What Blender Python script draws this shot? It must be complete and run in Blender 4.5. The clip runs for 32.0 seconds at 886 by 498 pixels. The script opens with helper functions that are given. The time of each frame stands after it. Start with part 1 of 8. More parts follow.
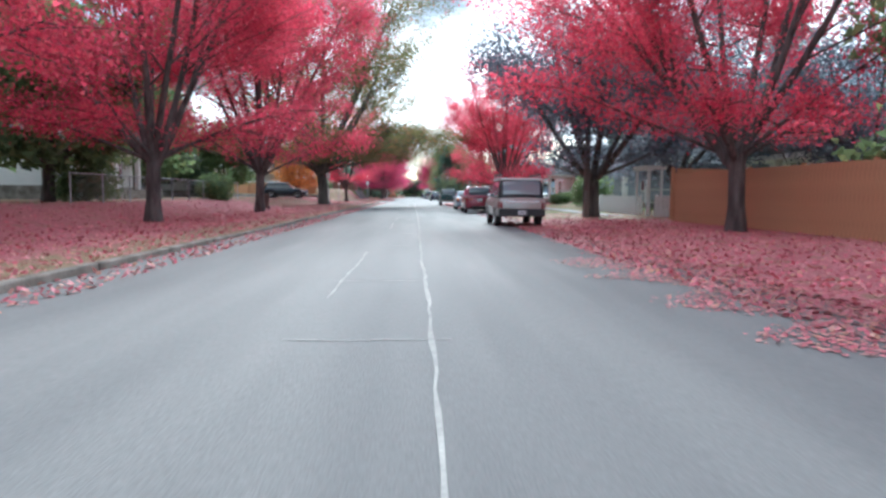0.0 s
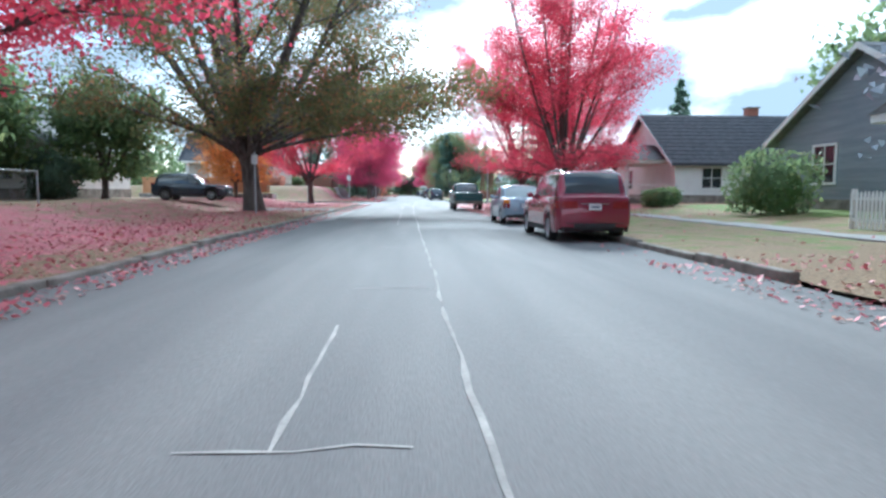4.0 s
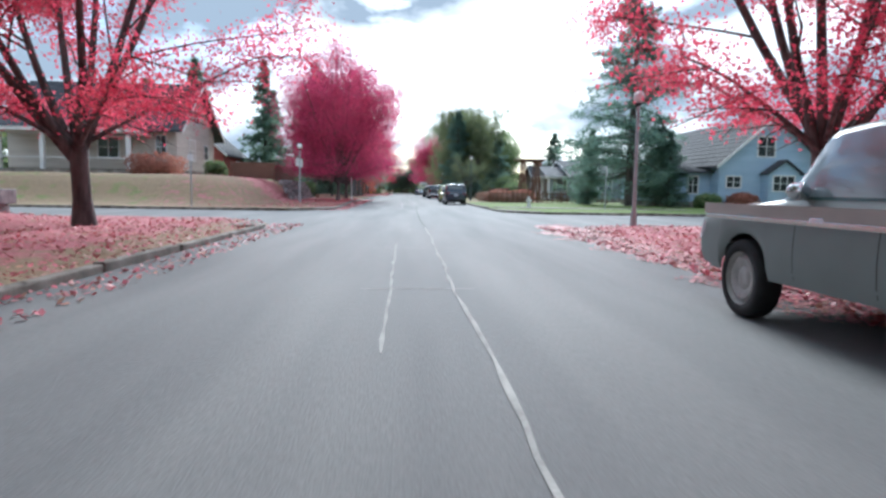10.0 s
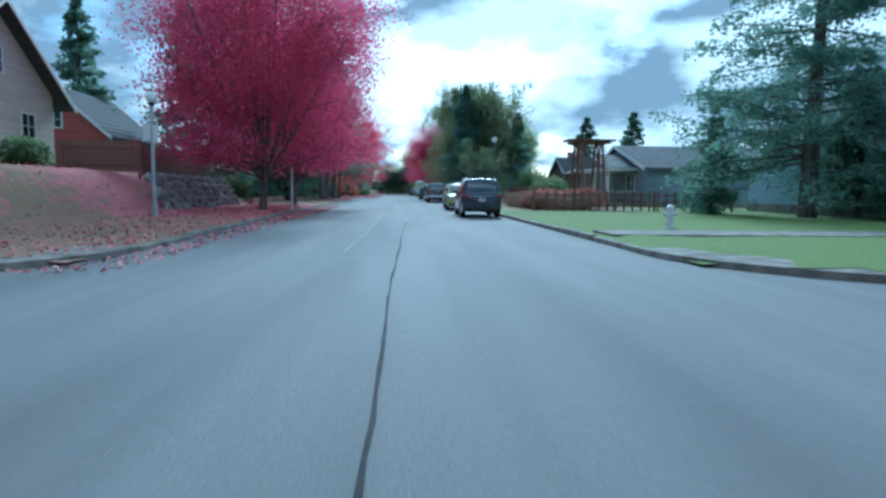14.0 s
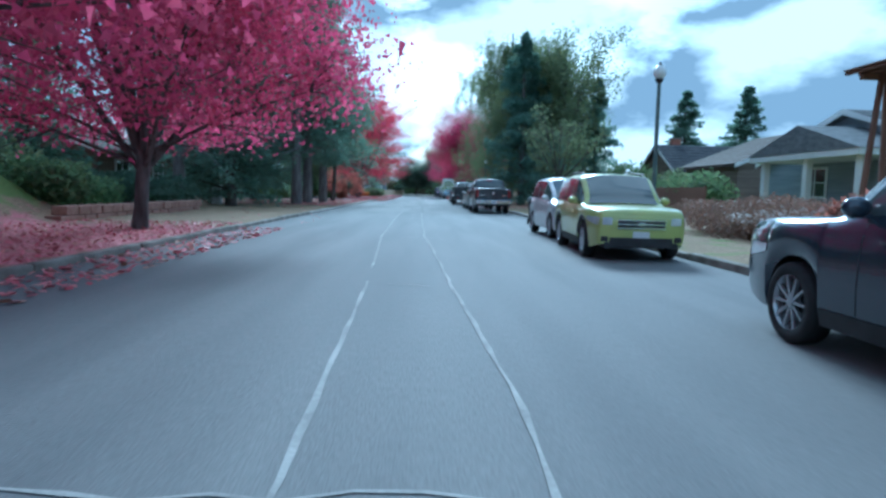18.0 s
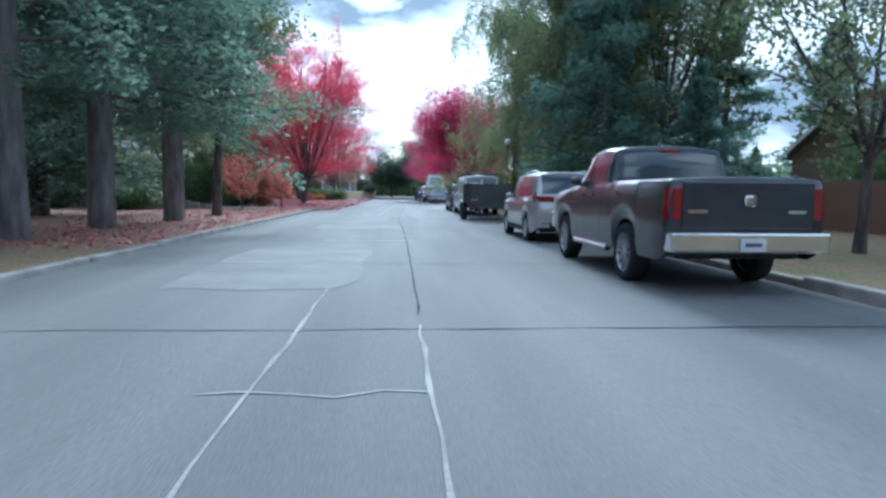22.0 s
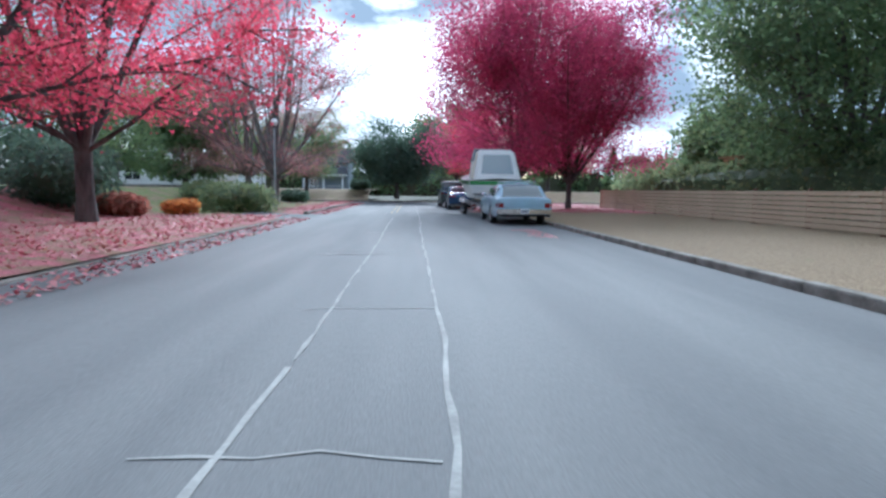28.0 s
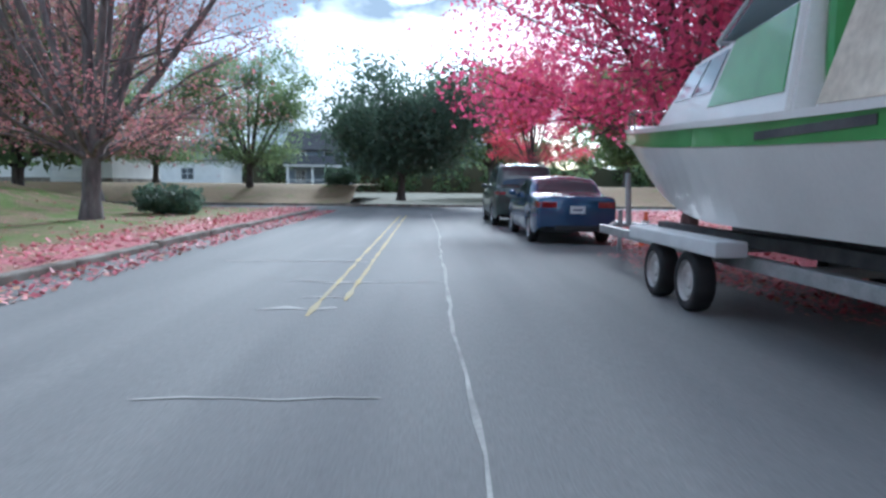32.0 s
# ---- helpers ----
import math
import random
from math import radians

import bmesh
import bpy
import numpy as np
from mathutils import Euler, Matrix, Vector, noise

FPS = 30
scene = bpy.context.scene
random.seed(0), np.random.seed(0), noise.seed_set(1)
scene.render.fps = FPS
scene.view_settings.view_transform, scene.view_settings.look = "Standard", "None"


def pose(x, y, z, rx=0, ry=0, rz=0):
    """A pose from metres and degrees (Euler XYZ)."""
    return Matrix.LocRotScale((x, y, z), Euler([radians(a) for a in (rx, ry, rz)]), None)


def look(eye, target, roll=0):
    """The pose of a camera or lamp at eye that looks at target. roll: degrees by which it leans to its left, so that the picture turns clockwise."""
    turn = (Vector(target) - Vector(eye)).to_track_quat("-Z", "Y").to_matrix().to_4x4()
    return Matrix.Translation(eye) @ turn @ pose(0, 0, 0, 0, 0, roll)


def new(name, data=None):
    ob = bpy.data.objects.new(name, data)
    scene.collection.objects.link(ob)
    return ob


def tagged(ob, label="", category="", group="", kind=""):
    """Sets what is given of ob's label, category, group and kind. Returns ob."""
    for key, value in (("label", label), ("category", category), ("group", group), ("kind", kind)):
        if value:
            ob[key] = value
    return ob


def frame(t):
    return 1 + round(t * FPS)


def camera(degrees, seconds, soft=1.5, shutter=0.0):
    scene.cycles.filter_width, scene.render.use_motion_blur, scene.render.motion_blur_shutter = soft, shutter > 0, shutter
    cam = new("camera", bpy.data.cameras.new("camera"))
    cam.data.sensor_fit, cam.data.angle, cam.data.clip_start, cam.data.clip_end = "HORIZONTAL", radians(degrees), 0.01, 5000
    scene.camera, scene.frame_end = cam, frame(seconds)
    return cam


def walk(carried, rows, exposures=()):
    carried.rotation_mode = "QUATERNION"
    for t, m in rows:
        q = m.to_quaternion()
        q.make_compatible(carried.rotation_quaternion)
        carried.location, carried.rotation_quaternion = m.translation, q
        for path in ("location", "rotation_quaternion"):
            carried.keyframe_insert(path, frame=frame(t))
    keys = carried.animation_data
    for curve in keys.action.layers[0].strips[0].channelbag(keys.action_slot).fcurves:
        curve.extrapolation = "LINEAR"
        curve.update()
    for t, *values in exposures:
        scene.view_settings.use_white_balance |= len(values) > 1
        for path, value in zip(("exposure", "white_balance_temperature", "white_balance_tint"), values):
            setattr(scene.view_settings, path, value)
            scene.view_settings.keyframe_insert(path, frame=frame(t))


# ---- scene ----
cam = camera(70.25, 32.0, soft=2.8)
PATH = [
    (0.0, pose(0.176, -0.000, 1.200, 85.062, -0.563, -2.453)),
    (0.5, pose(0.199, 3.230, 1.200, 85.047, -0.600, -2.631)),
    (1.0, pose(0.220, 6.534, 1.200, 85.027, -0.543, -2.772)),
    (1.5, pose(0.224, 9.915, 1.200, 85.000, -0.604, -2.743)),
    (2.0, pose(0.193, 13.282, 1.200, 85.016, -0.743, -2.623)),
    (2.5, pose(0.119, 16.720, 1.200, 85.028, -0.758, -2.597)),
    (3.0, pose(0.047, 20.001, 1.200, 84.952, -0.339, -2.688)),
    (3.5, pose(-0.042, 23.159, 1.200, 84.914, -0.242, -2.886)),
    (5.5, pose(-0.129, 35.440, 1.200, 84.693, 0.024, -3.098)),
    (6.0, pose(-0.224, 38.867, 1.200, 84.877, -0.172, -2.881)),
    (6.5, pose(-0.304, 42.227, 1.200, 84.905, -0.349, -2.637)),
    (7.0, pose(-0.406, 45.687, 1.200, 84.876, -0.494, -2.440)),
    (7.5, pose(-0.463, 49.184, 1.200, 84.862, -0.634, -2.232)),
    (8.0, pose(-0.510, 52.611, 1.200, 84.843, -0.749, -2.139)),
    (8.5, pose(-0.589, 55.974, 1.200, 84.877, -0.879, -2.134)),
    (9.0, pose(-0.623, 59.361, 1.200, 84.742, -0.778, -2.309)),
    (9.5, pose(-0.584, 62.620, 1.200, 84.705, -0.798, -2.729)),
    (10.0, pose(-0.499, 65.910, 1.200, 84.690, -0.934, -3.430)),
    (10.5, pose(-0.375, 69.240, 1.200, 84.686, -0.768, -4.207)),
    (11.0, pose(-0.227, 72.503, 1.200, 84.669, -0.697, -4.951)),
    (11.5, pose(-0.090, 75.737, 1.200, 84.643, -0.620, -5.347)),
    (12.0, pose(0.019, 78.972, 1.200, 84.652, -0.644, -5.388)),
    (12.5, pose(0.084, 82.190, 1.200, 84.647, -0.796, -5.082)),
    (13.0, pose(0.134, 85.496, 1.200, 84.693, -0.980, -4.619)),
    (13.5, pose(0.205, 88.715, 1.200, 84.680, -0.837, -4.144)),
    (14.0, pose(0.284, 91.839, 1.200, 84.700, -0.561, -3.715)),
    (14.5, pose(0.360, 95.005, 1.200, 84.628, -0.407, -3.271)),
    (16.5, pose(0.500, 109.317, 1.200, 84.306, -1.419, -1.297)),
    (17.0, pose(0.293, 112.339, 1.200, 84.249, -1.333, -1.310)),
    (17.5, pose(0.071, 115.395, 1.200, 84.467, -1.354, -1.515)),
    (18.0, pose(-0.099, 118.519, 1.200, 84.723, -1.276, -1.867)),
    (18.5, pose(-0.325, 121.613, 1.200, 84.949, -1.377, -2.433)),
    (19.0, pose(-0.519, 124.863, 1.200, 85.055, -1.299, -3.051)),
    (19.5, pose(-0.603, 128.277, 1.200, 85.040, -1.169, -3.536)),
    (20.0, pose(-0.514, 131.676, 1.200, 84.997, -1.063, -3.720)),
    (20.5, pose(-0.432, 135.296, 1.200, 84.942, -0.972, -3.869)),
    (21.0, pose(-0.354, 138.939, 1.200, 84.876, -0.826, -3.985)),
    (21.5, pose(-0.324, 142.524, 1.200, 84.881, -0.642, -4.151)),
    (22.0, pose(-0.307, 145.960, 1.200, 84.808, -0.600, -4.085)),
    (22.5, pose(-0.287, 149.426, 1.200, 84.725, -0.324, -3.920)),
    (23.0, pose(-0.252, 152.722, 1.200, 84.834, -0.570, -3.702)),
    (23.5, pose(-0.218, 156.056, 1.200, 84.797, -0.505, -3.549)),
    (24.0, pose(-0.257, 159.405, 1.200, 84.747, -0.386, -3.407)),
    (24.5, pose(-0.370, 162.788, 1.200, 84.654, -0.384, -3.455)),
    (25.0, pose(-0.491, 166.251, 1.200, 84.613, -0.487, -3.571)),
    (25.5, pose(-0.560, 169.740, 1.200, 84.667, -0.592, -3.703)),
    (27.5, pose(0.098, 186.129, 1.200, 84.759, -0.676, -2.958)),
    (28.0, pose(0.158, 189.635, 1.200, 84.642, -0.715, -2.809)),
    (28.5, pose(0.170, 192.977, 1.200, 84.584, -0.786, -2.769)),
    (29.0, pose(0.164, 196.200, 1.200, 84.552, -0.822, -2.702)),
    (29.5, pose(0.140, 199.361, 1.200, 84.474, -0.780, -2.573)),
    (30.0, pose(0.151, 202.590, 1.200, 84.376, -0.767, -2.329)),
    (30.5, pose(0.178, 205.877, 1.200, 84.249, -0.678, -2.045)),
    (31.0, pose(0.226, 209.097, 1.200, 84.222, -0.813, -1.826)),
    (31.5, pose(0.243, 212.248, 1.200, 84.184, -0.676, -1.587)),
    (32.0, pose(0.227, 215.400, 1.200, 84.169, -0.608, -1.290)),
]
walk(cam, PATH, exposures=[(0, 1.17, 5500, 1), (3, 1.29, 5250, -1), (5.5, 1.15, 5200, 0), (8, 0.8, 5450, 4), (9, 0.75, 5600, 6), (10.3, 0.77, 5450, 3), (11, 0.53, 4900, -5), (12, 0.25, 4400, -12), (16, 0.3, 4330, -10.5), (19, 0.45, 4250, -9), (21.5, 0.63, 4650, -2), (23, 0.83, 5200, 3), (25, 0.87, 5330, 3), (28, 0.76, 5050, 3), (32, 0.9, 5150, 3)])

# world: hazy bright sky with broken cloud, low sun ahead
SUN_EL, SUN_AZ = radians(30), radians(6)
world = bpy.data.worlds.new("sky")
scene.world = world
world.use_nodes = True
wn, wl = world.node_tree.nodes, world.node_tree.links
wn.clear()
w_out = wn.new("ShaderNodeOutputWorld")
w_bg = wn.new("ShaderNodeBackground")
w_sky = wn.new("ShaderNodeTexSky")
w_sky.sky_type = "NISHITA"
w_sky.sun_disc = False
w_sky.sun_elevation = SUN_EL
w_sky.sun_rotation = SUN_AZ
w_sky.air_density, w_sky.dust_density, w_sky.ozone_density = 1.0, 1.2, 3.0
w_co = wn.new("ShaderNodeTexCoord")
w_map = wn.new("ShaderNodeMapping")
w_map.inputs["Scale"].default_value = (1.0, 1.0, 2.0)
w_map.inputs["Location"].default_value = (0.62, 0.35, 0.22)
w_n1 = wn.new("ShaderNodeTexNoise")
w_n1.inputs["Scale"].default_value = 3.0
w_n1.inputs["Detail"].default_value = 9
w_n1.inputs["Roughness"].default_value = 0.55
w_r1 = wn.new("ShaderNodeValToRGB")
w_r1.color_ramp.elements[0].position, w_r1.color_ramp.elements[1].position = 0.44, 0.50
w_n2 = wn.new("ShaderNodeTexNoise")
w_n2.inputs["Scale"].default_value = 3.4
w_n2.inputs["Detail"].default_value = 9
w_r2 = wn.new("ShaderNodeValToRGB")
w_r2.color_ramp.elements[0].position, w_r2.color_ramp.elements[1].position = 0.475, 0.565
w_r2.color_ramp.elements[0].color = (9.2, 9.25, 9.3, 1)
w_r2.color_ramp.elements[1].color = (2.9, 3.3, 3.8, 1)
w_mix = wn.new("ShaderNodeMix")
w_mix.data_type = "RGBA"
wl.new(w_co.outputs["Generated"], w_map.inputs["Vector"])
wl.new(w_map.outputs[0], w_n1.inputs["Vector"])
wl.new(w_map.outputs[0], w_n2.inputs["Vector"])
wl.new(w_n1.outputs["Fac"], w_r1.inputs["Fac"])
wl.new(w_n2.outputs["Fac"], w_r2.inputs["Fac"])
wl.new(w_r1.outputs["Color"], w_mix.inputs["Factor"])
wl.new(w_sky.outputs["Color"], w_mix.inputs["A"])
wl.new(w_r2.outputs["Color"], w_mix.inputs["B"])
wl.new(w_mix.outputs["Result"], w_bg.inputs["Color"])
w_bg.inputs["Strength"].default_value = 0.10
wl.new(w_bg.outputs[0], w_out.inputs[0])
sun = new("sun", bpy.data.lights.new("sun", "SUN"))
sun.data.energy, sun.data.angle, sun.data.color = 2.7, radians(15), (1.0, 0.96, 0.90)
sun.matrix_world = look((0, 0, 50), (-math.sin(SUN_AZ) * 40, -math.cos(SUN_AZ) * 40, 50 - math.tan(SUN_EL) * 40))


# ---- materials ----
def nodes_of(name):
    m = bpy.data.materials.new(name)
    m.use_nodes = True
    nt = m.node_tree
    return m, nt.nodes, nt.links, nt.nodes["Principled BSDF"]


def surface(name, c1, c2, scale=6.0, rough=0.8, metal=0.0, bump=0.2, fine=40.0, stretch=(1, 1, 1), coat=0.0, lo=0.35, hi=0.65, grain=0.28):
    """A two-scale material: broad patches from c1 to c2, fine grain in value and bump, and per-object change."""
    m, n, l, b = nodes_of(name)
    co = n.new("ShaderNodeTexCoord")
    mp = n.new("ShaderNodeMapping")
    mp.inputs["Scale"].default_value = stretch
    l.new(co.outputs["Object"], mp.inputs["Vector"])
    a = n.new("ShaderNodeTexNoise")
    a.inputs["Scale"].default_value, a.inputs["Detail"].default_value = scale, 6
    l.new(mp.outputs[0], a.inputs["Vector"])
    r = n.new("ShaderNodeValToRGB")
    r.color_ramp.elements[0].position, r.color_ramp.elements[1].position = lo, hi
    r.color_ramp.elements[0].color, r.color_ramp.elements[1].color = (*c1, 1), (*c2, 1)
    l.new(a.outputs["Fac"], r.inputs["Fac"])
    g = n.new("ShaderNodeTexNoise")
    g.inputs["Scale"].default_value, g.inputs["Detail"].default_value = fine, 4
    l.new(mp.outputs[0], g.inputs["Vector"])
    hs = n.new("ShaderNodeHueSaturation")
    mr = n.new("ShaderNodeMapRange")
    mr.inputs["To Min"].default_value, mr.inputs["To Max"].default_value = 1 - grain, 1 + grain
    l.new(g.outputs["Fac"], mr.inputs["Value"])
    l.new(mr.outputs[0], hs.inputs["Value"])
    l.new(r.outputs["Color"], hs.inputs["Color"])
    l.new(hs.outputs["Color"], b.inputs["Base Color"])
    b.inputs["Roughness"].default_value, b.inputs["Metallic"].default_value = rough, metal
    b.inputs["Coat Weight"].default_value = coat
    if bump:
        bp = n.new("ShaderNodeBump")
        bp.inputs["Strength"].default_value, bp.inputs["Distance"].default_value = bump, 0.02
        l.new(g.outputs["Fac"], bp.inputs["Height"])
        l.new(bp.outputs[0], b.inputs["Normal"])
    return m


def leafy(name, colours, glow=0.35):
    """Leaves: a colour for each leaf out of a ramp, part of the light passing through."""
    m, n, l, b = nodes_of(name)
    ge = n.new("ShaderNodeNewGeometry")
    r = n.new("ShaderNodeValToRGB")
    els = r.color_ramp.elements
    while len(els) < len(colours):
        els.new(0.5)
    for i, c in enumerate(colours):
        els[i].position = i / (len(colours) - 1)
        els[i].color = (*c, 1)
    l.new(ge.outputs["Random Per Island"], r.inputs["Fac"])
    co = n.new("ShaderNodeTexCoord")
    a = n.new("ShaderNodeTexNoise")
    a.inputs["Scale"].default_value, a.inputs["Detail"].default_value = 0.55, 3
    l.new(co.outputs["Object"], a.inputs["Vector"])
    mr = n.new("ShaderNodeMapRange")
    mr.inputs["From Min"].default_value, mr.inputs["From Max"].default_value = 0.3, 0.7
    mr.inputs["To Min"].default_value, mr.inputs["To Max"].default_value = 0.75, 1.3
    l.new(a.outputs["Fac"], mr.inputs["Value"])
    hs = n.new("ShaderNodeHueSaturation")
    l.new(mr.outputs[0], hs.inputs["Value"])
    l.new(r.outputs["Color"], hs.inputs["Color"])
    l.new(hs.outputs["Color"], b.inputs["Base Color"])
    b.inputs["Roughness"].default_value = 0.6
    tr = n.new("ShaderNodeBsdfTranslucent")
    l.new(hs.outputs["Color"], tr.inputs["Color"])
    mx = n.new("ShaderNodeMixShader")
    mx.inputs[0].default_value = glow
    l.new(b.outputs[0], mx.inputs[1])
    l.new(tr.outputs[0], mx.inputs[2])
    l.new(mx.outputs[0], n["Material Output"].inputs["Surface"])
    return m


def paint(name, c, rough=0.3, metal=0.0, coat=0.7, dust=0.25):
    m = surface(name, c, tuple(v * 0.82 + 0.02 for v in c), 2.0, rough, metal, 0.01, 90.0, coat=coat, grain=0.06)
    return m


def glass_dark(name, c=(0.07, 0.085, 0.092), rough=0.04):
    m, n, l, b = nodes_of(name)
    b.inputs["Base Color"].default_value = (*c, 1)
    b.inputs["Roughness"].default_value = rough
    b.inputs["Specular IOR Level"].default_value = 0.8
    b.inputs["Coat Weight"].default_value = 0.35
    b.inputs["Coat IOR"].default_value = 1.6
    b.inputs["Coat Roughness"].default_value = 0.03
    a = n.new("ShaderNodeTexNoise")
    a.inputs["Scale"].default_value = 3.0
    mr = n.new("ShaderNodeMapRange")
    mr.inputs["To Min"].default_value, mr.inputs["To Max"].default_value = rough, rough + 0.05
    l.new(a.outputs["Fac"], mr.inputs["Value"])
    l.new(mr.outputs[0], b.inputs["Roughness"])
    return m


M = {}
M["asphalt"] = surface("asphalt", (0.118, 0.119, 0.122), (0.225, 0.222, 0.214), 0.55, 0.85, 0, 0.35, 60, stretch=(1.5, 0.14, 1), lo=0.25, hi=0.75)
M["concrete_road"] = surface("worn_concrete", (0.26, 0.255, 0.245), (0.36, 0.35, 0.33), 0.8, 0.85, 0, 0.25, 45)
M["kerb"] = surface("kerb_concrete", (0.14, 0.122, 0.10), (0.32, 0.29, 0.25), 2.2, 0.9, 0, 0.4, 25)
M["patch"] = surface("worn_patch_concrete", (0.175, 0.174, 0.17), (0.25, 0.246, 0.238), 0.8, 0.85, 0, 0.25, 45)
M["kerb_pale"] = surface("pale_kerb_concrete", (0.30, 0.27, 0.24), (0.50, 0.46, 0.42), 2.2, 0.9, 0, 0.4, 25)
M["crack"] = surface("crack_filler", (0.27, 0.265, 0.25), (0.46, 0.45, 0.42), 2.0, 0.9, 0, 0.2, 30)
M["tar"] = surface("tar_seal", (0.02, 0.02, 0.022), (0.045, 0.045, 0.045), 2.0, 0.95, 0, 0.2, 30)
M["yellow_line"] = surface("worn_yellow_paint", (0.42, 0.31, 0.10), (0.30, 0.26, 0.16), 1.5, 0.8, 0, 0.1, 30)
M["bark"] = surface("bark", (0.055, 0.046, 0.044), (0.15, 0.13, 0.12), 5.0, 0.95, 0, 0.8, 30, stretch=(1, 1, 0.25))
M["bark_grey"] = surface("grey_bark", (0.11, 0.095, 0.095), (0.24, 0.21, 0.2), 5.0, 0.95, 0, 0.8, 30, stretch=(1, 1, 0.25))
M["bark_pale"] = surface("pale_bark", (0.10, 0.09, 0.085), (0.30, 0.29, 0.27), 4.0, 0.9, 0, 0.5, 24, stretch=(1, 1, 2.0))
M["red_leaf"] = leafy("red_maple_leaf", [(0.63, 0.072, 0.13), (0.76, 0.10, 0.165), (0.69, 0.08, 0.145), (0.80, 0.17, 0.21), (0.51, 0.058, 0.115)], 0.72)
M["dark_red_leaf"] = leafy("dark_red_leaf", [(0.515, 0.078, 0.168), (0.65, 0.095, 0.213), (0.56, 0.078, 0.19), (0.717, 0.146, 0.246), (0.448, 0.067, 0.157)], 0.72)
M["thin_red_leaf"] = leafy("thinning_red_leaf", [(0.42, 0.17, 0.18), (0.5, 0.2, 0.21), (0.38, 0.2, 0.19), (0.46, 0.27, 0.2)], 0.62)
M["plum_leaf"] = leafy("dark_plum_leaf", [(0.149, 0.175, 0.219), (0.193, 0.219, 0.263), (0.166, 0.201, 0.227), (0.263, 0.21, 0.263)], 0.68)
M["oak_leaf"] = leafy("turning_oak_leaf", [(0.136, 0.166, 0.068), (0.173, 0.188, 0.083), (0.233, 0.188, 0.083), (0.12, 0.143, 0.068), (0.503, 0.188, 0.098)], 0.66)
M["orange_leaf"] = leafy("orange_leaf", [(0.66, 0.27, 0.08), (0.72, 0.33, 0.1), (0.58, 0.21, 0.08), (0.5, 0.32, 0.12)], 0.65)
M["conifer"] = leafy("conifer_needles", [(0.186, 0.277, 0.207), (0.23, 0.322, 0.238), (0.163, 0.247, 0.2), (0.277, 0.369, 0.247)], 0.75)
M["dark_needles"] = leafy("dark_needles", [(0.17, 0.273, 0.224), (0.216, 0.322, 0.251), (0.151, 0.239, 0.205), (0.273, 0.376, 0.261)], 0.78)
M["birch_leaf"] = leafy("willow_leaf", [(0.202, 0.253, 0.132), (0.253, 0.288, 0.149), (0.167, 0.218, 0.122), (0.323, 0.323, 0.149)], 0.7)
M["green_leaf"] = leafy("green_shrub_leaf", [(0.167, 0.242, 0.116), (0.22, 0.293, 0.136), (0.136, 0.198, 0.105), (0.293, 0.335, 0.147)], 0.7)
M["dark_hedge"] = leafy("dark_hedge_leaf", [(0.099, 0.147, 0.109), (0.133, 0.187, 0.125), (0.112, 0.165, 0.121)], 0.6)
M["brown_shrub"] = leafy("brown_shrub_leaf", [(0.42, 0.18, 0.14), (0.5, 0.22, 0.16), (0.34, 0.18, 0.13), (0.54, 0.2, 0.16)], 0.6)
M["sapling_leaf"] = leafy("bright_red_sapling_leaf", [(0.7, 0.18, 0.16), (0.78, 0.25, 0.2), (0.6, 0.2, 0.15), (0.55, 0.3, 0.2)], 0.6)
M["dry_shrub"] = leafy("dry_shrub_leaf", [(0.22, 0.135, 0.105), (0.27, 0.16, 0.12), (0.19, 0.14, 0.1), (0.3, 0.17, 0.12)], 0.4)
M["litter"] = leafy("fallen_leaf", [(0.55, 0.10, 0.14), (0.68, 0.20, 0.24), (0.42, 0.07, 0.10), (0.64, 0.27, 0.27), (0.52, 0.28, 0.17)], 0.1)
M["rubber"] = surface("tyre_rubber", (0.012, 0.012, 0.013), (0.025, 0.025, 0.026), 6, 0.8, 0, 0.2, 60)
M["alloy"] = surface("alloy_wheel", (0.45, 0.46, 0.48), (0.55, 0.56, 0.58), 4, 0.3, 0.8, 0.05, 40, grain=0.06)
M["steel_wheel"] = surface("pale_steel_wheel", (0.55, 0.54, 0.52), (0.38, 0.36, 0.34), 4, 0.5, 0.3, 0.1, 40)
M["chrome"] = surface("chrome", (0.62, 0.63, 0.65), (0.70, 0.71, 0.72), 4, 0.15, 1.0, 0.03, 40, grain=0.06)
M["black_plastic"] = surface("black_plastic", (0.018, 0.018, 0.02), (0.035, 0.035, 0.037), 5, 0.6, 0, 0.1, 60)
M["glass"] = glass_dark("car_glass")
# opaque pane; its pale colour stands in for daylight seen through the windows
M["pale_glass"] = glass_dark("daylight_tinted_glass", (0.21, 0.26, 0.285), 0.05)
M["house_glass"] = glass_dark("house_window_glass", (0.03, 0.035, 0.04), 0.06)
M["tail_red"] = surface("red_lens", (0.19, 0.008, 0.012), (0.27, 0.013, 0.016), 8, 0.2, 0, 0.05, 60, coat=0.6, grain=0.06)
M["amber"] = surface("amber_lens", (0.75, 0.22, 0.03), (0.8, 0.28, 0.04), 8, 0.2, 0, 0.05, 60, coat=0.6)
M["head_lens"] = surface("clear_lens", (0.55, 0.57, 0.60), (0.75, 0.77, 0.80), 12, 0.1, 0.2, 0.05, 60, coat=0.8, grain=0.06)
M["plate"] = surface("number_plate", (0.62, 0.64, 0.66), (0.72, 0.73, 0.74), 8, 0.5, 0, 0.05, 60, grain=0.06)
M["plate_bar"] = surface("plate_marks", (0.09, 0.10, 0.16), (0.13, 0.14, 0.2), 8, 0.6, 0, 0.05, 60)
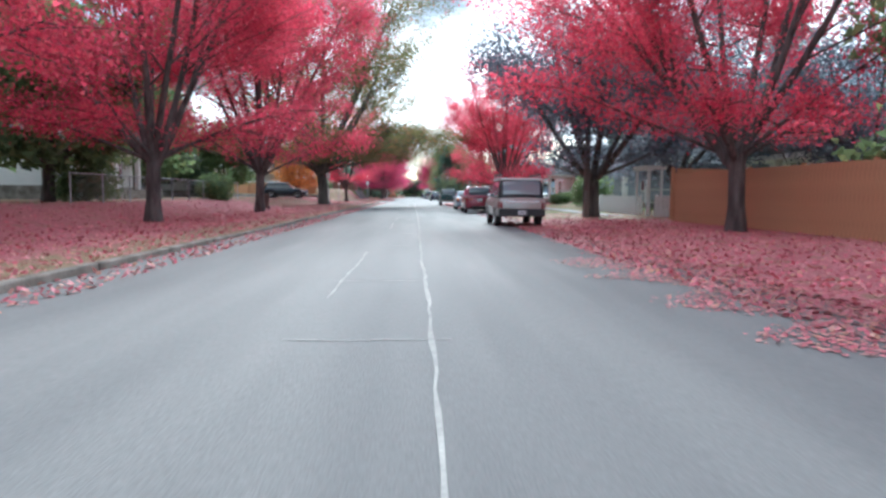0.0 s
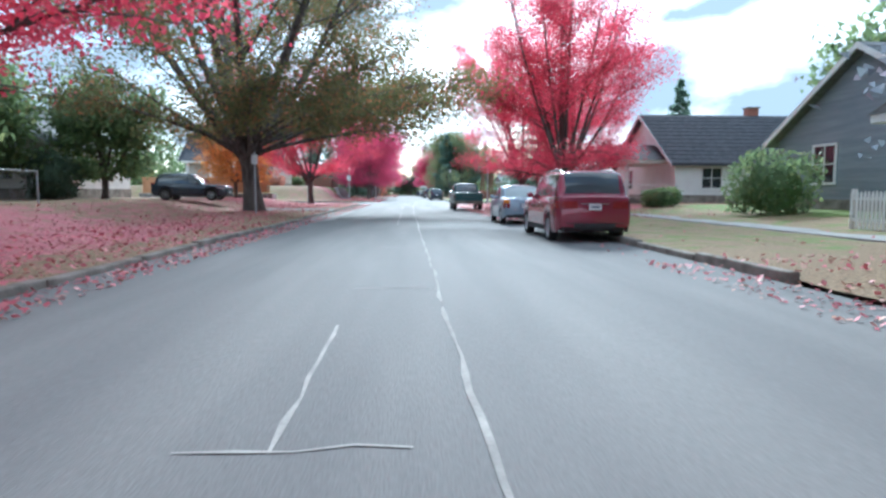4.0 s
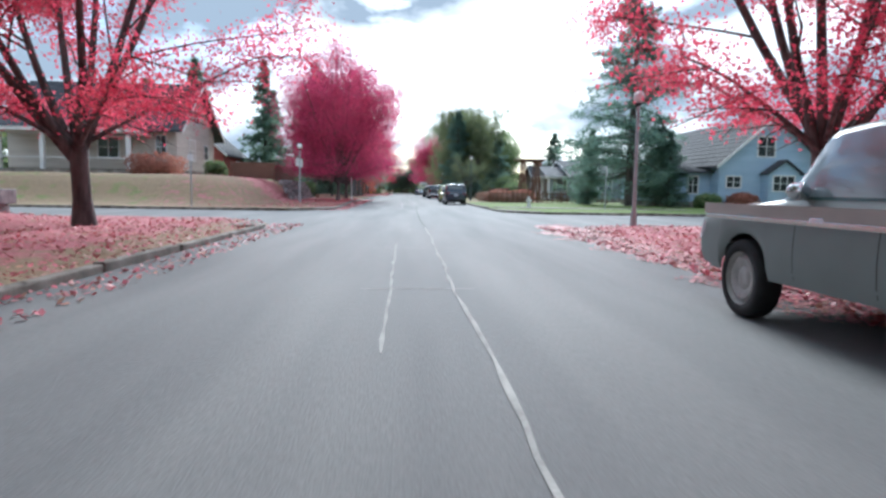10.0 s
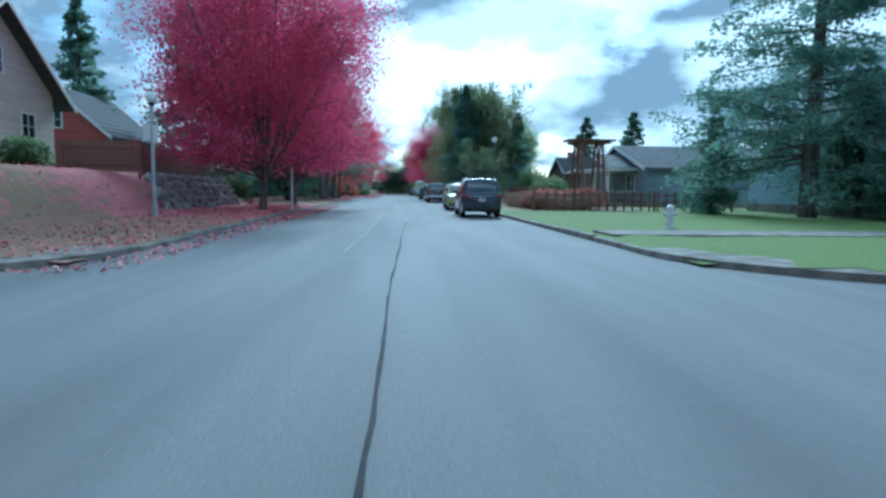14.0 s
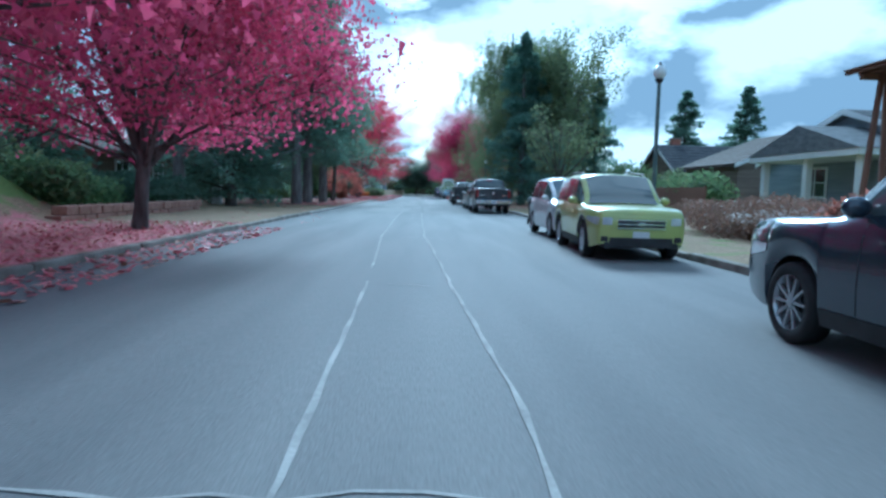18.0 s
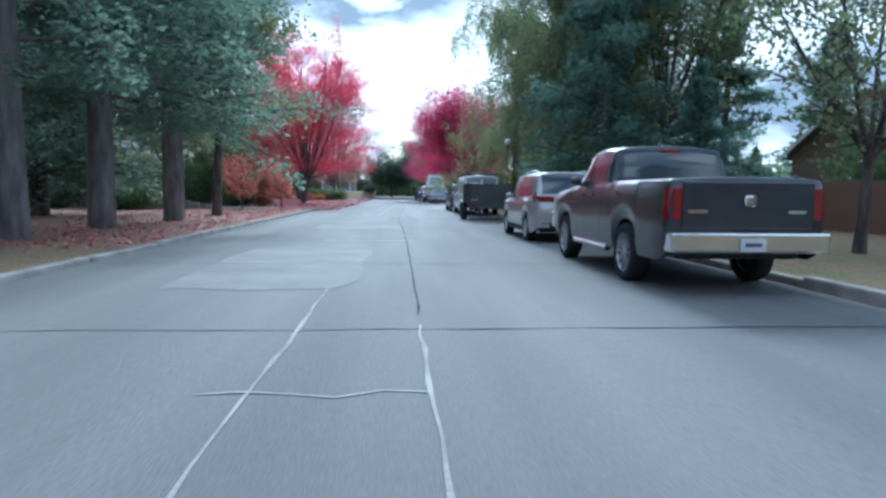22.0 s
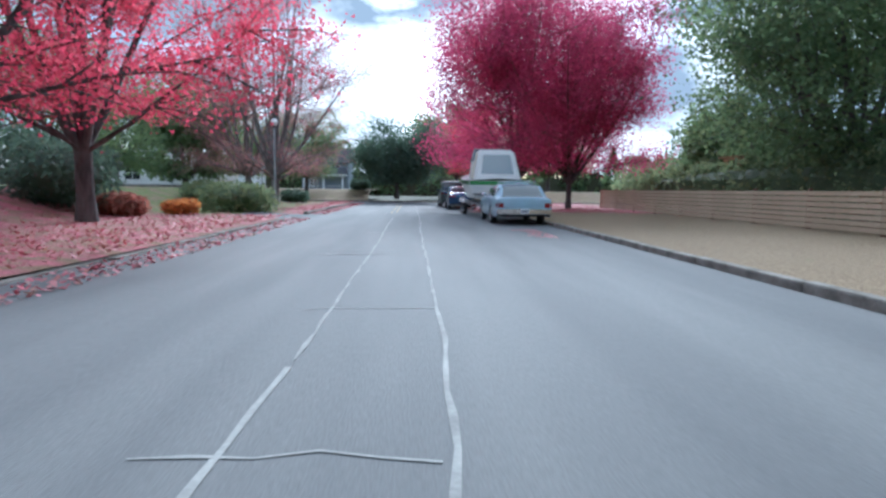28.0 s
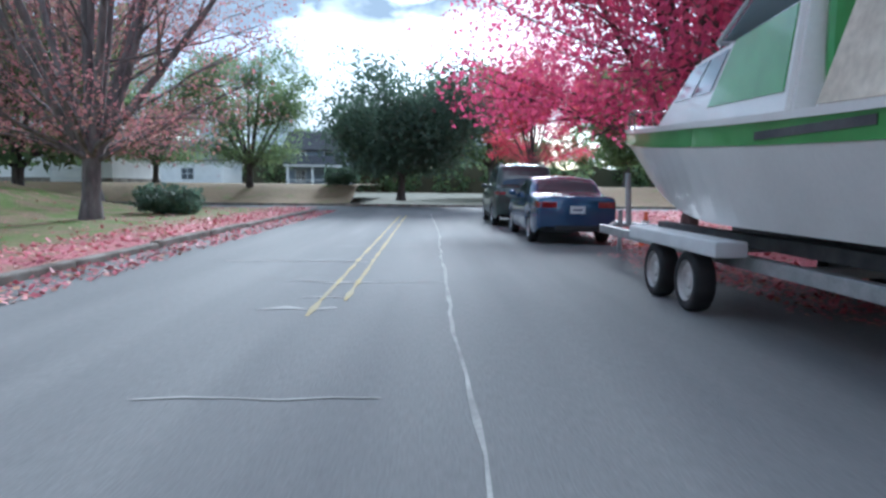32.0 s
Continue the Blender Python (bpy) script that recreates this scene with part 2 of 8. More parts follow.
M["white_paint"] = surface("white_house_paint", (0.72, 0.72, 0.70), (0.80, 0.80, 0.78), 1.2, 0.6, 0, 0.1, 30, grain=0.06)
M["cedar"] = surface("cedar_boards", (0.44, 0.235, 0.125), (0.58, 0.33, 0.18), 2.5, 0.75, 0, 0.3, 30, stretch=(1, 1, 0.15))
M["old_wood"] = surface("brown_weathered_wood", (0.16, 0.085, 0.06), (0.26, 0.15, 0.10), 2.5, 0.8, 0, 0.3, 30, stretch=(1, 1, 0.15))
M["pale_wood"] = surface("pale_slat_wood", (0.50, 0.38, 0.25), (0.64, 0.5, 0.34), 2.5, 0.75, 0, 0.3, 30, stretch=(0.15, 0.15, 1))
M["pole_wood"] = surface("pole_wood", (0.12, 0.10, 0.09), (0.20, 0.17, 0.15), 4, 0.9, 0, 0.4, 30, stretch=(1, 1, 0.1))
M["galv"] = surface("galvanised_steel", (0.34, 0.36, 0.37), (0.46, 0.47, 0.48), 5, 0.45, 0.7, 0.1, 50)
M["green_post"] = surface("lamp_post_paint", (0.10, 0.14, 0.14), (0.15, 0.19, 0.18), 5, 0.5, 0.2, 0.1, 40)
M["globe"] = surface("milky_globe", (0.80, 0.80, 0.78), (0.86, 0.86, 0.84), 4, 0.3, 0, 0.02, 30, grain=0.06)
M["sign_back"] = surface("sign_sheet", (0.62, 0.63, 0.63), (0.72, 0.73, 0.72), 4, 0.5, 0.1, 0.05, 30, grain=0.06)
M["stone"] = surface("field_stone", (0.17, 0.17, 0.175), (0.38, 0.37, 0.36), 3, 0.9, 0, 0.6, 18)
M["roof_dark"] = surface("dark_shingles", (0.035, 0.037, 0.045), (0.075, 0.075, 0.085), 3, 0.9, 0, 0.5, 25, stretch=(1, 1, 3))
M["roof_grey"] = surface("grey_shingles", (0.11, 0.115, 0.12), (0.19, 0.19, 0.195), 3, 0.9, 0, 0.5, 25, stretch=(1, 1, 3))
M["roof_brown"] = surface("brown_shingles", (0.09, 0.07, 0.06), (0.15, 0.12, 0.10), 3, 0.9, 0, 0.5, 25, stretch=(1, 1, 3))
M["blue_siding"] = surface("blue_siding", (0.34, 0.47, 0.60), (0.42, 0.55, 0.67), 1.2, 0.7, 0, 0.2, 30, stretch=(0.3, 0.3, 4))
M["grey_siding"] = surface("grey_siding", (0.20, 0.23, 0.26), (0.27, 0.30, 0.33), 1.2, 0.7, 0, 0.2, 30, stretch=(0.3, 0.3, 4))
M["cream_siding"] = surface("cream_siding", (0.52, 0.48, 0.42), (0.62, 0.58, 0.51), 1.2, 0.7, 0, 0.2, 30, stretch=(0.3, 0.3, 4))
M["red_siding"] = surface("red_siding", (0.30, 0.06, 0.05), (0.38, 0.09, 0.07), 1.2, 0.7, 0, 0.2, 30, stretch=(0.3, 0.3, 4))
M["brown_siding"] = surface("brown_siding", (0.15, 0.11, 0.09), (0.22, 0.17, 0.13), 1.2, 0.7, 0, 0.2, 30, stretch=(0.3, 0.3, 4))
M["brick"] = surface("brick_red", (0.26, 0.10, 0.07), (0.36, 0.16, 0.11), 6, 0.9, 0, 0.4, 20)
M["low_brick"] = surface("red_brown_block", (0.28, 0.15, 0.11), (0.40, 0.24, 0.18), 4, 0.9, 0, 0.4, 20)
M["orange_plastic"] = surface("orange_plastic", (0.75, 0.13, 0.05), (0.80, 0.18, 0.07), 5, 0.5, 0, 0.05, 40)
M["brown_bin"] = surface("brown_bin_plastic", (0.085, 0.05, 0.04), (0.12, 0.075, 0.06), 5, 0.6, 0, 0.05, 40)
M["canvas"] = surface("pale_canvas", (0.52, 0.46, 0.37), (0.64, 0.58, 0.48), 3, 0.85, 0, 0.5, 12)
M["gel"] = surface("boat_white_gelcoat", (0.70, 0.69, 0.66), (0.78, 0.77, 0.74), 1.5, 0.35, 0, 0.05, 30, coat=0.4, grain=0.06)
M["boat_green"] = surface("boat_green_paint", (0.05, 0.25, 0.05), (0.08, 0.33, 0.08), 2, 0.35, 0, 0.05, 30, coat=0.4, grain=0.06)
M["antifoul"] = surface("dark_antifouling", (0.05, 0.05, 0.055), (0.10, 0.10, 0.10), 4, 0.7, 0, 0.2, 30)


def ground_cover():
    """Verges: dry grass, green grass and fallen leaves mixed by the cover laid on the mesh, broken up by noise."""
    m, n, l, b = nodes_of("verge_cover")
    at = n.new("ShaderNodeAttribute")
    at.attribute_name = "cover"
    sp = n.new("ShaderNodeSeparateColor")
    l.new(at.outputs["Color"], sp.inputs[0])
    co = n.new("ShaderNodeTexCoord")

    def nz(scale, detail=6):
        a = n.new("ShaderNodeTexNoise")
        a.inputs["Scale"].default_value, a.inputs["Detail"].default_value = scale, detail
        l.new(co.outputs["Object"], a.inputs["Vector"])
        return a.outputs["Fac"]

    def ramp(fac, c1, c2, lo=0.35, hi=0.65):
        r = n.new("ShaderNodeValToRGB")
        r.color_ramp.elements[0].position, r.color_ramp.elements[1].position = lo, hi
        r.color_ramp.elements[0].color, r.color_ramp.elements[1].color = (*c1, 1), (*c2, 1)
        l.new(fac, r.inputs["Fac"])
        return r.outputs["Color"]

    def mask(amount, noise_fac):
        add = n.new("ShaderNodeMath")
        add.operation = "ADD"
        l.new(amount, add.inputs[0])
        l.new(noise_fac, add.inputs[1])
        mr = n.new("ShaderNodeMapRange")
        mr.inputs["From Min"].default_value, mr.inputs["From Max"].default_value = 0.88, 1.08
        l.new(add.outputs[0], mr.inputs["Value"])
        return mr.outputs[0]

    def mix(f, a, c):
        x = n.new("ShaderNodeMix")
        x.data_type = "RGBA"
        l.new(f, x.inputs["Factor"])
        l.new(a, x.inputs["A"])
        l.new(c, x.inputs["B"])
        return x.outputs["Result"]

    fine = nz(22, 8)
    mid = nz(1.3, 8)
    dry = ramp(fine, (0.17, 0.115, 0.065), (0.36, 0.26, 0.15))
    green = ramp(fine, (0.10, 0.15, 0.03), (0.20, 0.27, 0.06))
    fall = ramp(nz(16, 10), (0.30, 0.075, 0.09), (0.66, 0.26, 0.28), 0.3, 0.7)
    col = mix(mask(sp.outputs[1], mid), dry, green)
    col = mix(mask(sp.outputs[0], nz(2.2, 9)), col, fall)
    l.new(col, b.inputs["Base Color"])
    b.inputs["Roughness"].default_value = 0.95
    bp = n.new("ShaderNodeBump")
    bp.inputs["Strength"].default_value, bp.inputs["Distance"].default_value = 0.7, 0.04
    l.new(fine, bp.inputs["Height"])
    l.new(bp.outputs[0], b.inputs["Normal"])
    return m


M["verge"] = ground_cover()
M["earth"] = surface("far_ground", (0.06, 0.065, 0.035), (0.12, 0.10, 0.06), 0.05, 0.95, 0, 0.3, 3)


# ---- helpers for meshes ----
def put(name, verts, faces, material, parent=None, label="", smooth=False):
    me = bpy.data.meshes.new(name)
    me.from_pydata([tuple(v) for v in verts], [], faces)
    if smooth:
        me.polygons.foreach_set("use_smooth", [True] * len(me.polygons))
    me.materials.append(material)
    ob = new(name, me)
    if parent:
        ob.parent = parent
    if label:
        ob["label"] = label
    return ob


def part(name, bm, material, parent=None, label="", smooth=False):
    me = bpy.data.meshes.new(name)
    bm.to_mesh(me)
    bm.free()
    if smooth:
        me.polygons.foreach_set("use_smooth", [True] * len(me.polygons))
        if smooth != "all":
            me.set_sharp_from_angle(angle=radians(38))
    me.materials.append(material)
    ob = new(name, me)
    if parent:
        ob.parent = parent
    if label:
        ob["label"] = label
    return ob


def box(bm, x0, x1, y0, y1, z0, z1, bevel=0.0):
    r = bmesh.ops.create_cube(bm, size=1.0)
    vs = r["verts"]
    for v in vs:
        v.co = ((x0 + x1) / 2 + v.co.x * (x1 - x0), (y0 + y1) / 2 + v.co.y * (y1 - y0), (z0 + z1) / 2 + v.co.z * (z1 - z0))
    if bevel:
        es = {e for v in vs for e in v.link_edges}
        bmesh.ops.bevel(bm, geom=list(es), offset=bevel, segments=2, affect="EDGES", profile=0.6)
    return bm


def one_box(*a, bevel=0.0):
    return box(bmesh.new(), *a, bevel=bevel)


def cyl(bm, p0, p1, r0, r1=None, n=12):
    """A tapered round bar from p0 to p1."""
    r1 = r0 if r1 is None else r1
    p0, p1 = Vector(p0), Vector(p1)
    d = (p1 - p0)
    q = d.to_track_quat("Z", "Y").to_matrix().to_4x4()
    bmesh.ops.create_cone(bm, cap_ends=True, segments=n, radius1=r0, radius2=r1, depth=d.length, matrix=Matrix.Translation((p0 + p1) / 2) @ q)
    return bm


def thing(name, m, label, category, group="", kind=""):
    e = new(name)
    e.matrix_basis = m
    return tagged(e, label, category, group, kind)


def ball(bm, c, r, sz=1.0, u=14, v=8):
    bmesh.ops.create_uvsphere(bm, u_segments=u, v_segments=v, radius=r, matrix=Matrix.Translation(c) @ Matrix.Diagonal((1, 1, sz, 1)))
    return bm


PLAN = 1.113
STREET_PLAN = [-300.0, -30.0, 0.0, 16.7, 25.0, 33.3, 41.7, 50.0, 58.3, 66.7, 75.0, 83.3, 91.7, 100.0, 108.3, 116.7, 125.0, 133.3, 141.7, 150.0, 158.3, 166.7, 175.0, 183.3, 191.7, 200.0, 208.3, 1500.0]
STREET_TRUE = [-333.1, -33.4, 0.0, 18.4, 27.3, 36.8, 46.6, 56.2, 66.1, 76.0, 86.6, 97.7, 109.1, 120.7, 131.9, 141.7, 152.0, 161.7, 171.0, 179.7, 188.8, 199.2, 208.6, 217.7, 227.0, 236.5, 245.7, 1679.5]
ROAD_L, ROAD_R = -4.15, 4.45
CROSS0, CROSS1 = 76.3, 84.6
END_Y = 206.0


def smooth(a, b, x):
    t = np.clip((x - a) / (b - a), 0, 1)
    return t * t * (3 - 2 * t)


def gz(x, y):
    """Height of the ground off the road."""
    x, y = np.asarray(x, float), np.asarray(y, float)
    z = 0.12 + 0 * x
    soft = ((y < 31) & (y > -30)) | ((y > 50) & (y < CROSS0 + 0.2))
    z = np.where(soft & (x > 0), 0.012 + 0.108 * np.minimum(smooth(ROAD_R, ROAD_R + 2.6, x), np.maximum(smooth(CROSS0, CROSS0 - 2.2, y), 0 * y)), z)
    z = np.where((x < 0) & (y > 180.2) & (y < 184.9), -0.03 + 0.13 * smooth(-4.6, -6.4, x), z)
    left = smooth(-8.4, -12.5, x) * 0.5 * (1 - smooth(72, 76, y))
    terrace = smooth(-8.6, -11.4, x) * smooth(86.5, 90.5, y) * (1 - smooth(112, 116, y)) * 1.65
    bank = smooth(-8.5, -13, x) * smooth(168, 176, y) * (1 - smooth(200, 206, y)) * 0.9
    right = smooth(9, 16, x) * 0.35 * (1 - smooth(70, 75, y))
    end = smooth(211.5, 215.5, y) * 0.9
    return z + left + terrace + bank + right + np.where(y > 207, end, 0)


# ---- ground, road, verges ----
rng = np.random.default_rng(7)
tagged(put("ground", [(-900, -300, -0.06), (900, -300, -0.06), (900, 1500, -0.06), (-900, 1500, -0.06)], [(0, 1, 2, 3)], M["earth"]),
       "dry earth and grass reaching the horizon", "ground", kind="structure")
bm = bmesh.new()
for x0, x1, y0, y1 in ((ROAD_L, ROAD_R, -30, CROSS0), (-90, 90, CROSS0, CROSS1), (ROAD_L, ROAD_R, CROSS1, END_Y), (-90, 90, END_Y, END_Y + 5.5)):
    n = max(1, int((y1 - y0) / 6))
    for i in range(n):
        ya, yb = y0 + (y1 - y0) * i / n, y0 + (y1 - y0) * (i + 1) / n
        bm.faces.new([bm.verts.new(p) for p in ((x0, ya, 0), (x1, ya, 0), (x1, yb, 0), (x0, yb, 0))])
# corner fillets of the crossing
for sx, sy in ((-1, -1), (1, -1), (-1, 1), (1, 1)):
    x0 = ROAD_L if sx < 0 else ROAD_R
    y0 = CROSS0 if sy < 0 else CROSS1
    R = 3.2
    pts = [(x0, y0, 0.0)] + [(x0 + sx * R - sx * R * math.cos(a), y0 + sy * R - sy * R * math.sin(a), 0.0) for a in np.linspace(0, math.pi / 2, 9)]
    f = bm.faces.new([bm.verts.new(p) for p in pts])
    if f.normal.z < 0:
        f.normal_flip()
bmesh.ops.recalc_face_normals(bm, faces=bm.faces)
road = tagged(part("road", bm, M["asphalt"]), "worn grey asphalt street with sealed cracks", "road", kind="structure")


def off_road(x, y):
    """True on the verges: outside the street, the crossing and its rounded corners."""
    if ROAD_L < x < ROAD_R or CROSS0 < y < CROSS1 or y > END_Y and y < END_Y + 5.5:
        return False
    R = 3.2
    for x0, sx in ((ROAD_L, -1), (ROAD_R, 1)):
        for y0, sy in ((CROSS0, -1), (CROSS1, 1)):
            u, v = (x - x0) * sx, (y - y0) * sy
            if 0 <= u < R and 0 <= v < R and (u - R) ** 2 + (v - R) ** 2 > R * R:
                return False
    return True


# what covers the verges: (side, y0, y1, leaves, green)
COVER = [(-1, -30, 42, 0.62, 0.05), (-1, 42, 62, 0.44, 0.1), (-1, 62, 77, 0.60, 0.05), (-1, 84, 96, 0.36, 0.15), (-1, 96, 112.5, 0.60, 0.05), (-1, 112.5, 129.5, 0.06, 0.12),
         (-1, 129.5, 153.5, 0.40, 0.03), (-1, 153.5, 206.5, 0.50, 0.15), (1, -30, 27, 0.60, 0.0), (1, 27, 33, 0.22, 0.2), (1, 33, 46, 0.06, 0.42), (1, 46, 56, 0.28, 0.45), (1, 56, 77, 0.66, 0.0),
         (1, 84, 104.5, 0.0, 0.72), (1, 104.5, 131.5, 0.0, 0.36), (1, 131.5, 157.5, 0.10, 0.12), (1, 157.5, 186.5, 0.04, 0.18), (1, 186.5, 206.5, 0.58, 0.05)]


def cover(x, y):
    s = -1 if x < 0 else 1
    leaf, green = 0.1, 0.3
    for a, y0, y1, l_, g_ in COVER:
        if a == s and y0 <= y < y1:
            leaf, green = l_, g_
    d = (ROAD_L - x) if s < 0 else (x - ROAD_R)
    if s < 0 and d < 1.7 and leaf > 0.3 and y < 76:
        leaf, green = leaf - 0.26, green + 0.12
    if s < 0 and 104 < y < 124 and d > 5.5:
        leaf, green = 0.0, 0.75
    if s < 0 and 181 < y < 206:
        leaf, green = (0.55, 0.05) if d < 1.6 else (0.12, 0.48)
    if d > 9:
        leaf, green = leaf * 0.6, green + 0.2
    if y > END_Y:
        leaf, green = 0.25, 0.3
    return leaf, green


def verge(name, x0, x1, y0, y1, label, step=0.8):
    nx, ny = max(2, int(abs(x1 - x0) / step) + 1), max(2, int((y1 - y0) / step) + 1)
    xs, ys = np.linspace(x0, x1, nx), np.linspace(y0, y1, ny)
    gx, gy = np.meshgrid(xs, ys)
    z = gz(gx, gy)
    z = z + (np.sin(gx * 1.7 + gy * 0.9) + np.sin(gy * 2.3 - gx)) * 0.012
    if x1 * x0 > 0:
        z[:, 0] = np.minimum(z[:, 0], 0.05)
    verts = np.stack([gx, gy, z], -1).reshape(-1, 3)
    # cut away what lies on the corner fillets
    faces = []
    for j in range(ny - 1):
        for i in range(nx - 1):
            if off_road((xs[i] + xs[i + 1]) / 2, (ys[j] + ys[j + 1]) / 2):
                a = j * nx + i
                faces.append((a, a + 1, a + nx + 1, a + nx) if x1 > x0 else (a + 1, a, a + nx, a + nx + 1))
    ob = put(name, verts, faces, M["verge"], smooth=True)
    ca = ob.data.color_attributes.new("cover", "FLOAT_COLOR", "POINT")
    col = np.zeros((len(verts), 4), np.float32)
    for i, v in enumerate(verts):
        col[i, 0], col[i, 1] = cover(v[0], v[1])
    # soften the joins between stretches
    g = col.reshape(ny, nx, 4)
    for _ in range(4):
        g[1:-1] = (g[:-2] + 2 * g[1:-1] + g[2:]) / 4
    col = g.reshape(-1, 4)
    ca.data.foreach_set("color", col.ravel())
    return tagged(ob, label, "verge", kind="structure")


KW = 0.16
verge("verge_west", ROAD_L - KW, -34, -24, CROSS0, "leaf-strewn dry grass verge and front lawns")
verge("verge_northwest", ROAD_L - KW, -34, CROSS1, END_Y, "dry grass verge with fallen red leaves and a raised lawn")
verge("verge_east", ROAD_R + KW, 34, -24, CROSS0, "verge deep in fallen red leaves and patchy lawn")
verge("verge_northeast", ROAD_R + KW, 34, CROSS1, END_Y, "green corner lawn running into dry grass verge")
verge("verge_soft_edge", 3.9, ROAD_R + KW + 0.01, -24, 30.6, "fallen leaves drifted over the kerbless edge", 0.3)
verge("verge_end", -60, 60, END_Y + 5.5, END_Y + 30, "grass bank at the end of the street", 1.2)

# kerbs: worn concrete lengths
kerb_me = {}


def kerb_run(name, x, y0, y1, side, label):
    top = new(name)
    tagged(top, label, "kerb", kind="structure")
    n = max(1, int((y1 - y0) / 2.4))
    ln = (y1 - y0) / n
    for pale in (False, True):
        key = (round(ln, 3), pale)
        if key in kerb_me:
            continue
        b = bmesh.new()
        box(b, 0, KW, 0.012, ln - 0.012, -0.05, 0.118, bevel=0.03)
        me = bpy.data.meshes.new("kerb_stone")
        b.to_mesh(me)
        b.free()
        me.materials.append(M["kerb_pale"] if pale else M["kerb"])
        kerb_me[key] = me
    for i in range(n):
        ym = y0 + (i + 0.5) * ln
        if side > 0 and (ym < 31 or 50 < ym < 76) or side < 0 and 180.6 < ym < 184.6:
            continue
        k = new("kerb_stone", kerb_me[round(ln, 3), side < 0 and 122 < ym < 152 or side > 0 and 116 < ym < 150])
        k.parent = top
        k.location = (x if side > 0 else x - KW, y0 + i * ln, float(rng.normal(-0.07 if side < 0 and 158 < ym < 181 else -0.012 if side < 0 else 0, 0.014)))
        k.rotation_euler = (0, 0, float(rng.normal(0, 0.004)))


kerb_run("kerb_west", ROAD_L, -6, CROSS0 - 3.2, -1, "worn concrete kerb half buried in grass")
kerb_run("kerb_northwest", ROAD_L, CROSS1 + 3.2, END_Y, -1, "worn concrete kerb with fallen leaves")
kerb_run("kerb_east", ROAD_R, -6, CROSS0 - 3.2, 1, "concrete kerb beside parked cars")
kerb_run("kerb_northeast", ROAD_R, CROSS1 + 3.2, END_Y, 1, "concrete kerb along the lawn")
for nm, sx, sy in (("kerb_corner_a", -1, -1), ("kerb_corner_b", 1, -1), ("kerb_corner_c", -1, 1), ("kerb_corner_d", 1, 1)):
    x0 = ROAD_L if sx < 0 else ROAD_R
    y0 = CROSS0 if sy < 0 else CROSS1
    R, vs, fs, up_ = 3.2, [], [], 0.25 if (sx, sy) == (1, -1) else 0.85
    for i, a in enumerate(np.linspace(0, math.pi / 2, 13)):
        c, s_ = math.cos(a), math.sin(a)
        for r, z in ((R + 0.02, -0.05), (R + 0.02, 0.12 * up_), (R - KW, 0.135 * up_), (R - KW - 0.9, 0.13 * up_)):
            vs.append((x0 + sx * R - sx * r * c, y0 + sy * R - sy * r * s_, z))
    for i in range(12):
        for k in range(3):
            q = (i * 4 + k, i * 4 + k + 1, i * 4 + k + 5, i * 4 + k + 4)
            fs.append(q if sx * sy > 0 else q[::-1])
    tagged(put(nm, vs, fs, M["kerb"], smooth=False), "rounded concrete kerb at the street corner", "kerb", kind="structure")
for nm, xa, xb, y in (("kerb_cross_a", -90, ROAD_L - 3.2, CROSS0 - KW), ("kerb_cross_b", ROAD_R + 3.2, 90, CROSS0 - KW), ("kerb_cross_c", -90, ROAD_L - 3.2, CROSS1), ("kerb_cross_d", ROAD_R + 3.2, 90, CROSS1), ("kerb_end", -90, 90, END_Y + 5.5)):
    tagged(part(nm, one_box(xa, xb, y, y + KW, -0.05, 0.04 if nm == "kerb_cross_b" else 0.12, bevel=0.02), M["kerb"]), "concrete kerb of the side street", "kerb", kind="structure")


def ribbon(name, pts, w, z, material, label=""):
    vs, fs = [], []
    for i, (x, y) in enumerate(pts):
        a, b_ = pts[max(0, i - 1)], pts[min(len(pts) - 1, i + 1)]
        d = Vector((b_[0] - a[0], b_[1] - a[1])).normalized()
        ww = 0.8 * w * (0.4 + 0.9 * abs(math.sin(i * 12.9898) * 43758.5 % 1.0)) / 2
        vs += [(x - d.y * ww, y + d.x * ww, z), (x + d.y * ww, y - d.x * ww, z)]
        if i:
            k = 2 * i
            fs.append((k - 2, k - 1, k + 1, k))
    return put(name, vs, fs, material, road, label)


def wander(x, y0, y1, amp, step=0.35):
    ys = np.arange(y0, y1, step)
    o = np.cumsum(rng.normal(0, amp * 0.5, len(ys)))
    o = o - np.linspace(o[0], o[-1], len(o))
    return [(x + float(np.clip(a, -0.14, 0.14)) + float(rng.normal(0, amp * 0.35)), float(y)) for a, y in zip(o, ys)]


SEAM_Y = [-6, 30, 64, 84, 98, 101, 111, 121, 132, 143, 150, 159, 163, 182, 205]
SEAM_X = [0.26, 0.24, 0.15, 0.13, 0.42, 0.40, -0.08, -0.09, -0.08, -0.25, -0.15, 0.2, 0.33, 0.34, 0.32]


def seam(y0, y1, amp, off=0.0):
    """A line that keeps beside the street's middle joint."""
    return [(x_ + float(np.interp(y_, SEAM_Y, SEAM_X)) + off, y_) for x_, y_ in wander(0.0, y0, y1, amp)]


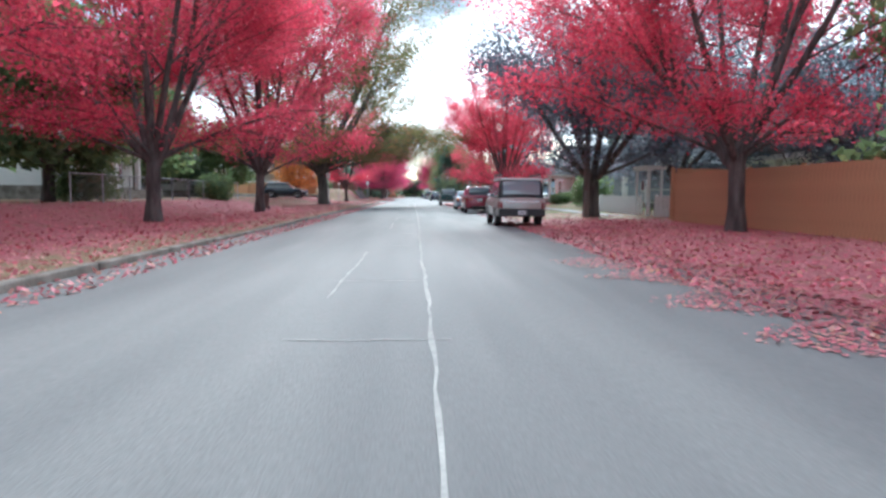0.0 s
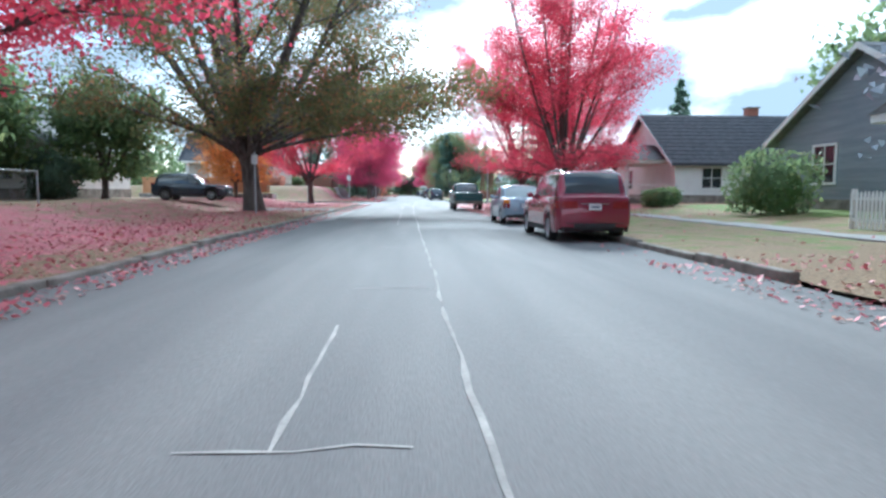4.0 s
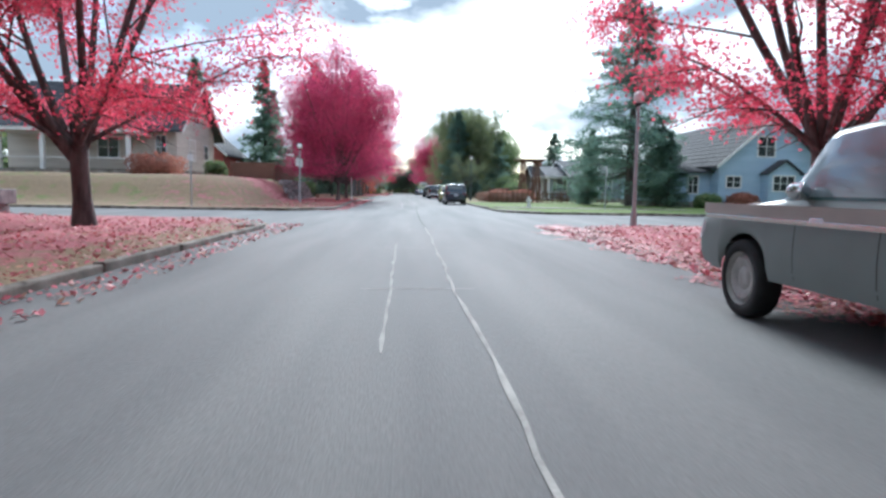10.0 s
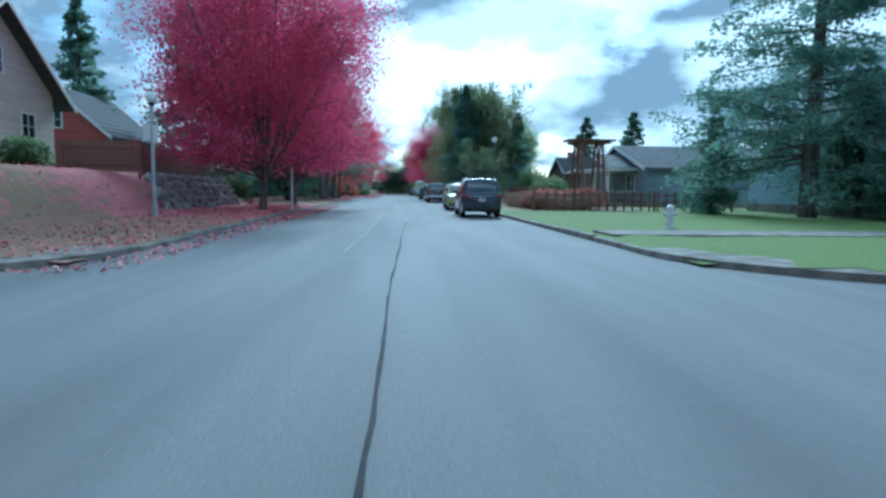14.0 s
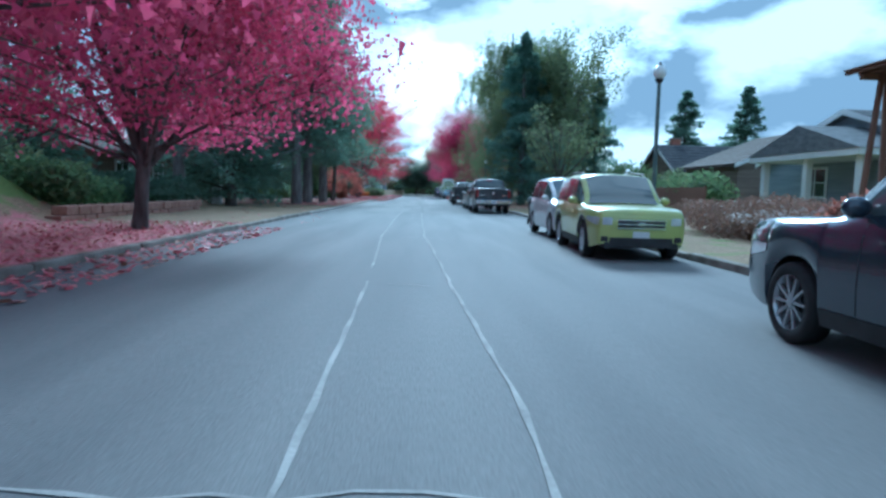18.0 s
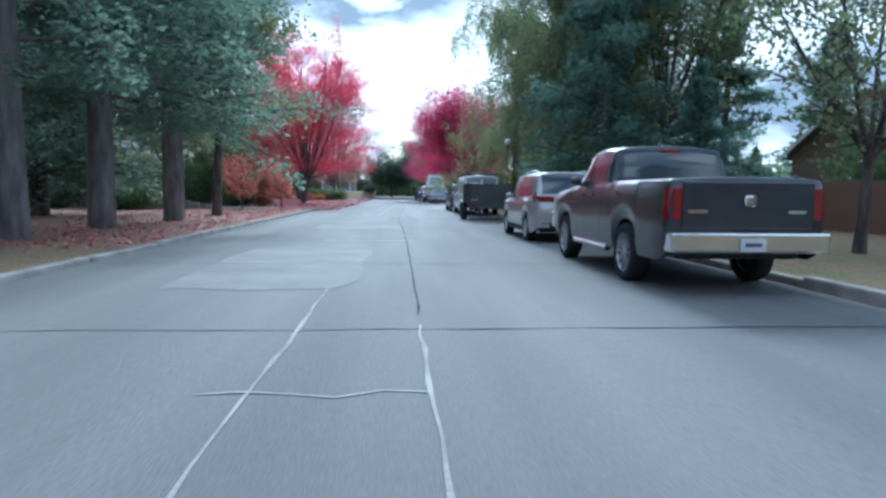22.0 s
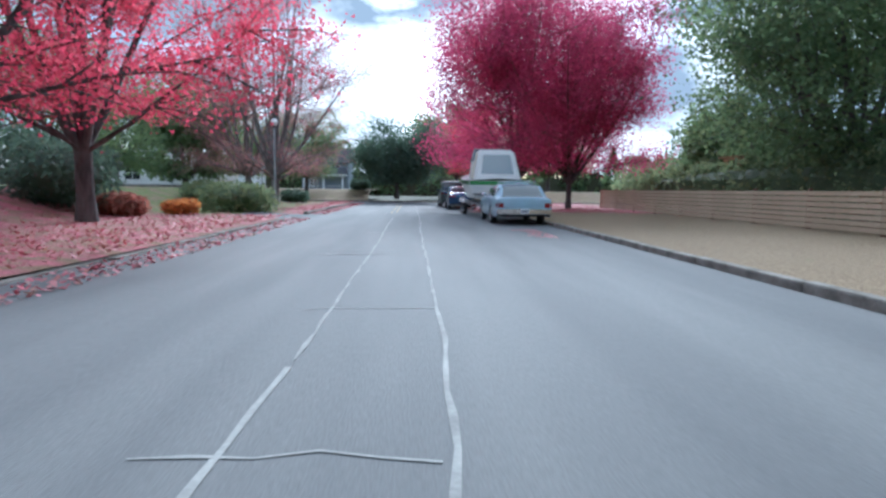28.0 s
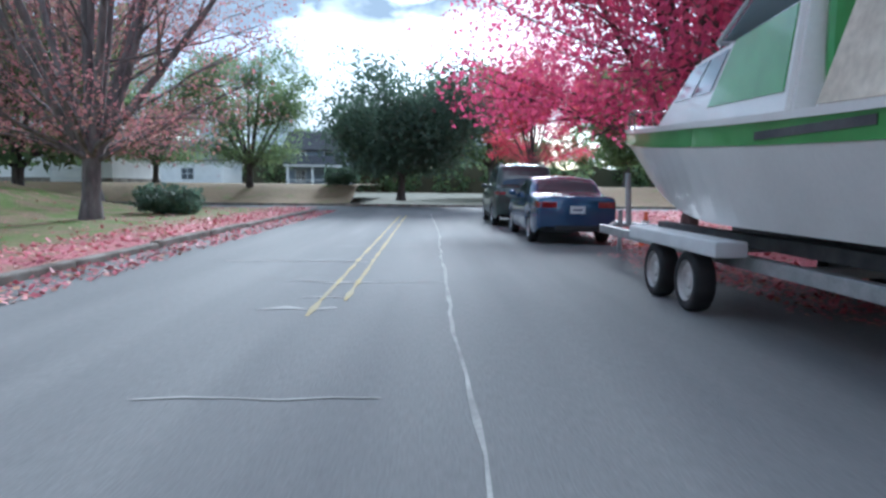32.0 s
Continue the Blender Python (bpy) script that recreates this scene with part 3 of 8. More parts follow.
for y0, y1 in ((-6, 30), (30, 75), (97, 125), (156, 205)):
    ribbon("sealed_seam", seam(y0, y1, 0.018), 0.05, 0.006, M["crack"], "pale ragged seam along the street's middle")
ribbon("sealed_seam", seam(75, 97, 0.01), 0.04, 0.006, M["tar"], "dark seam across the junction")
ribbon("sealed_seam", seam(125, 156, 0.008), 0.035, 0.006, M["tar"], "dark joint between concrete lanes")
for y0, y1, x in ((6.5, 12, -1.0), (20, 24, -0.9), (26.5, 29, -0.9), (44, 56, -0.7), (62, 70, -0.75), (88, 104.5, -0.95), (105.5, 126.5, -0.95), (148, 162.5, -0.9), (162.5, 182, -0.9)):
    ribbon("worn_lane_line", seam(y0, y1, 0.014, x), 0.045, 0.006, M["crack"], "broken pale line of old paint and filler")
for y0, x in ((186.3, -0.78), (187.0, -0.56)):
    ribbon("centre_line", wander(x, y0, 203, 0.004), 0.075, 0.007, M["yellow_line"], "worn double yellow centre line")
for y in np.arange(4, 204, 4.6):
    if 77 < y < 84:
        continue
    x0 = float(rng.uniform(-1.6, -0.4))
    x1 = float(rng.uniform(0.1, 0.7))
    yy = float(y + rng.uniform(-1, 1))
    pts = [(float(x), yy + float(rng.normal(0, 0.03))) for x in np.arange(x0, x1, 0.25)]
    if len(pts) > 2:
        ribbon("cross_crack", pts, 0.032, 0.0055, M["crack"], "pale sealed crack across the lane")
for x0, x1, y0, w_ in ((-1.9, 0.1, 132.9, 0.40), (-1.5, 0.05, 134.0, 0.25), (-3.4, -1.6, 146.5, 0.25), (-1.4, 0.0, 168.5, 0.12), (-1.0, 0.05, 173.6, 0.10), (-2.6, -0.5, 190.0, 0.12), (-1.0, -0.15, 188.1, 0.11), (-1.25, -0.4, 186.6, 0.14), (-1.0, -0.4, 187.2, 0.07), (-0.85, -0.25, 73.2, 0.06), (-0.75, -0.45, 75.2, 0.08), (-0.8, -0.5, 74.3, 0.05)):
    pts = [(float(x), y0 + float(rng.normal(0, 0.04))) for x in np.arange(x0, x1, 0.22)]
    ribbon("worn_streak", pts, w_, 0.005, M["concrete_road"], "pale worn streak across the lane")
# joints between the concrete slabs
for y in np.arange(124.5, 158, 4.2):
    ribbon("slab_joint", [(float(x), float(y) + float(rng.normal(0, 0.012))) for x in np.arange(-4.0, 4.1, 0.4)], 0.028, 0.0052, M["tar"], "dark joint between concrete slabs")
# concrete patches in the surface
for x0, x1, y0, y1 in ((0.2, 4.3, 41.5, 46.5), (0.2, 4.3, 47.2, 53.0), (-4.08, -3.1, 46.5, 58.7), (-2.9, -0.75, 126.4, 131.4), (-2.7, -0.2, 137.0, 139.2), (-1.2, 0.1, 146.6, 148.2), (-3.6, -0.4, 141.2, 141.9)):
    b = bmesh.new()
    n = 18
    ring = []
    for i in range(n):
        t = i / n * 4
        s_ = int(t)
        u = t - s_
        px, py = ((x0 + (x1 - x0) * u, y0), (x1, y0 + (y1 - y0) * u), (x1 - (x1 - x0) * u, y1), (x0, y1 - (y1 - y0) * u))[s_]
        ring.append(b.verts.new((px + float(rng.normal(0, 0.05)), py + float(rng.normal(0, 0.07)), 0.0045)))
    b.faces.new(ring)
    part("road_patch", b, M["concrete_road"] if x0 < -4 else M["patch"], road, "pale worn concrete patch")
tagged(part("pavement_east", one_box(9.2, 10.5, 30, 73, 0.02, 0.155, bevel=0.01), M["concrete_road"]), "pale concrete footpath through the lawn", "footpath", kind="structure")
tagged(part("driveway_west", one_box(-13.5, ROAD_L + 0.0, 55.4, 58.6, -0.02, 0.15, bevel=0.01), M["concrete_road"]), "concrete driveway across the verge", "driveway", kind="structure")
b = bmesh.new()
rows_ = [(-4.1, 0.006), (-4.9, 0.012), (-5.5, 0.055), (-6.2, 0.112)]
vs_ = [[b.verts.new((x_, y_, z_)) for y_ in (179.7, 185.4)] for x_, z_ in rows_]
for a_, c_ in zip(vs_[:-1], vs_[1:]):
    b.faces.new((a_[0], a_[1], c_[1], c_[0]))
bmesh.ops.recalc_face_normals(b, faces=b.faces)
tagged(part("driveway_northwest", b, M["asphalt"]), "grey asphalt driveway mouth among fallen leaves", "driveway", kind="structure")
tagged(part("path_corner", one_box(5.0, 17.0, 90.2, 91.6, 0.0, 0.142, bevel=0.01), M["kerb"]), "concrete path across the green lawn", "footpath", kind="structure")


# fallen leaves as loose geometry
def scatter_leaves(name, side, n, label):
    xs = (ROAD_L - np.abs(rng.exponential(3.6, n)) + 0.75) if side < 0 else (ROAD_R + np.abs(rng.exponential(3.6, n)) - 0.95)
    ys = rng.uniform(1, 206, n)
    keep = np.array([rng.random() < max(0.0, cover(x, y)[0] - 0.05) * 1.9 and not (ROAD_L < x < 0 and 121 < y < 153) and not (CROSS0 - 1 < y < CROSS1 + 1) and not (x < 0 and 180.8 < y < 184.4) for x, y in zip(xs, ys)])
    xs, ys = xs[keep], ys[keep]
    on = np.where((xs > ROAD_L) & (xs < ROAD_R), 0.008, gz(xs, ys) + 0.02)
    near_kerb = np.array([not off_road(x, y) for x, y in zip(xs, ys)])
    on = np.where(near_kerb, 0.008, on)
    k = len(xs)
    c = np.stack([xs, ys, on], 1)
    a = rng.uniform(0, 2 * np.pi, k)
    s = rng.uniform(0.022, 0.05, k)
    tilt = rng.normal(0, 0.35, (k, 2))
    u = np.stack([np.cos(a), np.sin(a), tilt[:, 0]], 1) * s[:, None]
    v = np.stack([-np.sin(a), np.cos(a), tilt[:, 1]], 1) * (s * 0.75)[:, None]
    lift = np.abs(u[:, 2]) + np.abs(v[:, 2])
    c[:, 2] += lift * 0.6
    P = np.stack([c - u, c - v * 0.9 + u * 0.1, c + u, c + v], 1).reshape(-1, 3)
    ob = put(name, [], [], M["litter"])
    me = bpy.data.meshes.new(name)
    me.vertices.add(len(P))
    me.vertices.foreach_set("co", P.ravel())
    me.loops.add(len(P))
    me.loops.foreach_set("vertex_index", np.arange(len(P)))
    me.polygons.add(k)
    me.polygons.foreach_set("loop_start", np.arange(k) * 4)
    me.update(calc_edges=True)
    me.materials.append(M["litter"])
    ob.data = me
    return tagged(ob, label, "leaves", kind="stuff")


def drift(name, x_edge, reach, y0, y1, n, label):
    """Leaves blown over the road from its edge, lying thick and ending raggedly towards the middle."""
    xs = x_edge + 0.25 - reach * rng.random(n) ** 1.25
    ys = rng.uniform(y0, y1, n)
    wv = 0.5 + 0.5 * np.sin(ys * 0.9 + np.sin(ys * 2.3) * 1.5)
    keep = (x_edge + 0.25 - xs) / reach < (0.55 + 0.45 * wv) * rng.uniform(0.75, 1.05, n)
    xs, ys = xs[keep], ys[keep]
    k = len(xs)
    a = rng.uniform(0, 2 * np.pi, k)
    s = rng.uniform(0.02, 0.04, k)
    t = np.abs(rng.normal(0, 0.25, (k, 2)))
    c = np.stack([xs, ys, 0.008 + s * 0.2 + np.where(xs > ROAD_R - 0.5, 0.02, 0)], 1)
    u = np.stack([np.cos(a), np.sin(a), t[:, 0] * 0.4], 1) * s[:, None]
    v = np.stack([-np.sin(a), np.cos(a), t[:, 1] * 0.4], 1) * (s * 0.75)[:, None]
    P = np.stack([c - u, c - v * 0.9 + u * 0.1, c + u, c + v], 1).reshape(-1, 3)
    F = np.arange(k * 4).reshape(k, 4).tolist()
    return tagged(put(name, P.tolist(), F, M["litter"]), label, "leaves", kind="stuff")


drift("drifted_leaves", ROAD_R, 2.3, 1, 13, 14000, "pink and red leaves drifted far over the road")
drift("drifted_leaves", ROAD_R, 1.4, 12, 22.5, 8000, "pink and red leaves drifted over the road's edge")
drift("drifted_leaves", ROAD_R, 1.75, 51, 76.2, 30000, "pink and red leaves drifted round the old pickup")
drift("drifted_leaves", ROAD_R, 0.9, 139, 150, 900, "dark sodden leaves in the gutter by the trailer")
drift("drifted_leaves", ROAD_R, 1.9, 186, 203, 9000, "red leaves drifted round the boat trailer")
drift("drifted_leaves", 3.3, 0.9, 172.4, 175.2, 700, "small heap of red leaves by the kerb")
scatter_leaves("fallen_leaves", -1, 110000, "red and pink maple leaves fallen on the verge and gutter")
scatter_leaves("fallen_leaves", 1, 120000, "red and pink maple leaves lying thick on the verge")


# ---- trees ----
def tubes(name, lines, material, n=6):
    """Tapered tubes: lines of (points, radii)."""
    V, F, base = [], [], 0
    ang = np.linspace(0, 2 * np.pi, n, endpoint=False)
    ca, sa = np.cos(ang)[:, None], np.sin(ang)[:, None]
    for pts, rad in lines:
        pts = np.asarray(pts, float)
        d = np.gradient(pts, axis=0)
        d /= np.linalg.norm(d, axis=1)[:, None] + 1e-9
        for i, p in enumerate(pts):
            h = np.array([1.0, 0, 0]) if abs(d[i, 0]) < 0.8 else np.array([0, 1.0, 0])
            u = np.cross(d[i], h)
            u /= np.linalg.norm(u)
            w = np.cross(d[i], u)
            V.append(p + rad[i] * (ca * u + sa * w))
            if i:
                a = base + (i - 1) * n
                for k in range(n):
                    F.append((a + k, a + (k + 1) % n, a + n + (k + 1) % n, a + n + k))
        base += len(pts) * n
    me = bpy.data.meshes.new(name)
    me.from_pydata(np.concatenate(V).tolist(), [], F)
    me.polygons.foreach_set("use_smooth", [True] * len(me.polygons))
    me.materials.append(material)
    return me


def leaf_mesh(name, C, size, material, r, flat=0.0, slim=0.75):
    size = size * 1.15
    k = len(C)
    u = r.normal(size=(k, 3))
    u[:, 2] *= 1 - flat
    u /= np.linalg.norm(u, axis=1)[:, None]
    w = r.normal(size=(k, 3))
    v = np.cross(u, w)
    v /= np.linalg.norm(v, axis=1)[:, None]
    s = (size * r.uniform(0.6, 1.35, k))[:, None]
    bend = np.cross(u, v) * s * 0.25
    P = np.stack([C - u * s - v * s * slim * 0.3, C + u * s - v * s * slim * 0.5, C + v * s * slim * 1.3 + bend], 1).reshape(-1, 3)
    P = P.astype(np.float32)
    me = bpy.data.meshes.new(name)
    me.vertices.add(len(P))
    me.vertices.foreach_set("co", P.ravel())
    me.loops.add(len(P))
    me.loops.foreach_set("vertex_index", np.arange(len(P)))
    me.polygons.add(k)
    me.polygons.foreach_set("loop_start", np.arange(k) * 3)
    me.update(calc_edges=True)
    me.materials.append(material)
    return me


def curve_line(r, p, az, el, length, bend, n=6, wob=0.06):
    """A limb that starts at an azimuth and elevation and bends by bend degrees on its way."""
    pts = [np.array(p, float)]
    for i in range(n):
        e = math.radians(el + bend * (i + 1) / n)
        a = az + r.normal(0, wob)
        st = length / n
        pts.append(pts[-1] + st * np.array([math.cos(a) * math.cos(e), math.sin(a) * math.cos(e), math.sin(e)]))
    return np.array(pts)


def broad_tree(seed, height, trunk_h, trunk_r, limbs, el, bend, leaf, n_leaf, size, bark, spread=1.0, puff=0.42, bare=0.0, low=7, clear=0.0, reach=()):
    """Trunk mesh, limb mesh and crown mesh of a broadleaved tree."""
    r = np.random.default_rng(seed)
    lean = r.normal(0, 0.05, 2)
    n = 6
    tp = np.array([[lean[0] * t * trunk_h, lean[1] * t * trunk_h, -0.25 + t * (trunk_h + 0.25)] for t in np.linspace(0, 1, n)])
    tr = np.array([trunk_r * (1.35 - 0.45 * min(1, t * 2.5) - 0.05 * t) for t in np.linspace(0, 1, n)])
    tlines = [(tp, tr)]
    llines, tips = [], []
    H = height - trunk_h
    for i in range(limbs):
        az = 2 * math.pi * i / limbs + r.normal(0, 0.3)
        e0 = el + r.normal(0, 8) + (18 if i % 3 == 0 else 0)
        ln = H * r.uniform(0.85, 1.15) * (1.0 if e0 > 55 else spread)
        p0 = tp[-1] - np.array([0, 0, r.uniform(0, 0.28) * trunk_h])
        pts = curve_line(r, p0, az, e0, ln, bend + r.normal(0, 6), 8)
        rr = np.linspace(trunk_r * 0.50, 0.02, len(pts))
        llines.append((pts, rr))
        tips.append((pts[3:], 1.2))
        for k in range(7):
            t = r.uniform(0.22, 0.95)
            q = pts[int(t * 8)] * (1 - (t * 8) % 1) + pts[min(8, int(t * 8) + 1)] * ((t * 8) % 1)
            a2 = az + r.choice([-1, 1]) * r.uniform(0.4, 1.5)
            l2 = ln * 0.42 * (1.25 - t * 0.7) * spread
            sp = curve_line(r, q, a2, r.uniform(12, 48), l2, r.uniform(-10, 25), 5, 0.12)
            llines.append((sp, np.linspace(trunk_r * 0.16 * (1.2 - t), 0.01, len(sp))))
            tips.append((sp[1:], 1.0))
            for j in range(3):
                q2 = sp[int(r.integers(2, 6))]
                tw = curve_line(r, q2, a2 + r.normal(0, 0.9), r.uniform(-10, 50), l2 * 0.45, 10, 3, 0.2)
                llines.append((tw, np.linspace(0.014, 0.005, len(tw))))
                tips.append((tw, 1.3))
    # low outer boughs that carry the skirt of the crown
    for i in range(low):
        az = 2 * math.pi * (i + 0.5) / low + r.normal(0, 0.25)
        p0 = tp[-1] - np.array([0, 0, r.uniform(0.0, 0.2) * trunk_h])
        ln = H * r.uniform(0.42, 0.56) * spread
        pts = curve_line(r, p0, az, r.uniform(18, 36), ln, r.uniform(-22, 6), 7, 0.08)
        llines.append((pts, np.linspace(trunk_r * 0.30, 0.015, len(pts))))
        tips.append((pts[2:], 1.0))
        for k in range(8):
            q = pts[int(r.integers(2, 8))]
            a2 = az + r.choice([-1, 1]) * r.uniform(0.3, 1.4)
            sp = curve_line(r, q, a2, r.uniform(-22, 35), ln * 0.40, -8, 4, 0.15)
            llines.append((sp, np.linspace(0.025, 0.006, len(sp))))
            tips.append((sp, 1.25))
    # long level boughs reaching far out
    for az, ln, e0, bd in reach:
        pts = curve_line(r, tp[-1] - np.array([0, 0, 0.2]), az, e0, ln, bd, 10, 0.20)
        llines.append((pts, np.linspace(trunk_r * 0.26, 0.02, len(pts))))
        tips.append((pts[4:], 1.0))
        for k in range(22):
            q = pts[int(r.integers(3, 11))]
            a2 = az + r.choice([-1, 1]) * r.uniform(0.2, 1.5)
            sp = curve_line(r, q, a2, r.uniform(-30, 40), r.uniform(1.2, 2.8), -12, 4, 0.18)
            llines.append((sp, np.linspace(0.03, 0.006, len(sp))))
            tips.append((sp, 1.6))
    seg, wt = [], []
    for pts, w in tips:
        for a, b_ in zip(pts[:-1], pts[1:]):
            seg.append((a, b_))
            wt.append(w * np.linalg.norm(b_ - a))
    wt = np.array(wt) * r.uniform(0.3, 1.6, len(wt))
    idx = r.choice(len(seg), n_leaf, p=wt / wt.sum())
    A, B = np.array([s[0] for s in seg])[idx], np.array([s[1] for s in seg])[idx]
    C = A + (B - A) * r.random((n_leaf, 1)) + r.normal(0, puff, (n_leaf, 3)) * np.array([1, 1, 0.75])
    C = C[C[:, 2] > max(trunk_h * 0.95, clear) + r.normal(0, 0.25, len(C))]
    if bare:
        top = C[:, 2].max()
        C = C[r.random(len(C)) > bare * (C[:, 2] / top) ** 1.5]
    return (tubes("trunk", tlines, bark, 10), tubes("branchwork", llines, bark, 5), leaf_mesh("crown", C, size, leaf, r))


def conifer_tree(seed, height, base, radius, leaf, n_leaf, size, bark, trunk_r=0.28, droop=-14, gaps=0.25):
    r = np.random.default_rng(seed)
    tp = np.array([[0.08 * math.sin(t * 3 + seed), 0.08 * math.cos(t * 4), -0.2 + t * (height + 0.2)] for t in np.linspace(0, 1, 9)])
    tr = np.linspace(trunk_r * 1.2, 0.03, 9)
    lines, C = [], []
    levels = int((height - base) / 0.42)
    per = max(1, n_leaf // (levels * 6))
    for i in range(levels):
        t = i / levels
        z = base + (height - base) * t + r.normal(0, 0.12)
        for k in range(6):
            if r.random() < gaps:
                continue
            az = r.uniform(0, 2 * math.pi)
            ln = radius * (1 - t) ** 0.75 * r.uniform(0.55, 1.15) + 0.15
            br = curve_line(r, (0, 0, z), az, r.uniform(-12, 20), ln, droop + r.normal(0, 9), 5, 0.16)
            lines.append((br, np.linspace(0.05 * (1 - t) + 0.012, 0.006, len(br))))
            tt = r.uniform(0.18, 1.0, per)
            j = np.minimum((tt * 5).astype(int), 4)
            q = br[j] + (br[j + 1] - br[j]) * ((tt * 5) % 1)[:, None]
            side = np.array([-math.sin(az), math.cos(az), 0])
            q = q + side * r.normal(0, 0.20 * (1 - t) + 0.03 + 0.12 * ln, (per, 1)) * (1.1 - tt)[:, None] * 1.5
            q[:, 2] += r.normal(-0.08, 0.16, per)
            C.append(q)
    C = np.concatenate(C)
    return tubes("trunk", [(tp, tr)], bark, 9), tubes("branchwork", lines, bark, 4), leaf_mesh("crown", C, size, leaf, r, 0.6, 0.42)


def weeping_tree(seed, height, trunk_h, trunk_r, leaf, n_leaf, size, bark, spread):
    r = np.random.default_rng(seed)
    tp = np.array([[0.15 * math.sin(t * 4), 0.1 * math.cos(t * 3), -0.2 + t * height * 0.82] for t in np.linspace(0, 1, 8)])
    lines, strands = [], []
    for i in range(54):
        t = r.uniform(0.2, 1.0)
        p = tp[int(t * 7)]
        az = r.uniform(0, 2 * math.pi)
        br = curve_line(r, p, az, r.uniform(30, 70), spread * r.uniform(0.5, 1.1) * (1.15 - 0.5 * t), -60, 6, 0.1)
        lines.append((br, np.linspace(0.05, 0.010, len(br))))
        for k in range(13):
            q = br[int(r.integers(1, 7))] + r.normal(0, 0.30, 3)
            ln = min(q[2] - 1.4, r.uniform(0.6, 3.4))
            if ln < 0.3:
                continue
            d = r.normal(0, 0.10, 2)
            st = np.array([q + np.array([d[0] * j, d[1] * j, -ln * j / 4]) for j in range(5)])
            if k % 3 == 0:
                lines.append((st, np.linspace(0.008, 0.003, 5)))
            strands.append(st)
    idx = r.integers(0, len(strands), n_leaf)
    S = np.array(strands)[idx]
    tt = r.uniform(0, 3.999, n_leaf)
    j = tt.astype(int)
    a = S[np.arange(n_leaf), j]
    b_ = S[np.arange(n_leaf), j + 1]
    C = a + (b_ - a) * (tt % 1)[:, None] + r.normal(0, 0.17, (n_leaf, 3))
    return tubes("trunk", [(tp, np.linspace(trunk_r * 1.2, 0.06, 8))], bark, 9), tubes("branchwork", lines, bark, 4), leaf_mesh("crown", C, size, leaf, r, 0.0, 0.45)


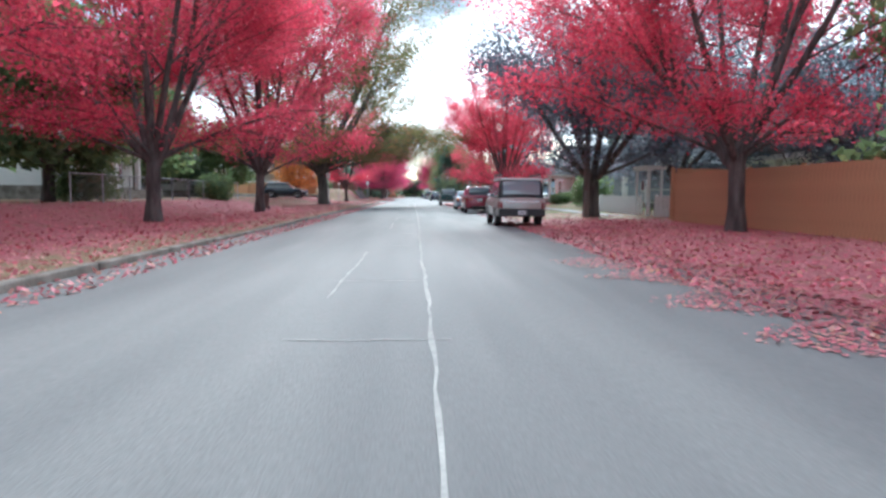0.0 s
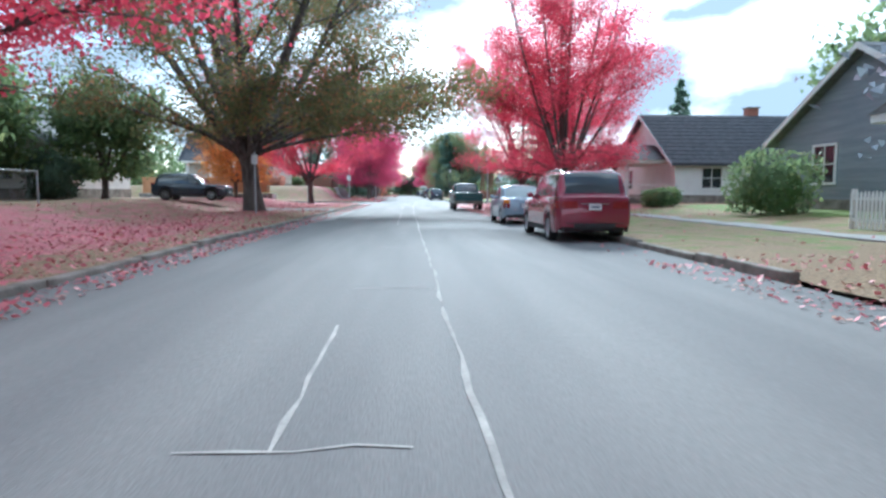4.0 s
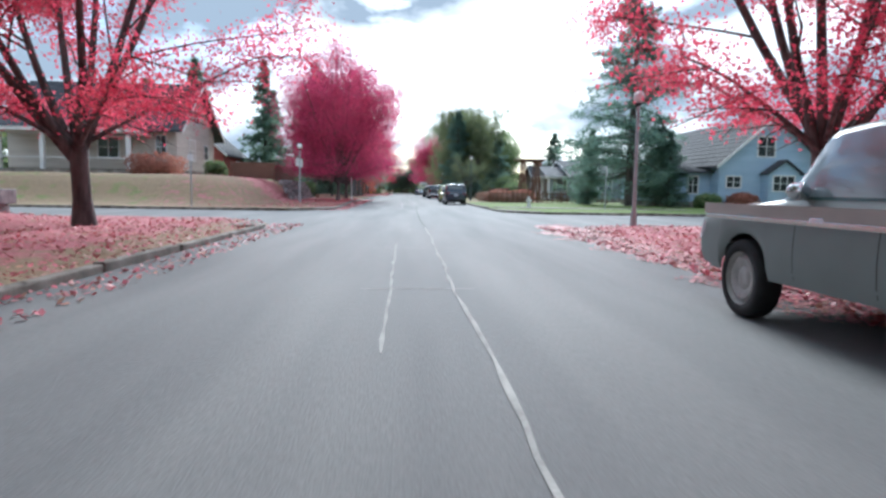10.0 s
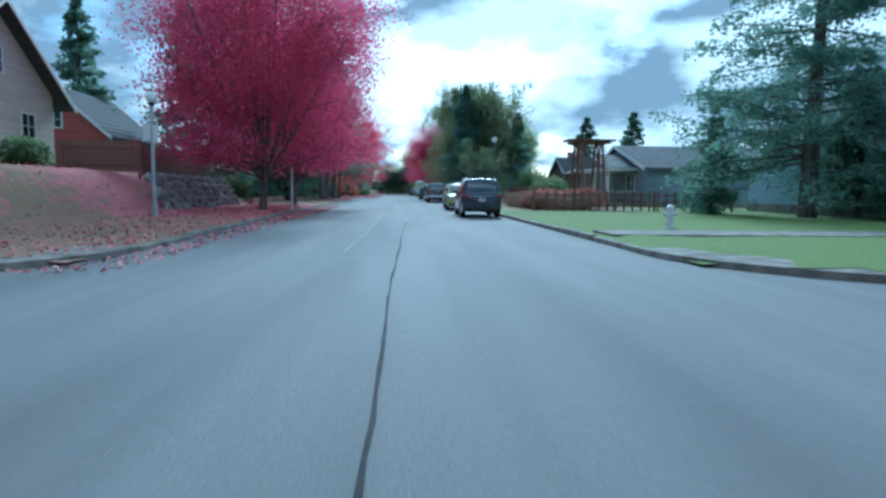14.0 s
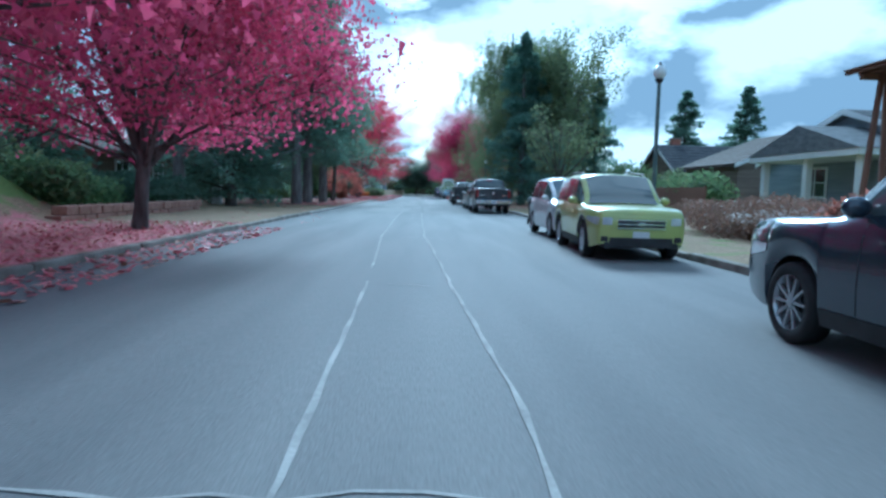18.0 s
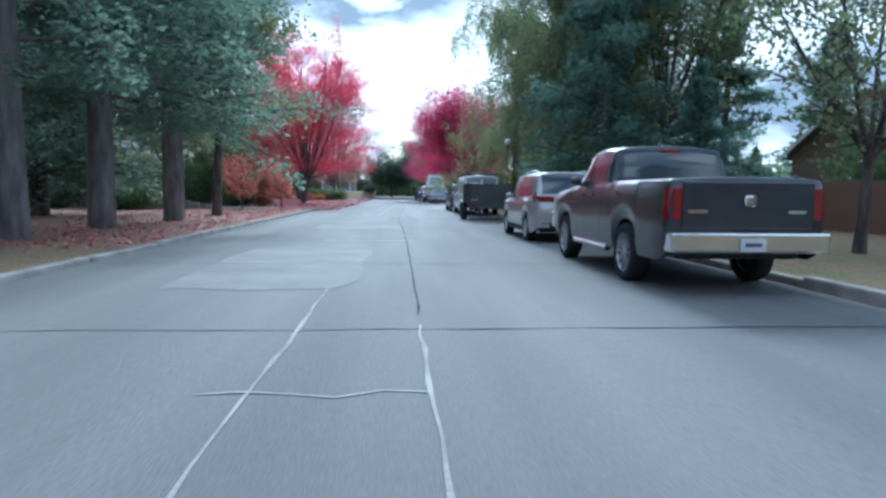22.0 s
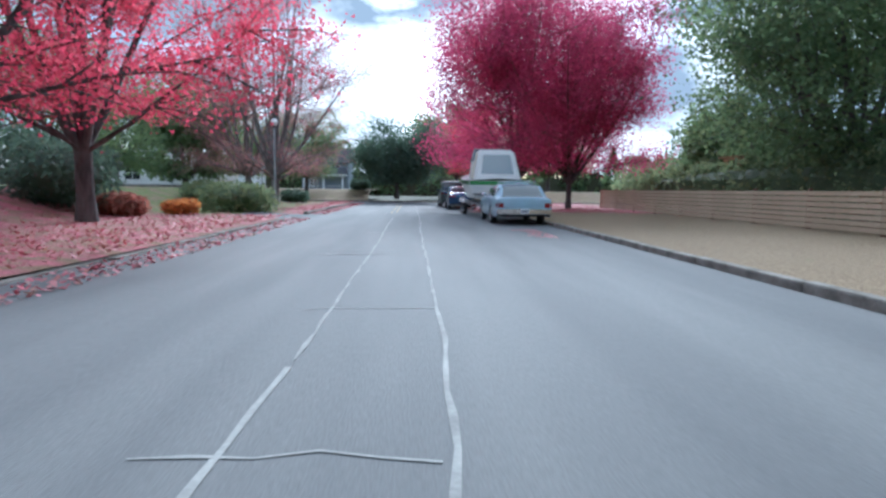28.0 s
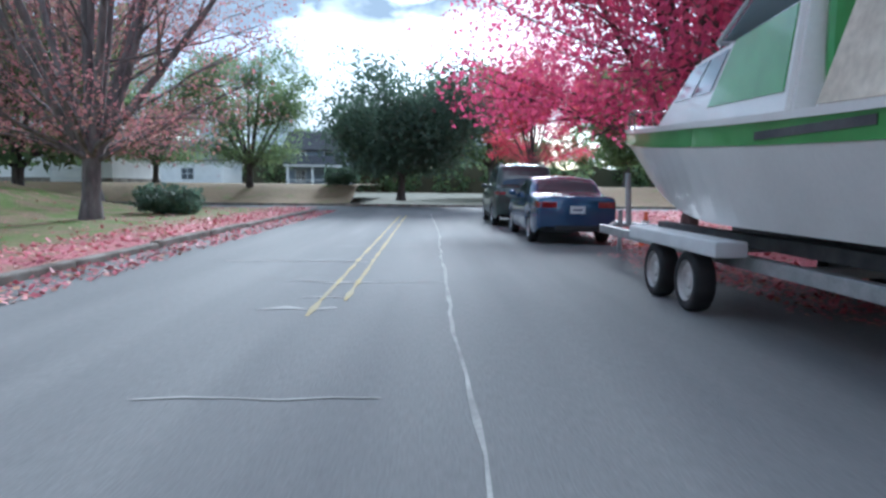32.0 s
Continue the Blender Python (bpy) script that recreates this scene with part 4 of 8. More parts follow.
TREE = {
    "red_a": broad_tree(1, 12.5, 2.1, 0.25, 9, 54, 16, M["red_leaf"], 92000, 0.043, M["bark"], 1.0, puff=0.33, low=5, clear=2.7),
    "red_b": broad_tree(2, 13.0, 2.0, 0.24, 10, 57, 14, M["red_leaf"], 76000, 0.047, M["bark"], 0.95, puff=0.32, low=4, clear=2.7),
    "red_c": broad_tree(3, 11.0, 1.9, 0.18, 9, 54, 18, M["red_leaf"], 74000, 0.036, M["bark"], 0.84, puff=0.33, bare=0.85, low=6, clear=2.1),
    "red_tall": broad_tree(4, 13.5, 1.9, 0.25, 13, 68, 8, M["red_leaf"], 76000, 0.052, M["bark"], 0.70, puff=0.42, bare=0.4, low=6, clear=2.3),
    "dark_red": broad_tree(5, 12.0, 1.7, 0.17, 16, 63, 12, M["dark_red_leaf"], 84000, 0.056, M["bark"], 0.84, puff=0.55, bare=0.3, low=7, clear=2.2),
    "thin_red": broad_tree(6, 12.5, 1.7, 0.26, 13, 58, 16, M["thin_red_leaf"], 34000, 0.037, M["bark_grey"], 0.9, puff=0.36),
    "plum": broad_tree(7, 9.5, 1.6, 0.28, 8, 50, 18, M["plum_leaf"], 44000, 0.06, M["bark"], 0.85, puff=0.42, low=4, clear=2.3),
    "oak": broad_tree(8, 17.5, 3.2, 0.46, 12, 46, 14, M["oak_leaf"], 150000, 0.066, M["bark"], 1.2, puff=0.42, low=9, clear=3.4, reach=[(-0.8, 10, 26, -20), (-0.35, 12.5, 25, -22), (0.2, 13, 24, -20), (-1.4, 8, 26, -20), (0.75, 12.5, 27, -18), (1.15, 11, 28, -20), (0.5, 10, 36, -24)]),
    "far_plum": broad_tree(17, 9.0, 1.5, 0.26, 8, 48, 18, M["plum_leaf"], 24000, 0.08, M["bark"], 0.95, puff=0.5, low=5),
    "orange": broad_tree(9, 6.5, 1.3, 0.16, 7, 52, 14, M["orange_leaf"], 16000, 0.07, M["bark"], 0.95),
    "green": broad_tree(10, 11.0, 1.8, 0.28, 9, 50, 18, M["green_leaf"], 26000, 0.085, M["bark"], 0.95, puff=0.55),
    "round": broad_tree(14, 7.4, 1.5, 0.24, 10, 30, 30, M["dark_hedge"], 42000, 0.10, M["bark"], 0.95, puff=0.75, low=9),
    "sapling": broad_tree(11, 3.2, 0.8, 0.04, 5, 64, 8, M["sapling_leaf"], 2200, 0.045, M["bark"], 0.6, puff=0.2),
    "slim_birch": broad_tree(13, 10.5, 3.4, 0.15, 7, 60, 10, M["birch_leaf"], 15000, 0.07, M["bark"], 0.75, puff=0.4, low=4, clear=1.8),
    "bare_small": broad_tree(15, 5.6, 1.9, 0.10, 7, 52, 6, M["birch_leaf"], 3600, 0.055, M["bark"], 0.9, puff=0.22, low=4),
    "small_green": broad_tree(12, 5.2, 1.3, 0.10, 6, 58, 12, M["birch_leaf"], 6000, 0.07, M["bark"], 0.8, puff=0.3),
    "conifer": conifer_tree(21, 16.5, 2.9, 5.3, M["conifer"], 104000, 0.068, M["bark_grey"], 0.27, gaps=0.42),
    "conifer_b": conifer_tree(22, 14.5, 1.0, 4.2, M["conifer"], 52000, 0.105, M["bark"], droop=-8, gaps=0.2),
    "cedar": conifer_tree(23, 17, 1.8, 6.6, M["dark_needles"], 70000, 0.10, M["bark"], 0.32, -6, 0.34),
    "tall_fir": conifer_tree(26, 13.0, 0.9, 3.9, M["dark_needles"], 42000, 0.10, M["bark"], 0.24, -10, 0.32),
    "fir_small": conifer_tree(24, 9, 0.4, 3.5, M["dark_needles"], 24000, 0.11, M["bark"], 0.18, -6, 0.12),
    "far_green": broad_tree(16, 10.0, 1.8, 0.28, 6, 50, 18, M["green_leaf"], 9000, 0.19, M["bark"], 0.95, puff=0.6, low=5),
    "far_conifer": conifer_tree(25, 17, 1.4, 4.0, M["conifer"], 11000, 0.22, M["bark"], droop=-8, gaps=0.2),
    "weeping": weeping_tree(31, 18, 2.0, 0.30, M["birch_leaf"], 68000, 0.066, M["bark_pale"], 6.2),
}


def tree(kind, name, x, y, label, category="tree", scale=1.0, turn=0.0, z=None, group="", zs=1.0):
    top = new(name)
    top.matrix_basis = pose(x, y, float(gz(x, y)) if z is None else z, 0, 0, turn) @ Matrix.Diagonal((scale, scale, scale * zs, 1))
    tagged(top, label, category, group)
    for me, nm in zip(TREE[kind], ("trunk", "branchwork", "crown")):
        o = new(nm, me)
        o.parent = top
        if nm == "branchwork":
            o["kind"] = "stuff"
    return top


RED = "red-leaved maple with several upright limbs on the verge"
G1 = "street maples"
for kind, x, y, s, t in (("red_b", -8.6, 8.6, 1.0, 200), ("red_a", -8.25, 20.9, 1.0, 10), ("red_b", -7.6, 32.0, 1.0, 70), ("red_a", -7.95, 72.1, 0.92, 120), ("red_a", 9.2, 17.6, 1.05, 40),
                         ("red_tall", 8.3, 56.5, 0.95, 0), ("red_c", 10.2, 61.2, 0.85, 160), ("red_a", 8.6, 70.5, 1.0, 220), ("red_c", -7.46, 167.8, 1.12, 30), ("red_b", -8.4, 175, 1.05, 320),
                          ("red_a", 11.5, 5, 1.0, 240)):
    tree(kind, "maple_tree", x, y, RED, "maple tree", s, t, group=G1)
for x, y, s, t in ((-5.85, 101.9, 0.95, 200), (-6.1, 109.8, 0.93, 140), (6.3, 195.8, 1.12, 90), (9.0, 193.5, 1.0, 15)):
    tree("dark_red", "maple_tree", x, y, "dense dark red maple casting a carpet of leaves", "maple tree", s, t, group=G1)
tree("thin_red", "maple_tree", -8.2, 197, "half-bare maple with thinning dull red leaves", "maple tree", 1.0, 30, group=G1)
tree("thin_red", "maple_tree", -11.2, 203, "half-bare maple with thinning dull red leaves", "maple tree", 0.95, 150, group=G1)
tree("plum", "plum_tree", 8.25, 29, "dark purple-leaved tree beside a utility pole", "tree", 1.15, 0)
for x, y, s, t in ((14.0, 33.5, 1.0, 40), (18.0, 24.5, 0.8, 170)):
    tree("far_plum", "plum_tree", x, y, "dark purple-leaved tree behind the picket fence", "tree", s, t)
tree("oak", "oak_tree", -7.8, 54.6, "large spreading oak with green and rusty leaves", "oak tree", 1.0, 0)
tree("orange", "small_tree", -13.5, 71, "small tree with orange autumn leaves", "tree", 1.0, 0)
for x, y, s in ((18.9, 97.0, 0.6), (19.4, 99.5, 0.75), (14.8, 102.5, 0.55)):
    tree("fir_small", "evergreen_shrub", x, y, "dense dark evergreen under the tall cedar", "evergreen", s, x * 40)
tree("cedar", "cedar_tree", 17.1, 99.3, "tall open dark evergreen with level boughs", "evergreen tree", 1.0, 0)
for kind, x, y, s, t in (("conifer", -11.2, 124.5, 0.95, 130), ("far_conifer", -16.5, 122, 0.9, 60), ("conifer", -11.5, 129.5, 1.0, 0), ("conifer", -7.3, 131.3, 1.0, 80), ("conifer", -7.35, 135.0, 1.0, 200), ("conifer", -7.0, 138.6, 0.95, 40), ("conifer_b", -12.5, 141.5, 1.0, 300),
                         ("conifer_b", -9.6, 126.6, 0.9, 10)):
    tree(kind, "conifer_tree", x, y, "tall dark green conifer with drooping boughs", "conifer", s, t, group="row of conifers")
tree("sapling", "young_tree", -5.7, 149.5, "young tree with thin bright red leaves", "tree", 0.8, 0)
tree("sapling", "young_tree", -7.8, 151, "young tree with thin bright red leaves", "tree", 0.9, 80)
tree("slim_birch", "slim_tree", -6.9, 142.9, "slender dark-stemmed tree with yellow-green leaves", "tree", 1.0, 0)
tree("slim_birch", "slim_tree", -10.2, 147.5, "slender dark-stemmed tree with yellow-green leaves", "tree", 0.9, 110)
for x, y, s, t in ((7.55, 150.5, 1.0, 0), (7.2, 159.5, 0.88, 220), (10.8, 155.0, 0.95, 300), (9.8, 147.0, 0.9, 120)):
    tree("weeping", "birch_tree", x, y, "tall weeping birch with hanging grey-green strands", "birch tree", s, t, group="weeping birches")
for kind, x, y, s, t in (("tall_fir", 7.4, 143.0, 1.0, 0), ("tall_fir", 14.0, 146.5, 0.8, 50), ("fir_small", 9.2, 138.6, 0.55, 90)):
    tree(kind, "evergreen_tree", x, y, "dark evergreen behind the weeping birches", "evergreen tree", s, t)
tree("bare_small", "young_tree", 7.4, 129.3, "small tree with thin yellow-green leaves on the dry verge", "tree", 0.95, 40)
tree("slim_birch", "slim_tree", 10.6, 144.2, "tall twin-limbed tree with thin yellow-green leaves", "tree", 1.25, 140)
for kind, x, y, s, t in (("green", 18.2, 186, 1.15, 60), ("far_conifer", 19.5, 176, 0.8, 60), ("green", 15.8, 179.5, 1.05, 200), ("green", 17.5, 172.5, 1.1, 0), ("far_green", 17, 191.5, 0.6, 200), ("green", -15.6, 186.5, 0.62, 30), ("green", -17.6, 197, 0.55, 250), ("green", -9.2, 214.6, 0.62, 70), ("green", -14.5, 215.5, 0.6, 160), ("green", -13.0, 170, 0.55, 0), ("green", -14.5, 162.5, 0.75, 300), ("small_green", -10.5, 157.5, 1.0, 0)):
    tree(kind, "garden_tree", x, y, "dense green garden tree behind the verge", "tree", s, t)
for x, y, s in ((25, 155.5, 0.95), (32.5, 158.5, 1.05)):
    tree("far_conifer", "far_tree", x, y, "broad pointed conifer behind the houses", "conifer", s, x * 7, zs=0.68)
tree("round", "round_tree", -1.2, 213.2, "round dark green tree on the bank at the street's end", "tree", 0.85, 0)
tree("red_b", "maple_tree", 5.6, 214.5, "red maple by the end of the street", "maple tree", 0.55, 70)
for kind, x, y, s in (("far_conifer", -24, 121.5, 0.9), ("far_conifer", -26, 60, 0.9), ("far_green", -22, 50, 1.0), ("far_green", -18.5, 61.5, 0.75), ("far_green", -23, 57, 0.8), ("far_conifer", 30, 88, 0.8), ("far_green", -20, 22, 0.9), ("far_green", -15.5, 28, 0.95), ("far_green", -14.5, 14.5, 0.9), ("far_green", -16, 3, 1.0), ("far_green", 15, 15, 0.8), ("far_green", 24, 52, 1.0),
                      ("far_conifer", 24, 40, 0.9), ("far_conifer", -21, 148.5, 0.9), ("far_conifer", -18, 155.5, 0.8), ("far_green", -18, 209.5, 1.0), ("far_green", 16, 231.5, 1.0), ("far_green", 6, 239.5, 1.1), ("far_green", -26, 227.5, 0.8)):
    tree(kind, "far_tree", x, y, "tall garden tree behind the houses", "tree", s, x * 7 % 360)


# ---- shrubs and hedges ----
def leaf_box(name, x0, x1, y0, y1, z0, h, n, size, material, label, category="hedge", seed=0, rounded=True):
    r = np.random.default_rng(seed)
    c = r.uniform(-1, 1, (n, 3))
    if rounded:
        c /= np.maximum(1e-6, (np.abs(c) ** 3).sum(1, keepdims=True) ** (1 / 3))
        c *= r.uniform(0.72, 1.06, (n, 1))
    c += r.normal(0, 0.05, (n, 3))
    P = np.stack([(x0 + x1) / 2 + c[:, 0] * (x1 - x0) / 2, (y0 + y1) / 2 + c[:, 1] * (y1 - y0) / 2, z0 + h * (c[:, 2] + 1) / 2], 1)
    bump_ = np.sin(P[:, 0] * 2.1 + seed) * np.cos(P[:, 1] * 1.7) * 0.12 * h
    P[:, 2] = np.maximum(z0 + 0.02, P[:, 2] + bump_)
    o = new(name)
    tagged(o, label, category)
    f = new("foliage", leaf_mesh("foliage", P, size, material, r))
    f.parent = o
    core = bmesh.new()
    ball(core, ((x0 + x1) / 2, (y0 + y1) / 2, z0 + h * 0.42), 1.0, 1.0, 10, 6)
    for v in core.verts:
        v.co = ((x0 + x1) / 2 + (v.co.x - (x0 + x1) / 2) * (x1 - x0) * 0.38, (y0 + y1) / 2 + (v.co.y - (y0 + y1) / 2) * (y1 - y0) * 0.38, z0 + 0.0 + h * 0.42 + (v.co.z - z0 - h * 0.42) * h * 0.4)
    part("stem_core", core, material, o)
    return o


def shrub(x, y, r_, h, material, label, seed, n=900, size=0.07):
    return leaf_box("shrub", x - r_, x + r_, y - r_, y + r_, float(gz(x, y)), h, n, size, material, label, "shrub", seed)


def woods(name, line, height, depth, n, size, seed, label):
    """A far belt of trees along a line: many crowns of leaf clumps over a dark lumpy sheet standing in for the shaded
    inside.
    """
    r = np.random.default_rng(seed)
    line = [np.array(p, float) for p in line]
    C, heart, rows = [], [], []
    total = sum(np.linalg.norm(b_ - a) for a, b_ in zip(line[:-1], line[1:]))
    for a, b_ in zip(line[:-1], line[1:]):
        ln = np.linalg.norm(b_ - a)
        crowns = max(2, int(ln / 4.5))
        for i in range(crowns):
            p = a + (b_ - a) * (i + r.uniform(0.2, 0.8)) / crowns
            h = height * r.uniform(0.65, 1.25)
            rad = r.uniform(2.2, 3.8)
            pointed = r.random() < 0.35
            k = int(n * ln / total / crowns)
            d = r.normal(0, 1, (k, 3))
            d /= np.linalg.norm(d, axis=1)[:, None]
            z = r.random(k)
            wd = (1 - z) ** 0.8 if pointed else np.sqrt(np.clip(1 - (2 * z - 0.9) ** 2 / 1.3, 0.05, 1))
            ang = r.uniform(0, 2 * np.pi, k)
            rr = rad * wd * np.sqrt(r.uniform(0.3, 1.0, k)) * (1 + 0.2 * np.sin(ang * 5 + z * 9))
            off = r.normal(0, depth * 0.3, 2)
            C.append(np.stack([p[0] + off[0] + rr * np.cos(ang), p[1] + off[1] + rr * np.sin(ang), 0.1 + z * h], 1))
    for a, b_ in zip(line[:-1], line[1:]):
        for t in np.linspace(0, 1, max(2, int(np.linalg.norm(b_ - a) / 3))):
            p = a + (b_ - a) * t
            rows.append((p, height * r.uniform(0.35, 0.55)))
    top = new(name)
    tagged(top, label, "woods", kind="stuff")
    o = new("foliage", leaf_mesh("foliage", np.concatenate(C), size, M["green_leaf"], r))
    o.parent = top
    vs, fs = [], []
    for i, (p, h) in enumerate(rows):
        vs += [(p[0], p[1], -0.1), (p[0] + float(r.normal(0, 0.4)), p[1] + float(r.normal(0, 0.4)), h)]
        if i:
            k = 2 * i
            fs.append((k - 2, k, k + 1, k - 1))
    # solid sheet in dark ground colour takes the place of shade between crowns
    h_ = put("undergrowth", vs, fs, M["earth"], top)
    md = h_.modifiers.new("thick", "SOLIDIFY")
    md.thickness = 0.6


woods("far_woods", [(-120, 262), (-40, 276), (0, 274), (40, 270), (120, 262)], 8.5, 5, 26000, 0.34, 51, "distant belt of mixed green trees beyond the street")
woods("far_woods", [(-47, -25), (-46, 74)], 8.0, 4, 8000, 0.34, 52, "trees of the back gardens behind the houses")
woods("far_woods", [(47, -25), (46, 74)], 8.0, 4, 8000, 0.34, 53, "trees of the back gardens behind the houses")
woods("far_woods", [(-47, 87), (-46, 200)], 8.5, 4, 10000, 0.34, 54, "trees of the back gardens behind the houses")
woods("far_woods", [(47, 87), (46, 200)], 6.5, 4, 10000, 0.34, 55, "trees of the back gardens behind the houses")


# ---- vehicles ----
TRUE = Matrix.Diagonal((0.9, 0.9, 0.9, 1))


def lerp3(a, b, t):
    return Vector(a) * (1 - t) + Vector(b) * t


def panel(quad, u0, u1, v0, v1, off, thick=0.012, inset=0.0):
    """A thin pane lying on a quad of four corners (bottom left, bottom right, top right, top left), lifted by off."""
    p = [Vector(q) for q in quad]
    nrm = (p[1] - p[0]).cross(p[3] - p[0]).normalized()

    def at(u, v):
        return lerp3(lerp3(p[0], p[1], u), lerp3(p[3], p[2], u), v)

    o = [at(u0, v0), at(u1, v0), at(u1, v1), at(u0, v1)]
    b = bmesh.new()
    lo = [b.verts.new(q + nrm * (off - thick)) for q in o]
    hi = [b.verts.new(q + nrm * off) for q in o]
    b.faces.new(hi)
    b.faces.new(lo[::-1])
    for i in range(4):
        b.faces.new((lo[i], lo[(i + 1) % 4], hi[(i + 1) % 4], hi[i]))
    return b


WHEEL = {}


def disc_of(prof, n=28):
    """A solid of turning about the x axis from (x, radius) pairs."""
    b = bmesh.new()
    ring = []
    for k in range(n):
        a = 2 * math.pi * k / n
        ring.append([b.verts.new((px, pr * math.cos(a), pr * math.sin(a))) for px, pr in prof])
    m = len(prof)
    for k in range(n):
        for j in range(m):
            b.faces.new((ring[k][j], ring[(k + 1) % n][j], ring[(k + 1) % n][(j + 1) % m], ring[k][(j + 1) % m]))
    bmesh.ops.recalc_face_normals(b, faces=b.faces)
    return b


def wheel(parent, x, y, r, w, rim_mat, side, spokes=10):
    """tyre > rim, brake disc; shared meshes."""
    key = (round(r, 3), round(w, 3), rim_mat, spokes)
    if key not in WHEEL:
        b = disc_of([(-w / 2, r * 0.68), (-w / 2, r * 0.88), (-w * 0.42, r * 0.97), (-w * 0.30, r), (w * 0.30, r), (w * 0.42, r * 0.97), (w / 2, r * 0.88), (w * 0.48, r * 0.68)])
        t_me = bpy.data.meshes.new("tyre")
        b.to_mesh(t_me)
        b.free()
        t_me.polygons.foreach_set("use_smooth", [True] * len(t_me.polygons))
        t_me.materials.append(M["rubber"])
        if spokes:
            b = disc_of([(-w * 0.3, r * 0.60), (-w * 0.3, r * 0.68), (w * 0.44, r * 0.70), (w * 0.46, r * 0.665), (w * 0.30, r * 0.62)])
            for k in range(spokes):
                bb = bmesh.new()
                box(bb, w * 0.22, w * 0.38, r * 0.10, r * 0.66, -r * 0.036, r * 0.036, bevel=0.006)
                for v in bb.verts:
                    v.co.x += w * 0.06 * (v.co.y / r)
                    v.co.z *= 1.25 - 0.5 * v.co.y / r
                bb.transform(Matrix.Rotation(2 * math.pi * k / spokes, 4, "X"))
                tmp = bpy.data.meshes.new("spoke")
                bb.to_mesh(tmp)
                bb.free()
                b.from_mesh(tmp)
                bpy.data.meshes.remove(tmp)
            cyl(b, (w * 0.05, 0, 0), (w * 0.42, 0, 0), r * 0.15, r * 0.11, 12)
        else:
            b = disc_of([(w * 0.05, 0.002), (w * 0.30, 0.002), (w * 0.34, r * 0.20), (w * 0.26, r * 0.30), (w * 0.36, r * 0.44), (w * 0.38, r * 0.52), (w * 0.24, r * 0.62), (w * 0.46, r * 0.68), (w * 0.40, r * 0.70), (w * 0.05, r * 0.66)])
        r_me = bpy.data.meshes.new("rim")
        b.to_mesh(r_me)
        b.free()
        r_me.polygons.foreach_set("use_smooth", [True] * len(r_me.polygons))
        r_me.set_sharp_from_angle(angle=radians(35))
        r_me.materials.append(M[rim_mat])
        b = disc_of([(-w * 0.1, 0.01), (w * 0.10, 0.01), (w * 0.10, r * 0.63), (-w * 0.1, r * 0.63)], 20)
        d_me = bpy.data.meshes.new("brake_disc")
        b.to_mesh(d_me)
        b.free()
        d_me.materials.append(M["black_plastic"])
        WHEEL[key] = (t_me, r_me, d_me)
    t_me, r_me, d_me = WHEEL[key]
    ty = new("wheel", t_me)
    ty.parent = parent
    ty.matrix_basis = pose(x, y, r, 0, 0, 0 if side > 0 else 180)
    for nm, me in (("rim", r_me), ("brake_disc", d_me)):
        o = new(nm, me)
        o.parent = ty


def smooth_line(points, L, window):
    """A height line over the length, rounded by a moving mean."""
    g = np.arange(-0.6, L + 0.6, 0.01)
    z = np.interp(g, [p[0] for p in points], [p[1] for p in points])
    k = max(1, int(window / 0.01))
    if k > 1:
        zp = np.pad(z, k, mode="edge")
        z = np.convolve(np.convolve(zp, np.ones(k) / k, "same"), np.ones(3) / 3, "same")[k:-k]
    return lambda y: float(np.interp(y, g, z))


def grid_mesh(rows, flip=False):
    b = bmesh.new()
    vs = [[b.verts.new(p) for p in r_] for r_ in rows]
    for a, c_ in zip(vs[:-1], vs[1:]):
        for i in range(len(a) - 1):
            q = (a[i], a[i + 1], c_[i + 1], c_[i])
            b.faces.new(q[::-1] if flip else q)
    return b


